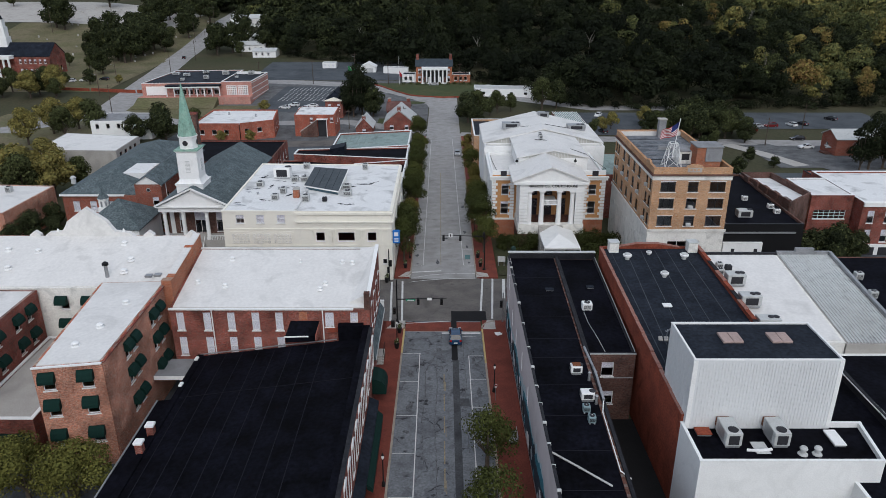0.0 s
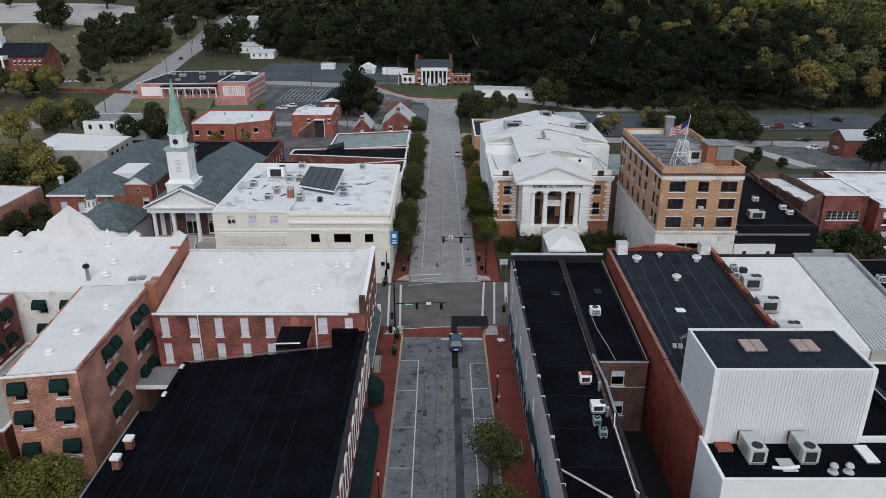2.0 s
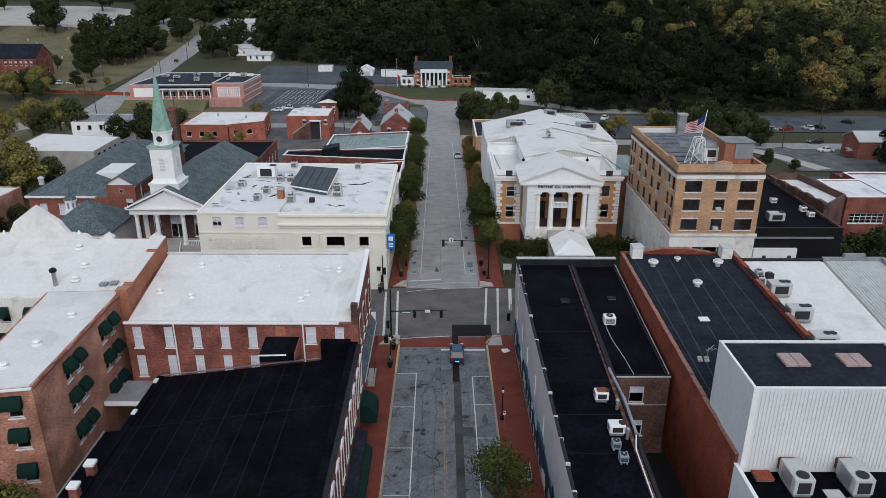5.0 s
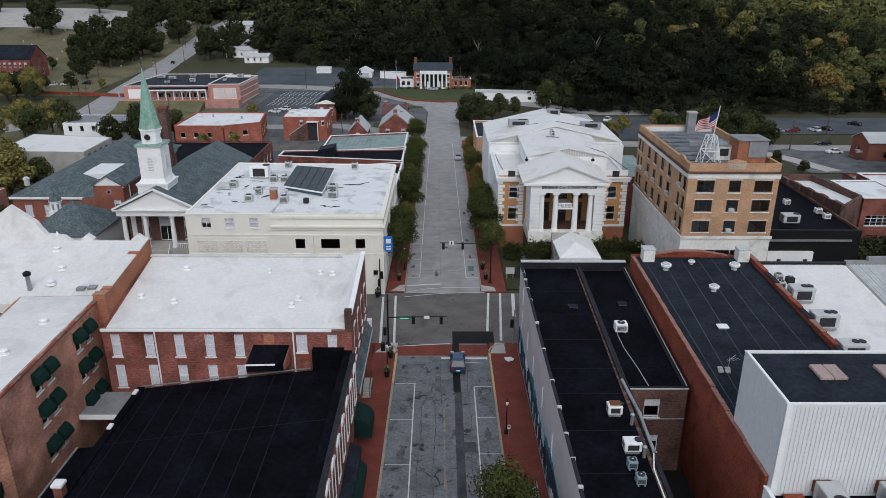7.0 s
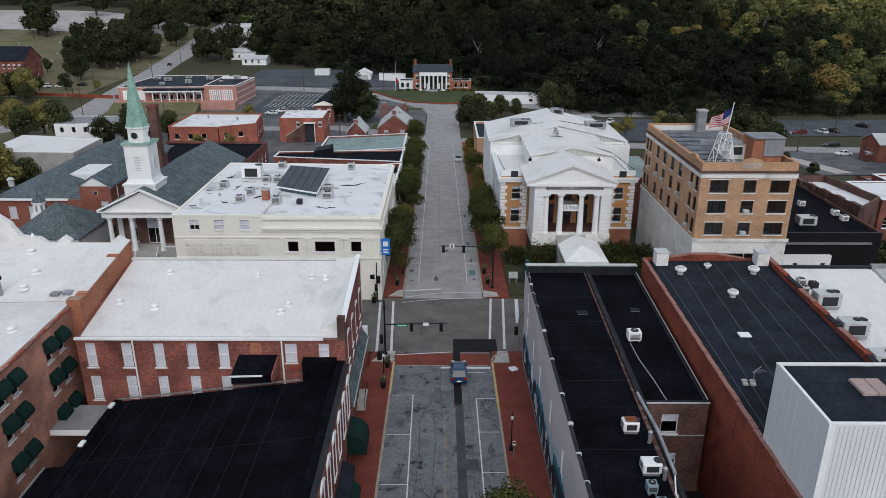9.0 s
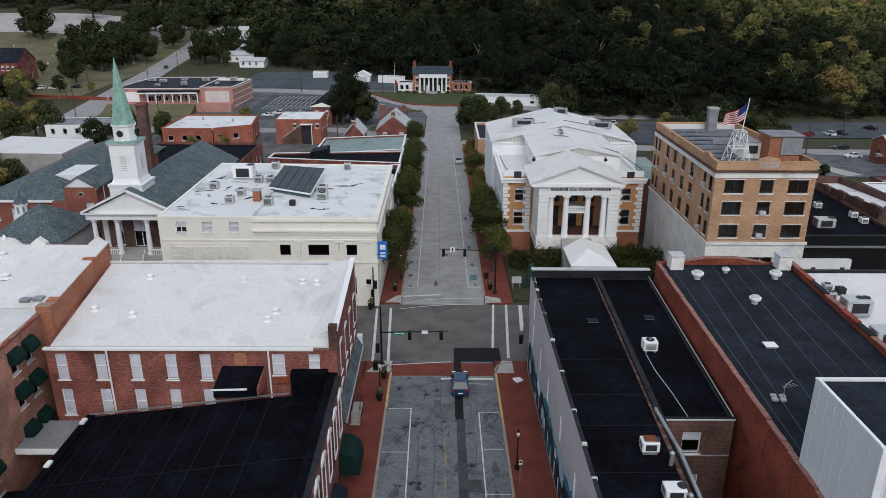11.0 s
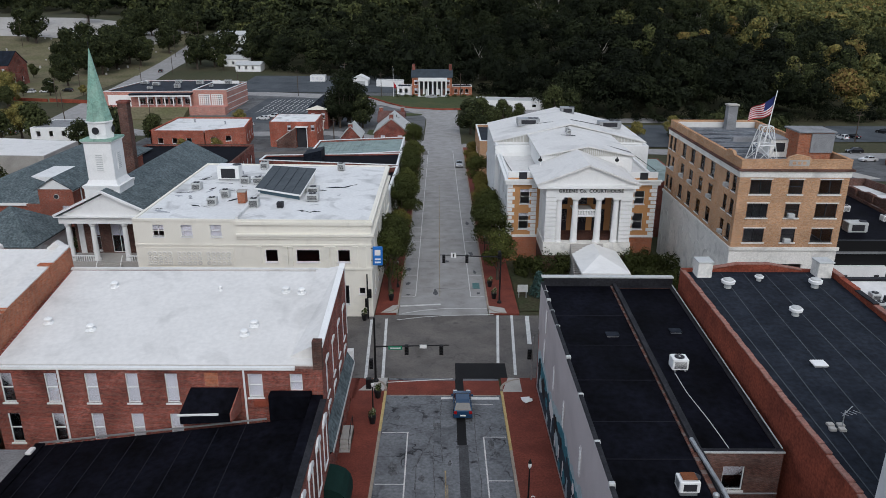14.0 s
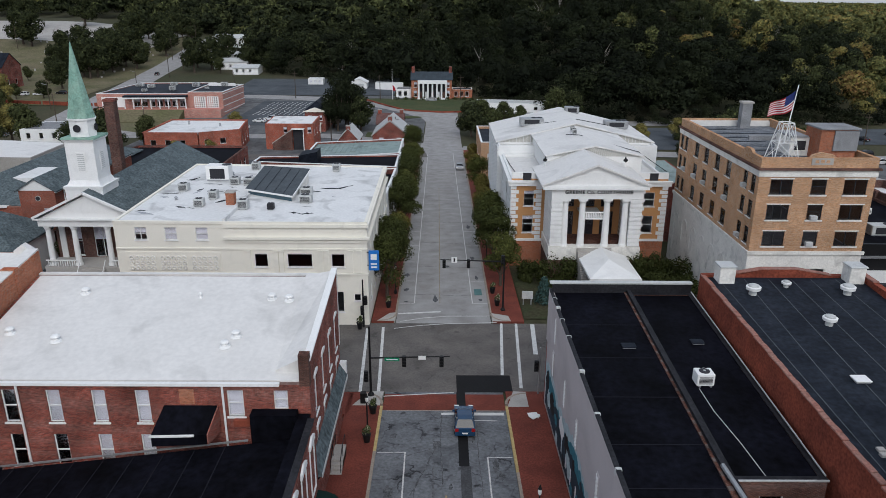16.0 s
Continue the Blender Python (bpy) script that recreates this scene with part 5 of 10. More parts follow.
for xc, sgn in ((10.3, 1), (32.9, -1), (14.6, -1), (28.7, 1)):
    for k in range(13):
        w = 1.0 if k % 2 else 0.65
        z0 = 2.98 + k * 0.62
        x0, x1 = (xc - 0.04, xc + w) if sgn > 0 else (xc - w, xc + 0.04)
        part("quoin", Geo().box(x0 - 0.06, x1 + 0.06, 146.86, 147.01, z0, z0 + 0.5), M_WHITE, court)
for k in range(13):
    for y0, y1 in ((147.02, 149.2), (155.5, 158.0), (163.0, 165.0)):
        part("quoin", Geo().box(10.23, 10.31, y0, y1, 2.98 + k * 0.62, 3.54 + k * 0.62), M_WHITE, court)
for k in range(17):
    part("flank_course", Geo().box(9.52, 9.698, 165.2, 186.9, 2.6 + k * 0.62, 3.06 + k * 0.62), M_WHITE, court)
for k in range(13):
    for y0, y1 in ((149.3, 149.8), (154.9, 155.4), (158.1, 158.6), (162.4, 162.9)):
        part("quoin", Geo().box(10.25, 10.305, y0, y1, 2.98 + k * 0.62, 3.54 + k * 0.62), M_WHITE, court)
# portico
PX0, PX1, PY = 15.2, 27.4, 140.0
# podium colour is darkened to hold the shade about the steps
part("podium", Geo().box(PX0 - 0.2, PX1 + 0.2, PY - 0.3, 146.88, -2.5, 2.2), M_BRICK_DARK, court, "portico base in brick darkened for shade")
part("plinth", Geo().box(PX0 - 0.25, PX1 + 0.25, PY - 0.35, 146.87, 2.204, 4.1), M_OLDWHITE, court, "weathered white stone plinth")
for k in range(20):
    part("step", Geo().box(18.9, 23.6, PY - 0.3 - 0.3 * (k + 1), PY - 0.304 - 0.3 * k, -2.5, 4.0 - 0.2 * k), M_CONCRETE, court)
for x0, x1 in ((PX0, 16.55), (25.95, PX1)):
    part("pier", Geo().box(x0, x1, PY, 146.89, 4.104, 10.9), M_WHITE, court)
    for k in range(11):
        part("rustic_course", Geo().box(x0 - 0.1, x1 + 0.1, PY - 0.16, 146.6, 4.2 + k * 0.62, 4.66 + k * 0.62), M_WHITE, court)
# dark slab over the pale plinth paints the shade between the columns
part("porch_floor", Geo().box(16.66, 25.86, PY + 1.05, 145.55, 4.104, 4.14), M_BRICK_DARK, court, "porch floor slab darkened for the recess shade")
part("recess_wall", Geo().box(16.5, 26.0, 145.6, 145.9, 4.104, 10.9), M_OCHRE, court, "ochre wall behind the columns")
# dark panels on the solid wall stand in for unlit rooms behind the panes
for xx in (18.3, 21.25, 24.0):
    part("room_shade_panel", Geo().box(xx - 0.9, xx + 0.9, 145.56, 145.598, 8.3, 10.5), M_DARKMETAL, court)
    part("room_shade_panel", Geo().box(xx - 0.9, xx + 0.9, 145.56, 145.598, 4.15, 7.55), M_DARKMETAL, court)
    window(court, (xx - 0.9, 145.38), Vector((1, 0, 0)), 0, 8.3, 1.8, 2.2, "dark", M_DARKMETAL, sill=False)
    window(court, (xx - 0.9, 145.38), Vector((1, 0, 0)), 0, 4.15, 1.8, 3.4, "dark", M_DARKMETAL, sill=False)
# dark linings inside the white piers, recess shade put into colour
part("recess_shade_lining", Geo().box(16.552, 16.62, PY + 1.5, 145.58, 4.11, 10.89), M_BRICK_DARK, court)
part("recess_shade_lining", Geo().box(25.88, 25.948, PY + 1.5, 145.58, 4.11, 10.89), M_BRICK_DARK, court)
part("balcony", Geo().box(19.7, 22.6, 140.3, 145.58, 7.9, 8.12), M_WHITE, court)
for k in range(12):
    part("baluster", Geo().lathe(19.85 + k * 0.235, 140.45, [(0.06, 8.124), (0.09, 8.35), (0.05, 8.6), (0.07, 8.8)], 6), M_WHITE, court)
part("rail", Geo().box(19.7, 22.6, 140.36, 140.54, 8.804, 8.95), M_WHITE, court)
for xx in (17.1, 19.45, 22.8, 25.3):
    g = Geo().lathe(xx, PY + 0.45, [(0.58, 4.104), (0.58, 4.3), (0.5, 4.42), (0.47, 6.5), (0.4, 10.2), (0.44, 10.35), (0.55, 10.5), (0.55, 10.6)], 20)
    part("column", g, M_WHITE, court)
    part("capital", Geo().box(xx - 0.6, xx + 0.6, PY - 0.12, PY + 1.0, 10.604, 10.9), M_WHITE, court)
part("entablature", Geo().box(PX0 - 0.1, PX1 + 0.1, PY - 0.15, 146.88, 10.904, 12.3), M_WHITE, court)
part("cornice", Geo().box(13.8, 28.1, PY - 0.7, 146.87, 12.304, 12.66), M_WHITE, court)
xm = 20.95
poly_slab(court, [(13.9, 12.664), (28.0, 12.664), (28.0, 12.78), (xm, 15.49), (13.9, 12.78)], PY - 0.3, PY + 0.1, M_WHITE, "tympanum")
for s in (-1, 1):
    xe = 13.6 if s < 0 else 28.3
    g = Geo()
    a, b, za, zb_ = (xe, xm, 12.67, 15.5) if s < 0 else (xm, xe, 15.5, 12.67)
    g.hull([(a, PY - 0.75), (b, PY - 0.75), (b, 150.2), (a, 150.2)], [za, zb_, zb_, za], 0, [za + 0.28, zb_ + 0.28, zb_ + 0.28, za + 0.28])
    part("roof_slope", g, M_WHITE_ROOF, court)
part("pediment_sill", Geo().box(13.7, 28.2, PY - 0.6, PY - 0.31, 12.664, 12.8), M_WHITE, court)
part("name_panel", Geo().box(16.9, 26.0, PY - 0.2, PY - 0.151, 11.5, 12.25), M_WHITE, court)
fc = bpy.data.curves.new("lettering", "FONT")
fc.offset = 0.022
fc.body, fc.size, fc.extrude, fc.align_x, fc.align_y, fc.space_character = "GREENE Co. COURTHOUSE", 0.66, 0.03, "CENTER", "CENTER", 1.16
fo = bpy.data.objects.new("lettering", fc)
lm = bpy.data.meshes.new_from_object(fo)
bpy.data.objects.remove(fo)
lm.materials.append(M_BLACK_PAINT)
lo_ = part("lettering", lm, None, court, "dark raised letters on the frieze")
lo_.matrix_basis = pose(21.45, PY - 0.235, 11.87, 90, 0, 0)
# court hall and rear block
block("", "", "", [(15.7, 150.3), (29.7, 150.3), (29.7, 175), (15.7, 175)], 11.6, 14.6, M_WHITE, M_WHITE_ROOF, 0.1, into=court)
M_SIDING = mat("beige_ribbed_steel", (0.5, 0.49, 0.45), 0.5, 0.06, 0.3, 4.0, 0.0, stain=0.2)
gable_end(court, (15.6, 150.28), (29.8, 150.28), 14.604, 16.0, M_SIDING)
for k in range(46):
    xx = 15.9 + k * 0.3
    part("siding_rib", Geo().box(xx, xx + 0.05, 150.2, 150.27, 14.62, 14.65 + 1.3 * (1 - abs(xx - 22.7) / 7.1)), M_METAL_SIDING, court)
gable_roof(court, 15.7, 29.7, 150.3, 176, 14.62, 16.05, M_WHITE_ROOF, "y", 0.35, 0.18)
block("", "", "", [(9.7, 165.1), (36.3, 165.1), (36.3, 187), (9.7, 187)], -4.5, 13.3, [M_WHITE, M_WHITE, M_WHITE, M_WHITE], M_WHITE_ROOF, 0.3, into=court)
part("gable_foot", Geo().box(9.9, 36.1, 168.0, 168.28, 12.8, 13.31), M_WHITE, court)
gable_end(court, (9.7, 168.0), (36.3, 168.0), 13.304, 16.4, M_SIDING)
gable_roof(court, 9.7, 36.3, 168.0, 187, 13.32, 16.45, M_WHITE_ROOF, "y", 0.3, 0.18)
for k in range(44):
    xx = 9.9 + k * 0.6
    if xx < 15.5 or xx > 29.9:
        part("siding_rib", Geo().box(xx, xx + 0.08, 167.93, 168.01, 13.35, 13.3 + 3.0 * (1 - abs(xx - 23) / 13.3)), M_METAL_SIDING, court)
for xx in (15.2, 26.9):
    u = thing("roof_lantern", xx, 148.6, 11.5, "small black iron roof finial on a white stem", "finial", "roof finials")
    part("stem", Geo().lathe(xx, 148.6, [(0.3, 11.5), (0.22, 13.2), (0.1, 13.7), (0.08, 14.1)], 8), M_WHITE, u)
    part("crown", Geo().lathe(xx, 148.6, [(0.05, 14.1), (0.33, 14.3), (0.28, 14.55), (0.12, 14.6), (0.05, 14.95)], 8), M_BLACK_PAINT, u)


def hip_z(x):
    return 13.5 + 3.1 * (1 - abs(x - 23) / 13.3) + 0.1


package_unit(16.4, 176.5, hip_z(16.4) - 0.35, 4.2, 2.2, 1.05, 2, "long grey rooftop air handler on the courthouse roof", M_STEEL)
package_unit(31.7, 176.5, hip_z(31.7) - 0.35, 4.2, 2.2, 1.1, 2, "long grey rooftop air handler on the courthouse roof", M_STEEL)
package_unit(24.8, 183.5, hip_z(24.8) - 0.45, 2.6, 1.9, 1.1, 1, "grey rooftop air handler near the ridge", M_STEEL)
condenser(21.5, 163.0, 16.1, 0.7, 0.7, 0.8)
condenser(21.4, 160.6, 16.1, 0.7, 0.7, 0.8)
pipe_run([(20.0, 160.0, 16.1), (22.0, 159.0, 16.2), (26.5, 155.0, 15.4), (29.6, 152.0, 14.95), (33.5, 150.0, 12.4)], 0.05, M_BLACK_PAINT, "thin black cable run across the white roof")
pipe_run([(11.6, 147.6, 12.0), (11.4, 152.0, 11.62), (11.0, 158.0, 11.6), (10.8, 164.0, 11.6)], 0.05, M_BLACK_PAINT, "thin black cable run across the white roof")
pipe_run([(16.5, 175.6, 15.1), (20.0, 173.5, 15.95), (24.0, 173.2, 16.45), (30.0, 175.0, 15.1)], 0.05, M_BLACK_PAINT, "thin black cable run across the white roof")
# tent on the forecourt
tent = thing("event_tent", 22.2, 136, -0.9, "white pyramid-roofed event tent before the portico", "tent")
tx0, tx1, ty0, ty1 = 19.0, 25.6, 130.4, 139.3
part("canopy", Geo().add([(tx0, ty0, 3.0), (tx1, ty0, 3.0), (tx1, ty1, 3.0), (tx0, ty1, 3.0), (22.2, 134.6, 4.2), (22.2, ty1, 4.2), (tx0, ty0, 2.7), (tx1, ty0, 2.7), (tx1, ty1, 2.7), (tx0, ty1, 2.7)],
                         [(0, 1, 4), (1, 2, 5, 4), (2, 3, 5), (3, 0, 4, 5), (6, 7, 1, 0), (7, 8, 2, 1), (8, 9, 3, 2), (9, 6, 0, 3)]), M_WHITE, tent)
for xx in (tx0, tx1):
    for yy in (ty0, ty1):
        part("pole", Geo().rod((xx, yy, land(yy)), (xx, yy, 2.8), 0.05), M_WHITE, tent)
low = block("low_rear_building", "low white-trimmed building with a dark flat roof behind the courthouse", "building", [(9.0, 206), (18.5, 206), (18.5, 228), (9.0, 228)], -5.5, 6.0, M_BRICK_TAN, M_SLATE_ROOF, 0.6, {0: row(1.5, 2.6, 3, 1.5, 1.2, 2.0, "half"), 3: row(2, 3.6, 6, 1.5, 1.3, 2.2, "half")}, M_WHITE)
gh = block("green_canopy_building", "building with a pale ribbed metal roof behind the courthouse", "building", [(35.5, 212), (43.5, 212), (43.5, 241), (35.5, 241)], -6, 5.6, M_BRICK_RED, M_GREEN_ROOF, 0.0)
for k in range(15):
    part("rib", Geo().beam((35.6 + k * 0.55, 212.1, 5.66), (35.6 + k * 0.55, 240.9, 5.66), 0.12, 0.12), M_WHITE, gh)
block("teal_roof_building", "low building with a pale teal metal roof", "building", [(34.5, 160), (42, 160), (42, 178), (34.5, 178)], -4, 8.2, M_BRICK_RED, M_GREEN_ROOF, 0.0)

# ---- office block ----
K0, K1, KY0, KY1 = 35.4, 48.4, 123.5, 151.5
rowz = (15.98, 13.06, 9.93)
fw = [(u, z, w, 1.72, st) for z in rowz for u, w, st in ((1.35, 2.5, "triple" if z == 13.06 else "double_dark"), (5.94, 1.7, "plain"), (9.58, 2.6, "double_dark"))]
sideu = [(0.8, 1.2), (3.0, 1.2), (8.0, 1.6), (11.8, 1.6), (15.8, 1.6), (19.6, 1.6), (24.3, 1.2), (26.2, 1.2)]
sw = [(28.0 - u - w, z, w, 1.9, "plain") for z in rowz for u, w in sideu]
office = block("office_block", "tan brick four-storey office block on a peeling white base", "building",
               [(K0, KY0), (K1, KY0), (K1, KY1), (K0, KY1)], 9.2, 20.0, M_BRICK_TAN, M_GREY_ROOF, 1.0, {0: fw, 3: sw}, M_BRICK_TAN, trim=M_DARKMETAL)
for u, z, w, h, st in fw:
    part("window_sill", Geo().box(K0 + u - 0.12, K0 + u + w + 0.12, KY0 - 0.14, KY0 - 0.004, z - 0.2, z - 0.02), M_OLDWHITE, office, "pale stone sill")
    part("window_lintel", Geo().box(K0 + u - 0.1, K0 + u + w + 0.1, KY0 - 0.06, KY0 - 0.004, z + h + 0.02, z + h + 0.14), M_OLDWHITE, office)
for u, w in sideu:
    for z in rowz:
        part("window_sill", Geo().box(K0 - 0.13, K0 - 0.004, KY0 + u - 0.1, KY0 + u + w + 0.1, z - 0.18, z - 0.02), M_OLDWHITE, office, "pale stone sill")
base = block("", "", "", [(K0 - 0.06, KY0 - 0.06), (K1 + 0.06, KY0 - 0.06), (K1 + 0.06, KY1 + 0.06), (K0 - 0.06, KY1 + 0.06)], -3.0, 9.2, M_OLDWHITE, M_GREY_ROOF, 0.2, {0: [(3.6, 5.2, 5.6, 1.9, "triple")]}, into=office)
part("string_course", Geo().box(K0 - 0.25, K1 + 0.25, KY0 - 0.25, KY0 - 0.061, 8.9, 9.3), M_OLDWHITE, office)
part("string_course", Geo().box(K0 - 0.25, K0 - 0.061, KY0 - 0.05, KY1, 8.9, 9.3), M_OLDWHITE, office)
for a in ((K0 - 0.12, K1 + 0.12, KY0 - 0.12, KY0 - 0.004), (K0 - 0.12, K0 - 0.004, KY0, KY1), (K1 + 0.004, K1 + 0.12, KY0, KY1)):
    part("frieze", Geo().box(*a, 18.0, 18.75), M_OLDWHITE, office, "white painted frieze")
for a in ((K0 - 0.35, K1 + 0.35, KY0 - 0.35, KY0 - 0.003), (K0 - 0.35, K0 - 0.003, KY0, KY1), (K1 + 0.003, K1 + 0.35, KY0, KY1)):
    part("cornice", Geo().box(*a, 18.754, 19.0), M_BRICK_DARK, office, "dark weathered cornice")
poly_slab(office, [(40.6, 20.1), (43.6, 20.1), (43.3, 20.45), (41.9, 20.75), (40.9, 20.45)], KY0 - 0.03, KY0 + 0.34, M_BRICK_TAN, "crest")
part("crest_plaque", Geo().box(40.9, 43.3, KY0 - 0.06, KY0 - 0.031, 19.35, 20.1), M_CONCRETE, office, "carved stone plaque")
for k in range(3):
    part("text_bar", Geo().box(41.3 + 0.6 * k, 41.7 + 0.6 * k, KY0 - 0.075, KY0 - 0.061, 19.55, 19.9), M_BRICK_TAN, office)
part("rear_lining", Geo().box(K0 + 0.36, K1 - 0.36, KY1 - 0.75, KY1 - 0.36, 18.9, 19.85), M_WHITE_ROOF, office, "white membrane up the rear parapet")
slab_x(office, [(126.0, 20.1), (128.6, 20.1), (128.0, 20.5), (126.6, 20.5)], K0 - 0.03, K0 + 0.34, M_BRICK_TAN, "crest")
for (u, w) in sideu[1:7]:
    for z in rowz:
        if (int(u * 7) + int(z)) % 3 == 0:
            yy = KY0 + u + w / 2
            part("window_unit", Geo().cbox(K0 - 0.4, K0 + 0.12, yy - 0.36, yy + 0.36, z + 0.02, z + 0.48, 0.03), M_HVAC, office, "window air conditioner")
for z in rowz[1:]:
    part("window_unit", Geo().cbox(K0 + 6.3, K0 + 7.1, KY0 - 0.4, KY0 + 0.1, z + 0.02, z + 0.5, 0.03), M_HVAC, office, "window air conditioner")
for k in range(7):
    yy = 127 + k * 3.6
    m_ = 10
    vs = [(K0 - 0.075, yy + 1.1 * math.cos(math.pi * q / m_), 5.3 + 1.2 * math.sin(math.pi * q / m_)) for q in range(m_ + 1)]
    vs += [(K0 - 0.075, yy + 1.0 * math.cos(math.pi * q / m_), 5.3 + 1.08 * math.sin(math.pi * q / m_)) for q in range(m_ + 1)]
    vs += [(K0 - 0.13, y, z) for _, y, z in vs]
    n_ = m_ + 1
    fs = [(2 * n_ + q, 2 * n_ + q + 1, 3 * n_ + q + 1, 3 * n_ + q) for q in range(m_)] + [(q, q + 1, 2 * n_ + q + 1, 2 * n_ + q) for q in range(m_)] + [(n_ + q + 1, n_ + q, 3 * n_ + q, 3 * n_ + q + 1) for q in range(m_)]
    part("blind_arch", Geo().add(vs, fs), M_OLDWHITE, office)
    part("blind_arch_pier", Geo().box(K0 - 0.12, K0 - 0.062, yy + 1.0, yy + 1.12, 1, 5.3), M_OLDWHITE, office)
M_OFFICE_ROOF = mat("patched_grey_roofing", (0.21, 0.225, 0.245), 0.8, 0.5, 0.8, 4.0, 0.3, tint=(0.09, 0.098, 0.11), stain=0.6, stain_scale=0.5)
part("roofing", Geo().box(K0 + 0.4, K1 - 0.4, KY0 + 0.4, KY1 - 0.4, 18.9, 19.07), M_OFFICE_ROOF, office, "dark patched roofing")
rr = np.random.default_rng(5)
for k in range(26):
    yy = KY0 + 1.0 + k
    x0 = K0 + 0.5 + float(rr.uniform(0, 1.5))
    part("roof_batten", Geo().beam((x0, yy, 19.12), (x0 + float(rr.uniform(5, 10.5)), yy + 0.1, 19.09), 0.14, 0.05), (M_OFFICE_ROOF, M_GREY_ROOF, M_SLATE_ROOF)[k % 3], office)
pent = thing("roof_penthouse", 45, 132, 19.0, "brick and grey penthouse on the office roof", "penthouse")
part("brick_room", Geo().box(43.4, 47.6, 127.2, 130.8, 18.9, 22.6), M_BRICK_ORANGE, pent)
part("grey_room", Geo().box(41.2, 43.38, 129.6, 133.5, 18.9, 21.3), M_OLDWHITE, pent)
part("hatch_window", Geo().box(41.7, 43.0, 129.55, 129.61, 19.8, 20.9), M_DARKMETAL, pent)
part("tank_screen", Geo().box(44.9, 47.65, 127.0, 127.19, 20.2, 22.5), M_GREY_ROOF, pent)
part("roof_cap", Geo().cbox(43.2, 47.8, 126.9, 131.0, 22.604, 22.8, 0.05), M_GREY_ROOF, pent)
part("roof_cap", Geo().cbox(41.0, 43.19, 129.4, 133.7, 21.304, 21.5, 0.05), M_GREY_ROOF, pent)
chm = thing("brick_chimney", 43.7, 149.5, 19.0, "tall grey-brown brick chimney on the office roof", "chimney")
part("shaft", Geo().box(43.0, 44.4, 148.9, 150.1, 18.9, 22.6), M_GREY_ROOF, chm)
part("cap", Geo().cbox(42.85, 44.55, 148.75, 150.25, 22.604, 22.85, 0.06), M_CONCRETE, chm)
part("roof_ridge", Geo().box(40.5, 48.0, 139.5, 140.0, 18.95, 19.7), M_GREY_ROOF, office)
tw = thing("flag_tower", 39.9, 127.5, 19.0, "white steel lattice tower with a flagpole on the roof", "flagpole")
tops, feet = [], []
for sx in (-1, 1):
    for sy in (-1, 1):
        feet.append((39.3 + sx * 1.45, 127.3 + sy * 1.3, 19.0))
        tops.append((39.3 + sx * 0.6, 127.3 + sy * 0.6, 23.4))
for a, b in zip(feet, tops):
    part("leg", Geo().rod(a, b, 0.055), M_WHITE, tw)
for i, j in ((0, 1), (1, 3), (3, 2), (2, 0)):
    mid = lambda k, f: tuple(p + (q - p) * f for p, q in zip(feet[k], tops[k]))
    for f0, f1 in ((0, 0.5), (0.5, 1)):
        part("brace", Geo().rod(mid(i, f0), mid(j, f1), 0.032), M_WHITE, tw)
        part("brace", Geo().rod(mid(j, f0), mid(i, f1), 0.032), M_WHITE, tw)
    for f in (0.5, 1.0):
        part("ring", Geo().rod(mid(i, f), mid(j, f), 0.05), M_WHITE, tw)
part("flagpole", Geo().rod((39.3, 127.3, 21.0), (39.95, 127.3, 27.6), 0.08, 0.05), M_WHITE, tw)
fred, fwhite, fblue = mat("flag_red", (0.35, 0.02, 0.03), 0.8, 0.1), mat("flag_white", (0.6, 0.6, 0.6), 0.8, 0.1), mat("flag_blue", (0.02, 0.03, 0.12), 0.8, 0.1)


def flag_pt(s, t):
    return (39.85 - 0.25 * t - 2.9 * s + 0.12 * math.sin(9 * s + 2 * t), 127.3 - 0.5 * s + 0.28 * math.sin(8 * s + 3 * t), 27.1 - 2.2 * t - 1.7 * s - 0.2 * math.sin(5 * s) + 0.7 * s * t)


for k in range(13):
    g = Geo()
    n = 14
    s0 = 0.4 if k < 7 else 0.0
    for i in range(n + 1):
        s = s0 + (1 - s0) * i / n
        g.v += [flag_pt(s, k / 13), flag_pt(s, (k + 1) / 13)]
    g.f = [(2 * i, 2 * i + 1, 2 * i + 3, 2 * i + 2) for i in range(n)]
    part("stripe", g, fred if k % 2 == 0 else fwhite, tw)
g = Geo()
for i in range(9):
    for j in range(8):
        g.v.append(flag_pt(0.4 * i / 8, 7 / 13 * j / 7))
g.f = [(i * 8 + j, i * 8 + j + 1, (i + 1) * 8 + j + 1, (i + 1) * 8 + j) for i in range(8) for j in range(7)]
part("canton", g, fblue, tw, "dark blue star field")

# ---- mural shop ----
MZ = lambda y: plane_z(y, 72, 9.4, 105.6, 11.4)
mural = block("mural_shop", "dark-roofed shop with a painted mural on its grey side wall", "building",
              [(10.0, 45), (17.0, 45), (17.0, 106), (10.0, 106)], -1.5, [7.9, 7.9, 11.52, 11.52], [M_MURALWALL, M_BRICK_DARK, M_BRICK_RED, M_MURALWALL], M_BLACK_ROOF, 0.1, roof_zs=[MZ(45), MZ(45), MZ(106), MZ(106)], roof_label="black membrane roof")
ys = [106.3, 103.9, 101.9, 99.6, 96.4, 90.8, 85.4, 79.6, 75.4, 71.8, 68.6, 65.4, 62.3, 59.2, 56.0, 52.6, 48]
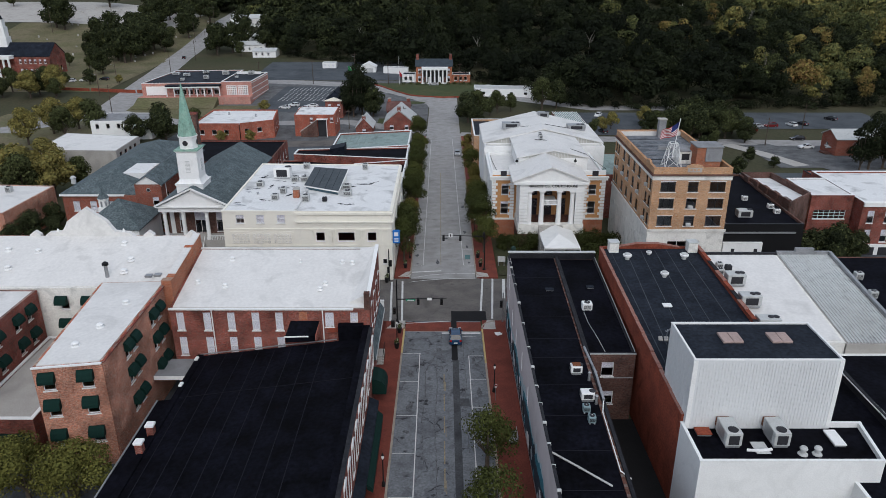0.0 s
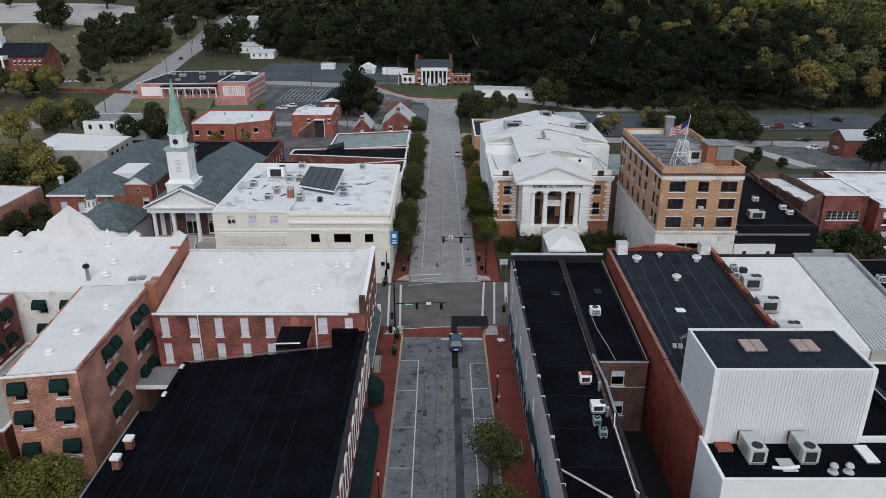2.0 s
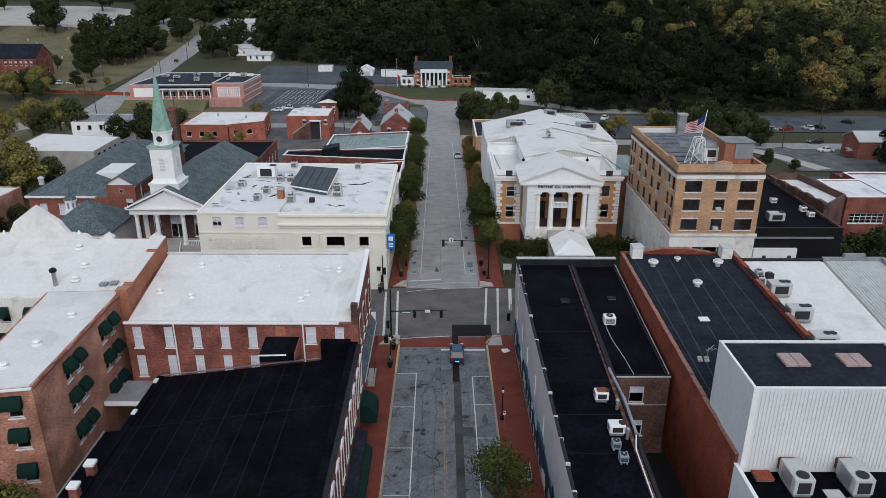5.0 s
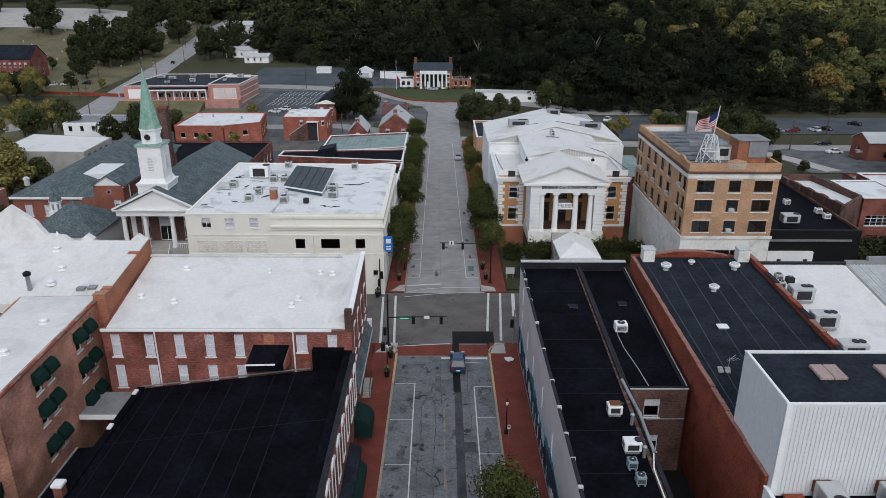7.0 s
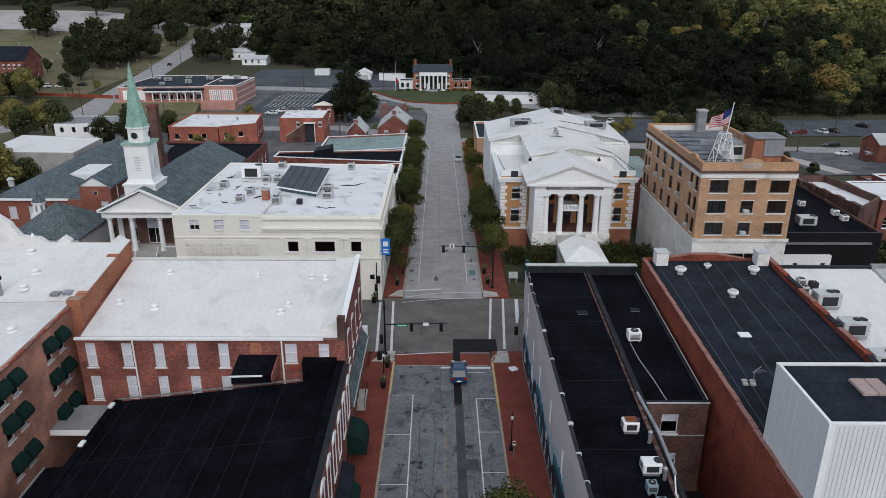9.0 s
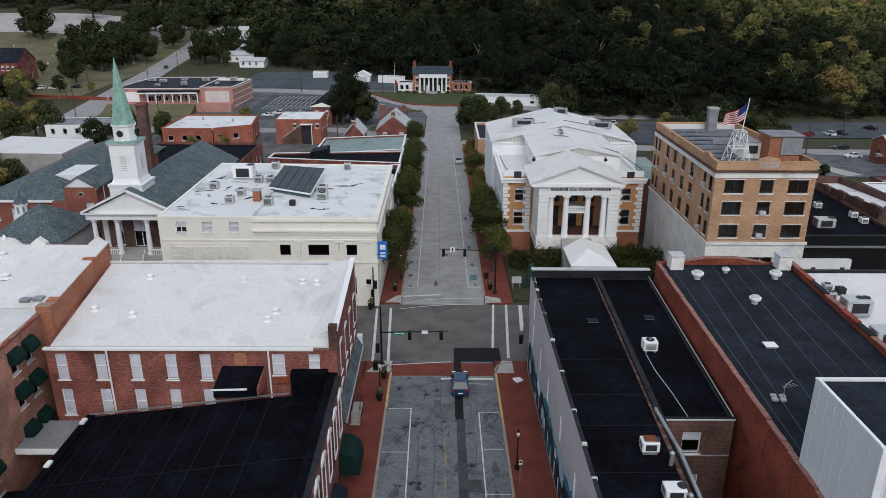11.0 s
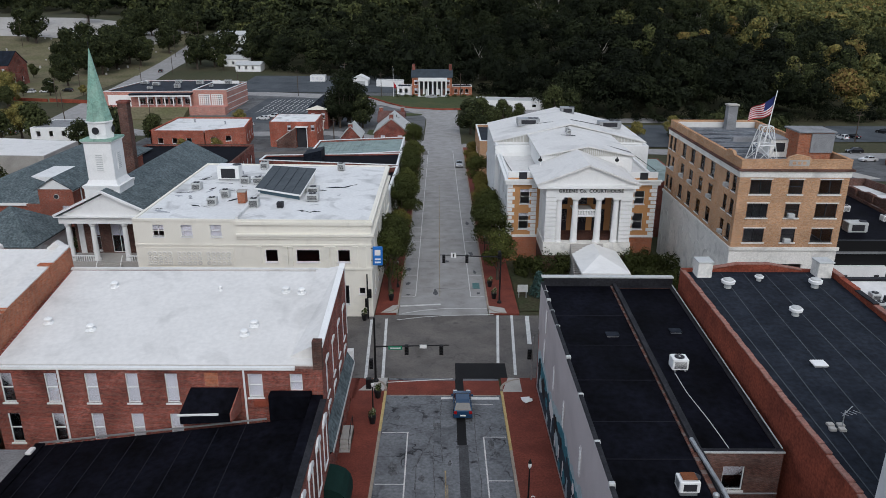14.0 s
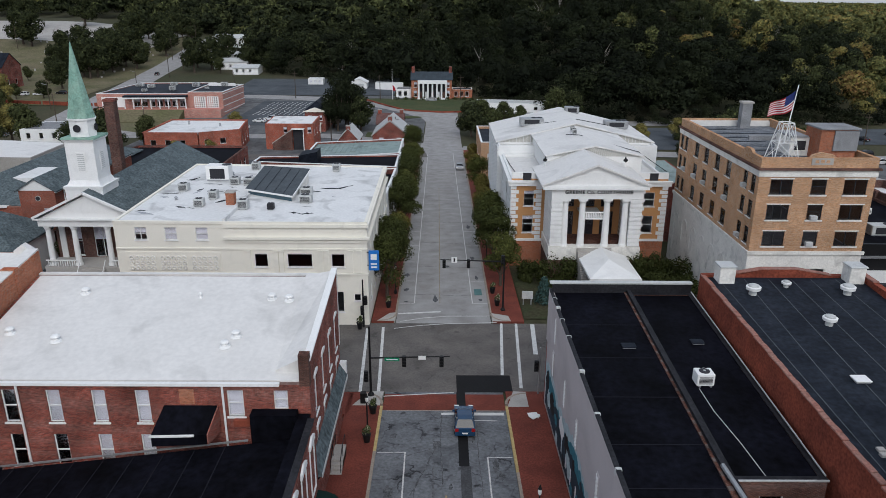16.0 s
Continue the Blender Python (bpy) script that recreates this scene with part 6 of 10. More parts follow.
for i, (b, a) in enumerate(zip(ys, ys[1:])):
    zt = 11.5 - 0.004 * (106 - b) + (0.0, 0.06, -0.05)[i % 3]
    part("parapet", Geo().box(9.985, 10.2, a, b, 6.5, zt), M_MURALWALL, mural)
    part("coping", Geo().box(9.97, 10.26, a + 0.004, b - 0.004, zt + 0.003, zt + 0.1), M_BITUMEN, mural)
    part("coping_end", Geo().cbox(9.95, 10.33, a - 0.14, a + 0.14, zt - 0.28, zt + 0.14, 0.03), M_HVAC, mural)
part("front_parapet", Geo().box(10.21, 22.7, 105.6, 106.02, 10.6, 12.3), M_BITUMEN, mural)
part("front_coping", Geo().box(9.95, 22.75, 105.5, 106.1, 12.303, 12.42), M_HVAC, mural, "pale metal coping strip")
part("divider", Geo().beam((17.0, 80.6, MZ(80.6) + 0.15), (17.0, 105.5, MZ(105.5) + 0.15), 0.32, 0.5), M_BITUMEN, mural)
rear = block("", "", "", [(17.05, 80.6), (22.75, 80.6), (22.75, 105.55), (17.05, 105.55)], -1.5, [10.0, 10.0, 11.4, 11.4], M_BRICK_DARK, M_BLACK_ROOF, 0.05, coping=M_BITUMEN, cope_h=0.05, holes={0: [(1.85, 7.0, 1.45, 1.9, "half"), (2.2, 3.2, 1.3, 1.8, "half")]}, into=mural)
part("eave", Geo().beam((17.0, 80.55, 10.03), (22.8, 80.55, 10.03), 0.1, 0.1), M_HVAC, mural)
for i in range(4):
    yy = 84 + 5.2 * i
    part("seam", Geo().beam((10.3, yy, MZ(yy) + 0.01), (16.8, yy, MZ(yy) + 0.01), 0.08, 0.02), M_SEAM, mural)
for i in range(6):
    yy = 54 + 5.2 * i
    part("seam", Geo().beam((10.3, yy, MZ(yy) + 0.01), (16.6, yy, MZ(yy) + 0.01), 0.08, 0.02), M_SEAM, mural)
# mural paint
m_navy, m_teal, m_ice, m_ink = mat("mural_navy", (0.035, 0.055, 0.075), 0.8, 0.3, 0.6, 5.0, 0.1), mat("mural_teal", (0.06, 0.22, 0.28), 0.8, 0.3, 0.8, 4.0, 0.1), mat("mural_ice", (0.45, 0.55, 0.58), 0.8, 0.2, 0.9, 5.0, 0.1), mat("mural_ink", (0.02, 0.018, 0.02), 0.8, 0.2)
art = thing("wall_mural", 9.97, 85, 0.3, "dark teal and white painted mural along the grey wall", "mural")
rng = random.Random(5)


def ragged(y0, y1, zl, zh, jit, x, material, name, dn=0.8):
    pts, y = [], y0
    up = []
    while y < y1:
        up.append((y, zh(y) + rng.uniform(-jit, jit)))
        y += dn * rng.uniform(0.6, 1.4)
    lowp = [(y1, zl(y1)), ] + [(y, zl(y)) for y, _ in reversed(up)]
    poly = [(y1, zh(y1))] + list(reversed(up))
    n = len(up)
    vs = [(x, y, zl(y)) for y, _ in up] + [(x, y, z) for y, z in up]
    vs += [(x + 0.008, a, b) for _, a, b in vs]
    fs = [(i + 1, i, n + i, n + i + 1) for i in range(n - 1)] + [(n + i + 1, n + i, 3 * n + i, 3 * n + i + 1) for i in range(n - 1)]
    part(name, Geo().add(vs, fs), material, art)


ragged(50, 105.5, lambda y: land(y) + 2.4, lambda y: 4.6 + (105 - y) * 0.045 + 0.5 * math.sin(y * 0.5), 0.35, 9.972, m_ice, "spray", 0.5)
ragged(50, 105.3, lambda y: land(y) + 1.6, lambda y: 3.9 + (105 - y) * 0.045 + 0.5 * math.sin(y * 0.5 + 0.5), 0.3, 9.962, m_teal, "wave", 0.6)
ragged(50, 105.0, lambda y: land(y) + 0.5, lambda y: 3.2 + (105 - y) * 0.045 + 0.4 * math.sin(y * 0.35), 0.2, 9.952, m_navy, "dark_band", 0.8)
for i in range(9):
    y0 = 96 - i * 2.1
    part("letter_bar", Geo().box(9.938, 9.946, y0 - 0.75, y0 - 0.35, 1.6, 3.0), M_WHITE if i % 4 else m_ice, art)
for i in range(11):
    y0 = 98 - i * 3.6
    part("painted_panel", Geo().box(9.938, 9.946, y0 - 0.5, y0 + 0.4, 0.7 + (105 - y0) * 0.03, 1.5 + (105 - y0) * 0.035), (m_ice, m_ink, m_teal)[i % 3], art)
for i in range(26):
    y0, z0, r0 = 104.2 - i * 1.75 + rng.uniform(-0.5, 0.5), rng.uniform(1.4, 4.2) + i * 0.06, rng.uniform(0.45, 1.25)
    ring = [(y0 + r0 * rng.uniform(0.6, 1.2) * math.cos(6.2832 * q / 14), z0 + r0 * rng.uniform(0.6, 1.2) * 0.9 * math.sin(6.2832 * q / 14)) for q in range(14)]
    xo = 9.934 - 0.0015 * i
    g = Geo().add([(xo, a, b) for a, b in ring] + [(xo + 0.006, a, b) for a, b in ring], [tuple(range(13, -1, -1))] + [(q, (q + 1) % 14, 14 + (q + 1) % 14, 14 + q) for q in range(14)])
    part("painted_swirl", g, (m_ink, m_ice, m_ink, m_teal, m_navy, M_WHITE)[i % 6], art)
for yy, z0 in ((101.4, 8.4), (101.6, 5.2), (95.6, 5.7), (90.3, 5.5), (83.2, 6.2), (76.5, 5.8)):
    v = thing("wall_vent", 9.97, yy, z0, "narrow white lattice vent on the grey wall", "vent", "wall vents")
    part("frame", Geo().box(9.93, 9.984, yy - 0.32, yy + 0.32, z0, z0 + 2.3), M_MURALWALL, v)
    for k in range(7):
        for s in (-1, 1):
            part("slat", Geo().beam((9.915, yy - 0.27 * s, z0 + 0.1 + k * 0.3), (9.915, yy + 0.27 * s, z0 + 0.38 + k * 0.3), 0.05, 0.05), M_WHITE, v)
# roof plant
RR = lambda y: plane_z(y, 80.6, 9.97, 105.6, 11.37)
part("flashing", Geo().beam((22.62, 80.7, RR(80.7) + 0.3), (22.62, 105.4, RR(105.4) + 0.3), 0.06, 0.08), M_HVAC, mural, "pale metal flashing strip")
condenser(18.87, 90.9, RR(90.9), 1.25, 1.05, 1.0, label="white rooftop condenser on the black roof", body=M_WHITE)
hatch(14.8, 96.1, MZ(96.1), 1.0, 0.7, 0.16, material=M_SLATE_ROOF, label="low dark hatch on the roof")
hatch(20.4, 96.8, RR(96.8), 0.9, 0.7, 0.12, material=M_SLATE_ROOF, label="low dark hatch on the roof")
package_unit(15.2, 77.0, MZ(77), 1.25, 1.0, 0.75, 1, "white rooftop unit with a rusty top", M_WHITE, lid=M_RUST)
package_unit(15.6, 72.3, MZ(72), 1.4, 1.1, 0.75, 1, "white rooftop unit beside the parapet", M_WHITE)
teal_body = mat("grey_teal_enamel", (0.22, 0.3, 0.32), 0.5, 0.15)
condenser(15.15, 70.3, MZ(70.3), 0.75, 0.75, 0.8, body=teal_body, label="grey-teal condenser on the black roof")
condenser(15.4, 68.6, MZ(68.6), 0.75, 0.75, 0.8, body=teal_body, label="grey-teal condenser on the black roof")
part("side_parapet", Geo().beam((17.2, 45, MZ(45) + 0.1), (17.2, 80.5, MZ(80.5) + 0.1), 0.35, 0.4), M_BITUMEN, mural)
pipe_run([(16.9, 81.6, 10.35), (17.3, 76.6, 10.05), (17.2, 71.6, 9.8)], 0.15, M_STEEL, "fat grey pipe along the roof edge")
pipe_run([(17.15, 71.5, 9.75), (16.8, 70.0, 9.4), (16.75, 61.5, 8.9), (17.5, 60.5, 8.85)], 0.06, M_WHITE, "thin white conduit on the black roof")
pipe_run([(10.8, 64.0, 9.05), (13.0, 62.0, 8.95), (15.6, 59.6, 8.8)], 0.1, M_HVAC, "pale pipe lying across the black roof")
pipe_run([(18.4, 90.2, RR(90.2) + 0.02), (18.5, 87.5, RR(87.5) + 0.02), (19.0, 84.0, RR(84) + 0.02), (19.3, 80.8, RR(80.8) + 0.02)], 0.03, M_HVAC, "thin pale cable trailing over the black roof")
for yy in (71.5, 75.6):
    fl = thing("vent_pipe", 16.4, yy, MZ(yy), "short galvanised vent pipe", "vent pipe", "vent pipes")
    part("pipe", Geo().lathe(16.4, yy, [(0.16, MZ(yy)), (0.13, MZ(yy) + 0.9)], 10), M_STEEL, fl)
    part("cap", Geo().lathe(16.4, yy, [(0.2, MZ(yy) + 0.9), (0.2, MZ(yy) + 1.02), (0.05, MZ(yy) + 1.15)], 10), M_STEEL, fl)
pipe_run([(19.2, 80.4, 6.9), (22.6, 80.3, 7.0)], 0.05, M_STEEL, "thin pipe across the alley wall")
# alley floor in black asphalt, its deep shade put into the colour
drape("ground", None, 17.05, 23.2, 45, 80.55, 0.05, M_PATCH, "asphalt alley blackened for the shade between the shops", "alley", 1, 6)

# ---- brick shop ----
RZ = lambda y: plane_z(y, 75, 12.0, 103, 13.25)
bshop = block("brick_shop", "dark-roofed shop with worn red brick parapets", "building",
              [(23.2, 65.5), (37.3, 65.5), (37.3, 105.0), (23.2, 105.0)], -1.5, [11.4, 11.4, 13.2, 13.2], M_BRICK_WASH, M_SLATE_ROOF, 0.0, roof_zs=[RZ(65.5), RZ(65.5), RZ(105), RZ(105)], roof_label="blue-black membrane roof")
ys2 = [105.2, 102.3, 99.6, 96.6, 93.4, 90.9, 88.5, 85.9, 83.6, 80.7, 76.8, 73.4, 69.6, 65.6]
M_TILE = mat("weathered_clay_coping", (0.3, 0.13, 0.1), 0.85, 0.3, 1.5, 6.0, 0.3, tint=(0.27, 0.16, 0.13), stain=0.6, stain_scale=1.2)
for i, (b, a) in enumerate(zip(ys2, ys2[1:])):
    zt = 12.36 + 0.033 * (b - 74)
    part("parapet", Geo().box(23.17, 23.5, a, b, RZ(a) - 2.2, zt), M_BRICK_WASH, bshop)
    for k in range(4):
        y0, y1 = a + (b - a) * k / 4, a + (b - a) * (k + 1) / 4
        part("coping_tile", Geo().cbox(23.13, 23.54, y0 + 0.015, y1 - 0.015, zt + 0.003, zt + 0.09 + 0.03 * (k % 2), 0.025), M_TILE, bshop)
    if a > 72:
        zr = RZ(b) + 0.45
        part("parapet", Geo().box(36.95, 37.4, a, b, RZ(a) - 1.5, zr), M_BRICK_WASH, bshop)
        part("coping", Geo().box(36.91, 37.44, a + 0.01, b - 0.01, zr + 0.003, zr + 0.1), (M_TILE, M_BRICK_WASH, M_BITUMEN)[i % 3], bshop)
poly_slab(bshop, [(23.2, 12.0), (37.3, 12.0), (37.3, 13.45), (34.0, 13.55), (31.5, 14.05), (28.4, 14.05), (26.6, 13.6), (23.2, 13.55)], 104.75, 105.2, M_BRICK_WASH, "front_parapet")
poly_slab(bshop, [(25.4, 13.5), (28.4, 14.054), (31.5, 14.054), (34.6, 13.5), (34.6, 13.6), (31.5, 14.15), (28.4, 14.15), (25.4, 13.6)], 104.7, 105.25, M_TILE, "front_coping")
for xx in (24.85, 36.1):
    part("corner_box", Geo().cbox(xx - 0.68, xx + 0.68, 103.3, 104.7, 12.9, 14.75, 0.05), M_OLDWHITE, bshop, "white metal-clad corner box")
    part("box_lid", Geo().cbox(xx - 0.76, xx + 0.76, 103.2, 104.74, 14.754, 14.88, 0.05), M_HVAC, bshop)
for x0, x1 in ((24.5, 24.4), (26.75, 25.3), (28.9, 27.6), (30.9, 30.0), (32.6, 31.9), (34.8, 34.6)):
    part("seam", Geo().beam((x1, 72.5, RZ(72.5) + 0.01), (x0, 104.3, RZ(104.3) + 0.01), 0.07, 0.03), M_LOT, bshop)
turbine(26.25, 101.2, RZ(101.2), 0.75)
turbine(29.7, 102.7, RZ(102.7), 0.5)
turbine(34.24, 101.3, RZ(101.3), 0.75)
turbine(29.95, 95.75, RZ(95.75), 0.68)
hatch(28.1, 87.8, RZ(87.8), 0.95, 0.8, 0.2, material=M_WHITE)
ant = thing("roof_antenna", 25.85, 80.1, RZ(80.1), "small aerial on ballast blocks", "antenna")
for dx, dy in ((-0.45, -0.2), (0.15, -0.25), (-0.35, 0.3), (0.3, 0.25)):
    part("ballast", Geo().cbox(25.6 + dx - 0.22, 25.6 + dx + 0.22, 80.1 + dy - 0.18, 80.1 + dy + 0.18, RZ(80.1) - 0.05, RZ(80.1) + 0.16, 0.03), M_CONCRETE, ant)
part("mast", Geo().rod((25.85, 80.1, RZ(80.1) + 0.1), (25.85, 80.1, RZ(80.1) + 1.3), 0.035), M_STEEL, ant)
part("boom", Geo().rod((25.55, 79.8, RZ(80.1) + 1.1), (26.5, 80.5, RZ(80.1) + 1.35), 0.03), M_STEEL, ant)
for k in range(4):
    part("element", Geo().rod((25.6 + 0.24 * k, 80.1, RZ(80.1) + 1.13 + 0.06 * k), (25.9 + 0.24 * k, 79.75, RZ(80.1) + 1.13 + 0.06 * k), 0.02, n=6), M_STEEL, ant)
for x, y, z, w in ((38.9, 94.6, 12.6, 2.4), (38.95, 89.5, 12.0, 2.5), (39.3, 84.6, 11.3, 2.6)):
    package_unit(x, y, z - 0.2, w, 1.6, 1.35, 2, "grey rooftop air handler with twin fans by the parapet", M_HVAC)
for x, y, z in ((38.4, 99.0, 12.9), (39.4, 98.3, 12.8), (37.9, 97.2, 12.8)):
    condenser(x, y, z - 0.1, 0.8, 0.8, 0.85, body=M_DARKMETAL if x > 39 else None)

# ---- steel box and annex ----
box = block("steel_penthouse", "white ribbed steel penthouse with a dark roof", "building", [(23.4, 65.0), (37.1, 65.0), (37.1, 72.3), (23.4, 72.3)], 8.0, 18.5, M_METAL_SIDING, M_SLATE_ROOF, 0.08, cope_w=0.2, coping=M_WHITE, cope_h=0.1, th=0.2)
for k in range(46):
    part("rib", Geo().box(23.75 + k * 0.288, 23.83 + k * 0.288, 64.955, 65.004, 11.3, 18.35), M_METAL_SIDING, box)
for k in range(8):
    part("rib", Geo().box(23.37, 23.404, 65.3 + k * 0.9, 65.34 + k * 0.9, 11.3, 18.35), M_METAL_SIDING, box)
for x0 in (23.35, 36.72):
    part("corner_trim", Geo().box(x0, x0 + 0.42, 64.94, 65.003, 11.2, 18.45), M_WHITE, box)
for xx in (28.2, 32.9):
    e = thing("roof_skylight", xx, 69.2, 18.4, "rusty-tinted twin-panel skylight on the penthouse roof", "skylight", "skylights")
    rst = mat("weathered_pink_panel", (0.4, 0.3, 0.27), 0.6, 0.2)
    for s in (-1, 1):
        part("panel", Geo().cbox(xx + s * 0.5 - 0.48, xx + s * 0.5 + 0.48, 68.3, 70.2, 18.36, 18.62, 0.04), rst, e)
annex = block("white_annex", "white painted annex with a black flat roof", "building", [(23.1, 59.6), (39.4, 59.6), (40.2, 65.4), (23.1, 65.4)], -1.5, 11.5, M_WHITE, M_BLACK_ROOF, 0.45, coping=M_WHITE, cope_w=0.3, cope_h=0.08, th=0.25)
package_unit(26.9, 63.3, 11.03, 1.5, 2.6, 1.35, 1, "rust-stained air handler on the annex roof", M_HVAC, True)
package_unit(31.3, 63.3, 11.03, 1.5, 2.6, 1.35, 1, "rust-stained air handler on the annex roof", M_HVAC, True)
for xx in (32.9, 34.2):
    roof_vent(xx, 61.2, 11.08, 0.36, 0.85, M_HVAC, "squat white roof vent on the annex")
hatch(36.8, 63.3, 11.05, 1.0, 2.2, 0.3, "tilted white panel on the roof", M_WHITE)
hatch(24.9, 64.3, 11.05, 1.3, 1.0, 0.3, "low red-brown hatch on the roof", M_BRICK_WASH)
hatch(29.4, 62.0, 11.05, 1.2, 1.6, 0.12, "flat pale sheet on the roof", M_HVAC)
pipe_run([(28.0, 61.6, 11.2), (28.9, 61.4, 11.25), (30.3, 61.7, 11.2)], 0.14, M_WHITE, "white duct elbow on the roof")
rearroof = block("rear_roof_shop", "low shop with a black roof and white parapet edge", "building", [(37.15, 55), (60, 55), (60, 81.9), (37.15, 81.9)], -1.5, 9.3, M_WHITE, M_BLACK_ROOF, 0.1)
part("parapet", Geo().beam((44.4, 55, 9.7), (44.4, 81.8, 10.1), 0.35, 1.0), M_BITUMEN, rearroof)
for k in range(8):
    part("coping", Geo().beam((44.4, 55.2 + k * 3.35, 10.3 + 0.0 * k), (44.4, 58.4 + k * 3.35, 10.3), 0.5, 0.12), M_WHITE, rearroof)

# ---- white-roofed and metal-roofed shops ----
ws = block("white_roof_shop", "shop with a white membrane roof beside the brick parapet", "building", [(37.45, 82.2), (47.7, 82.2), (47.7, 102.6), (37.45, 102.6)], -1.5, [10.6, 10.6, 13.3, 13.3], M_OLDWHITE, M_WHITE_ROOF, 0.0, roof_zs=[10.7, 10.7, 13.4, 13.4])
part("front_parapet", Geo().box(37.45, 47.7, 102.3, 102.8, 12, 13.62), M_BITUMEN, ws)
ms = block("metal_roof_shop", "shop with a ribbed grey metal roof", "building", [(47.75, 82.0), (55.3, 82.0), (55.3, 102.7), (47.75, 102.7)], -1.5, [10.5, 10.5, 13.3, 13.3], M_CONCRETE, M_HVAC, 0.0, roof_zs=[10.6, 10.6, 13.4, 13.4])
for k in range(19):
    xx = 47.95 + k * 0.4
    part("rib", Geo().beam((xx, 82.0, 10.64), (xx, 102.4, 13.4), 0.07, 0.08), M_HVAC, ms)
part("front_parapet", Geo().box(47.75, 55.3, 102.4, 102.85, 12, 13.8), M_GREY_ROOF, ms)
part("parapet_crest", Geo().box(50.3, 52.9, 102.38, 102.87, 13.803, 14.3), M_GREY_ROOF, ms)
part("side_coping", Geo().beam((55.2, 82, 10.9), (55.2, 102.5, 13.7), 0.4, 0.35), M_STEEL, ms)
part("rear_frame", Geo().box(47.7, 55.4, 81.9, 81.99, 9.2, 10.55), M_CONCRETE, ms)
block("dark_roof_shop", "shop with a black flat roof", "building", [(55.45, 82), (78, 82), (78, 102.5), (55.45, 102.5)], -1.5, [10.3, 10.3, 13.0, 13.0], M_BRICK_DARK, M_BLACK_ROOF, 0.05)
condenser(55.9, 92.0, 11.7, 1.0, 0.9, 1.0)
condenser(56.3, 96.5, 12.3, 1.0, 0.9, 1.0)
# ---- church ----
# only the front wall has the dark brick, painting the portico's shade on it
church = block("church", "orange brick church with a white portico, tower and green spire", "church",
               [(-53.4, 141.0), (-40.5, 141.0), (-40.5, 173.0), (-53.4, 173.0)], -3.0, 8.3, [M_BRICK_DARK, M_BRICK_RED, M_BRICK_RED, M_BRICK_RED], M_SHINGLE, 0.1,
               {0: [(2.2, 2.2, 1.3, 4.2, "sash"), (5.2, 1.95, 2.4, 4.6, "double", False), (9.4, 2.2, 1.3, 4.2, "sash")], 3: row(3, 5, 6, 2.5, 1.4, 4.0, "sash")})
gable_roof(church, -53.7, -40.2, 137.4, 173.2, 8.55, 12.1, M_SHINGLE, "y", 0.35, 0.2)
gable_end(church, (-53.4, 137.5), (-40.5, 137.5), 8.62, 11.75, M_WHITE, 3.4, "pediment")
part("entablature", Geo().box(-53.6, -40.3, 137.3, 140.98, 7.5, 8.45), M_WHITE, church)
part("cornice", Geo().box(-54.0, -39.9, 136.9, 140.97, 8.454, 8.62), M_WHITE, church)
for s in (-1, 1):
    xe = -54.1 if s < 0 else -39.8
    part("raking_cornice", Geo().beam((xe, 137.1, 8.7), (-46.95, 137.1, 12.15), 0.35, 0.3), M_WHITE, church)
part("porch_floor", Geo().box(-53.6, -40.3, 137.2, 140.99, -2.5, 1.85), M_CONCRETE, church)
for xx in (-52.7, -49.2, -44.7, -41.2):
    part("column", Geo().lathe(xx, 137.9, [(0.5, 1.854), (0.5, 2.1), (0.4, 2.2), (0.33, 6.9), (0.45, 7.1), (0.5, 7.3), (0.5, 7.498)], 16), M_WHITE, church)
for xx in (-52.5, -41.4):
    part("pilaster", Geo().box(xx - 0.4, xx + 0.4, 140.85, 141.004, 1.854, 7.498), M_WHITE, church)
for x0, x1 in ((-53.4, -49.3), (-44.6, -40.5)):
    part("balustrade", Geo().box(x0, x1, 137.3, 137.45, 2.6, 2.75), M_WHITE, church)
    for k in range(12):
        xx = x0 + 0.3 + k * (x1 - x0 - 0.6) / 11
        part("baluster", Geo().box(xx - 0.04, xx + 0.04, 137.33, 137.42, 1.854, 2.598), M_WHITE, church)
for k in range(8):
    part("step", Geo().box(-48.6, -45.4, 137.2 - 0.32 * (8 - k), 137.195, -0.9 + k * 0.34 - 0.3, -0.9 + k * 0.34), M_CONCRETE, church)
for xx in (-48.7, -45.3):
    part("handrail", Geo().beam((xx, 134.7, 0.2), (xx, 137.2, 2.8), 0.08, 0.1), M_WHITE, church)
TX, TY = -47.7, 141.7


def square(z0, z1, w0, w1=None, name="tower_stage", m=None):
    w1 = w1 or w0
    vs = [(TX + sx * w / 2, TY + sy * w / 2, z) for z, w in ((z0, w0), (z1, w1)) for sx, sy in ((-1, -1), (1, -1), (1, 1), (-1, 1))]
    part(name, Geo().add(vs, [(3, 2, 1, 0), (4, 5, 6, 7), (0, 1, 5, 4), (1, 2, 6, 5), (2, 3, 7, 6), (3, 0, 4, 7)]), m or M_TOWER, church)


square(8.5, 12.1, 5.0)
square(12.104, 12.5, 5.2, 5.35, "tower_cornice")
square(12.504, 13.2, 4.5, 3.9)
square(13.204, 18.4, 3.8)
square(18.404, 18.7, 4.0, 4.35, "tower_cornice")
square(18.704, 18.95, 4.45, 4.35, "tower_cornice", M_VERDIGRIS)
oct_ = lambda prof, n=8: Geo().lathe(TX, TY, prof, n)
part("drum", oct_([(1.7, 18.954), (1.7, 21.1), (1.9, 21.15), (1.9, 21.35)]), M_TOWER, church)
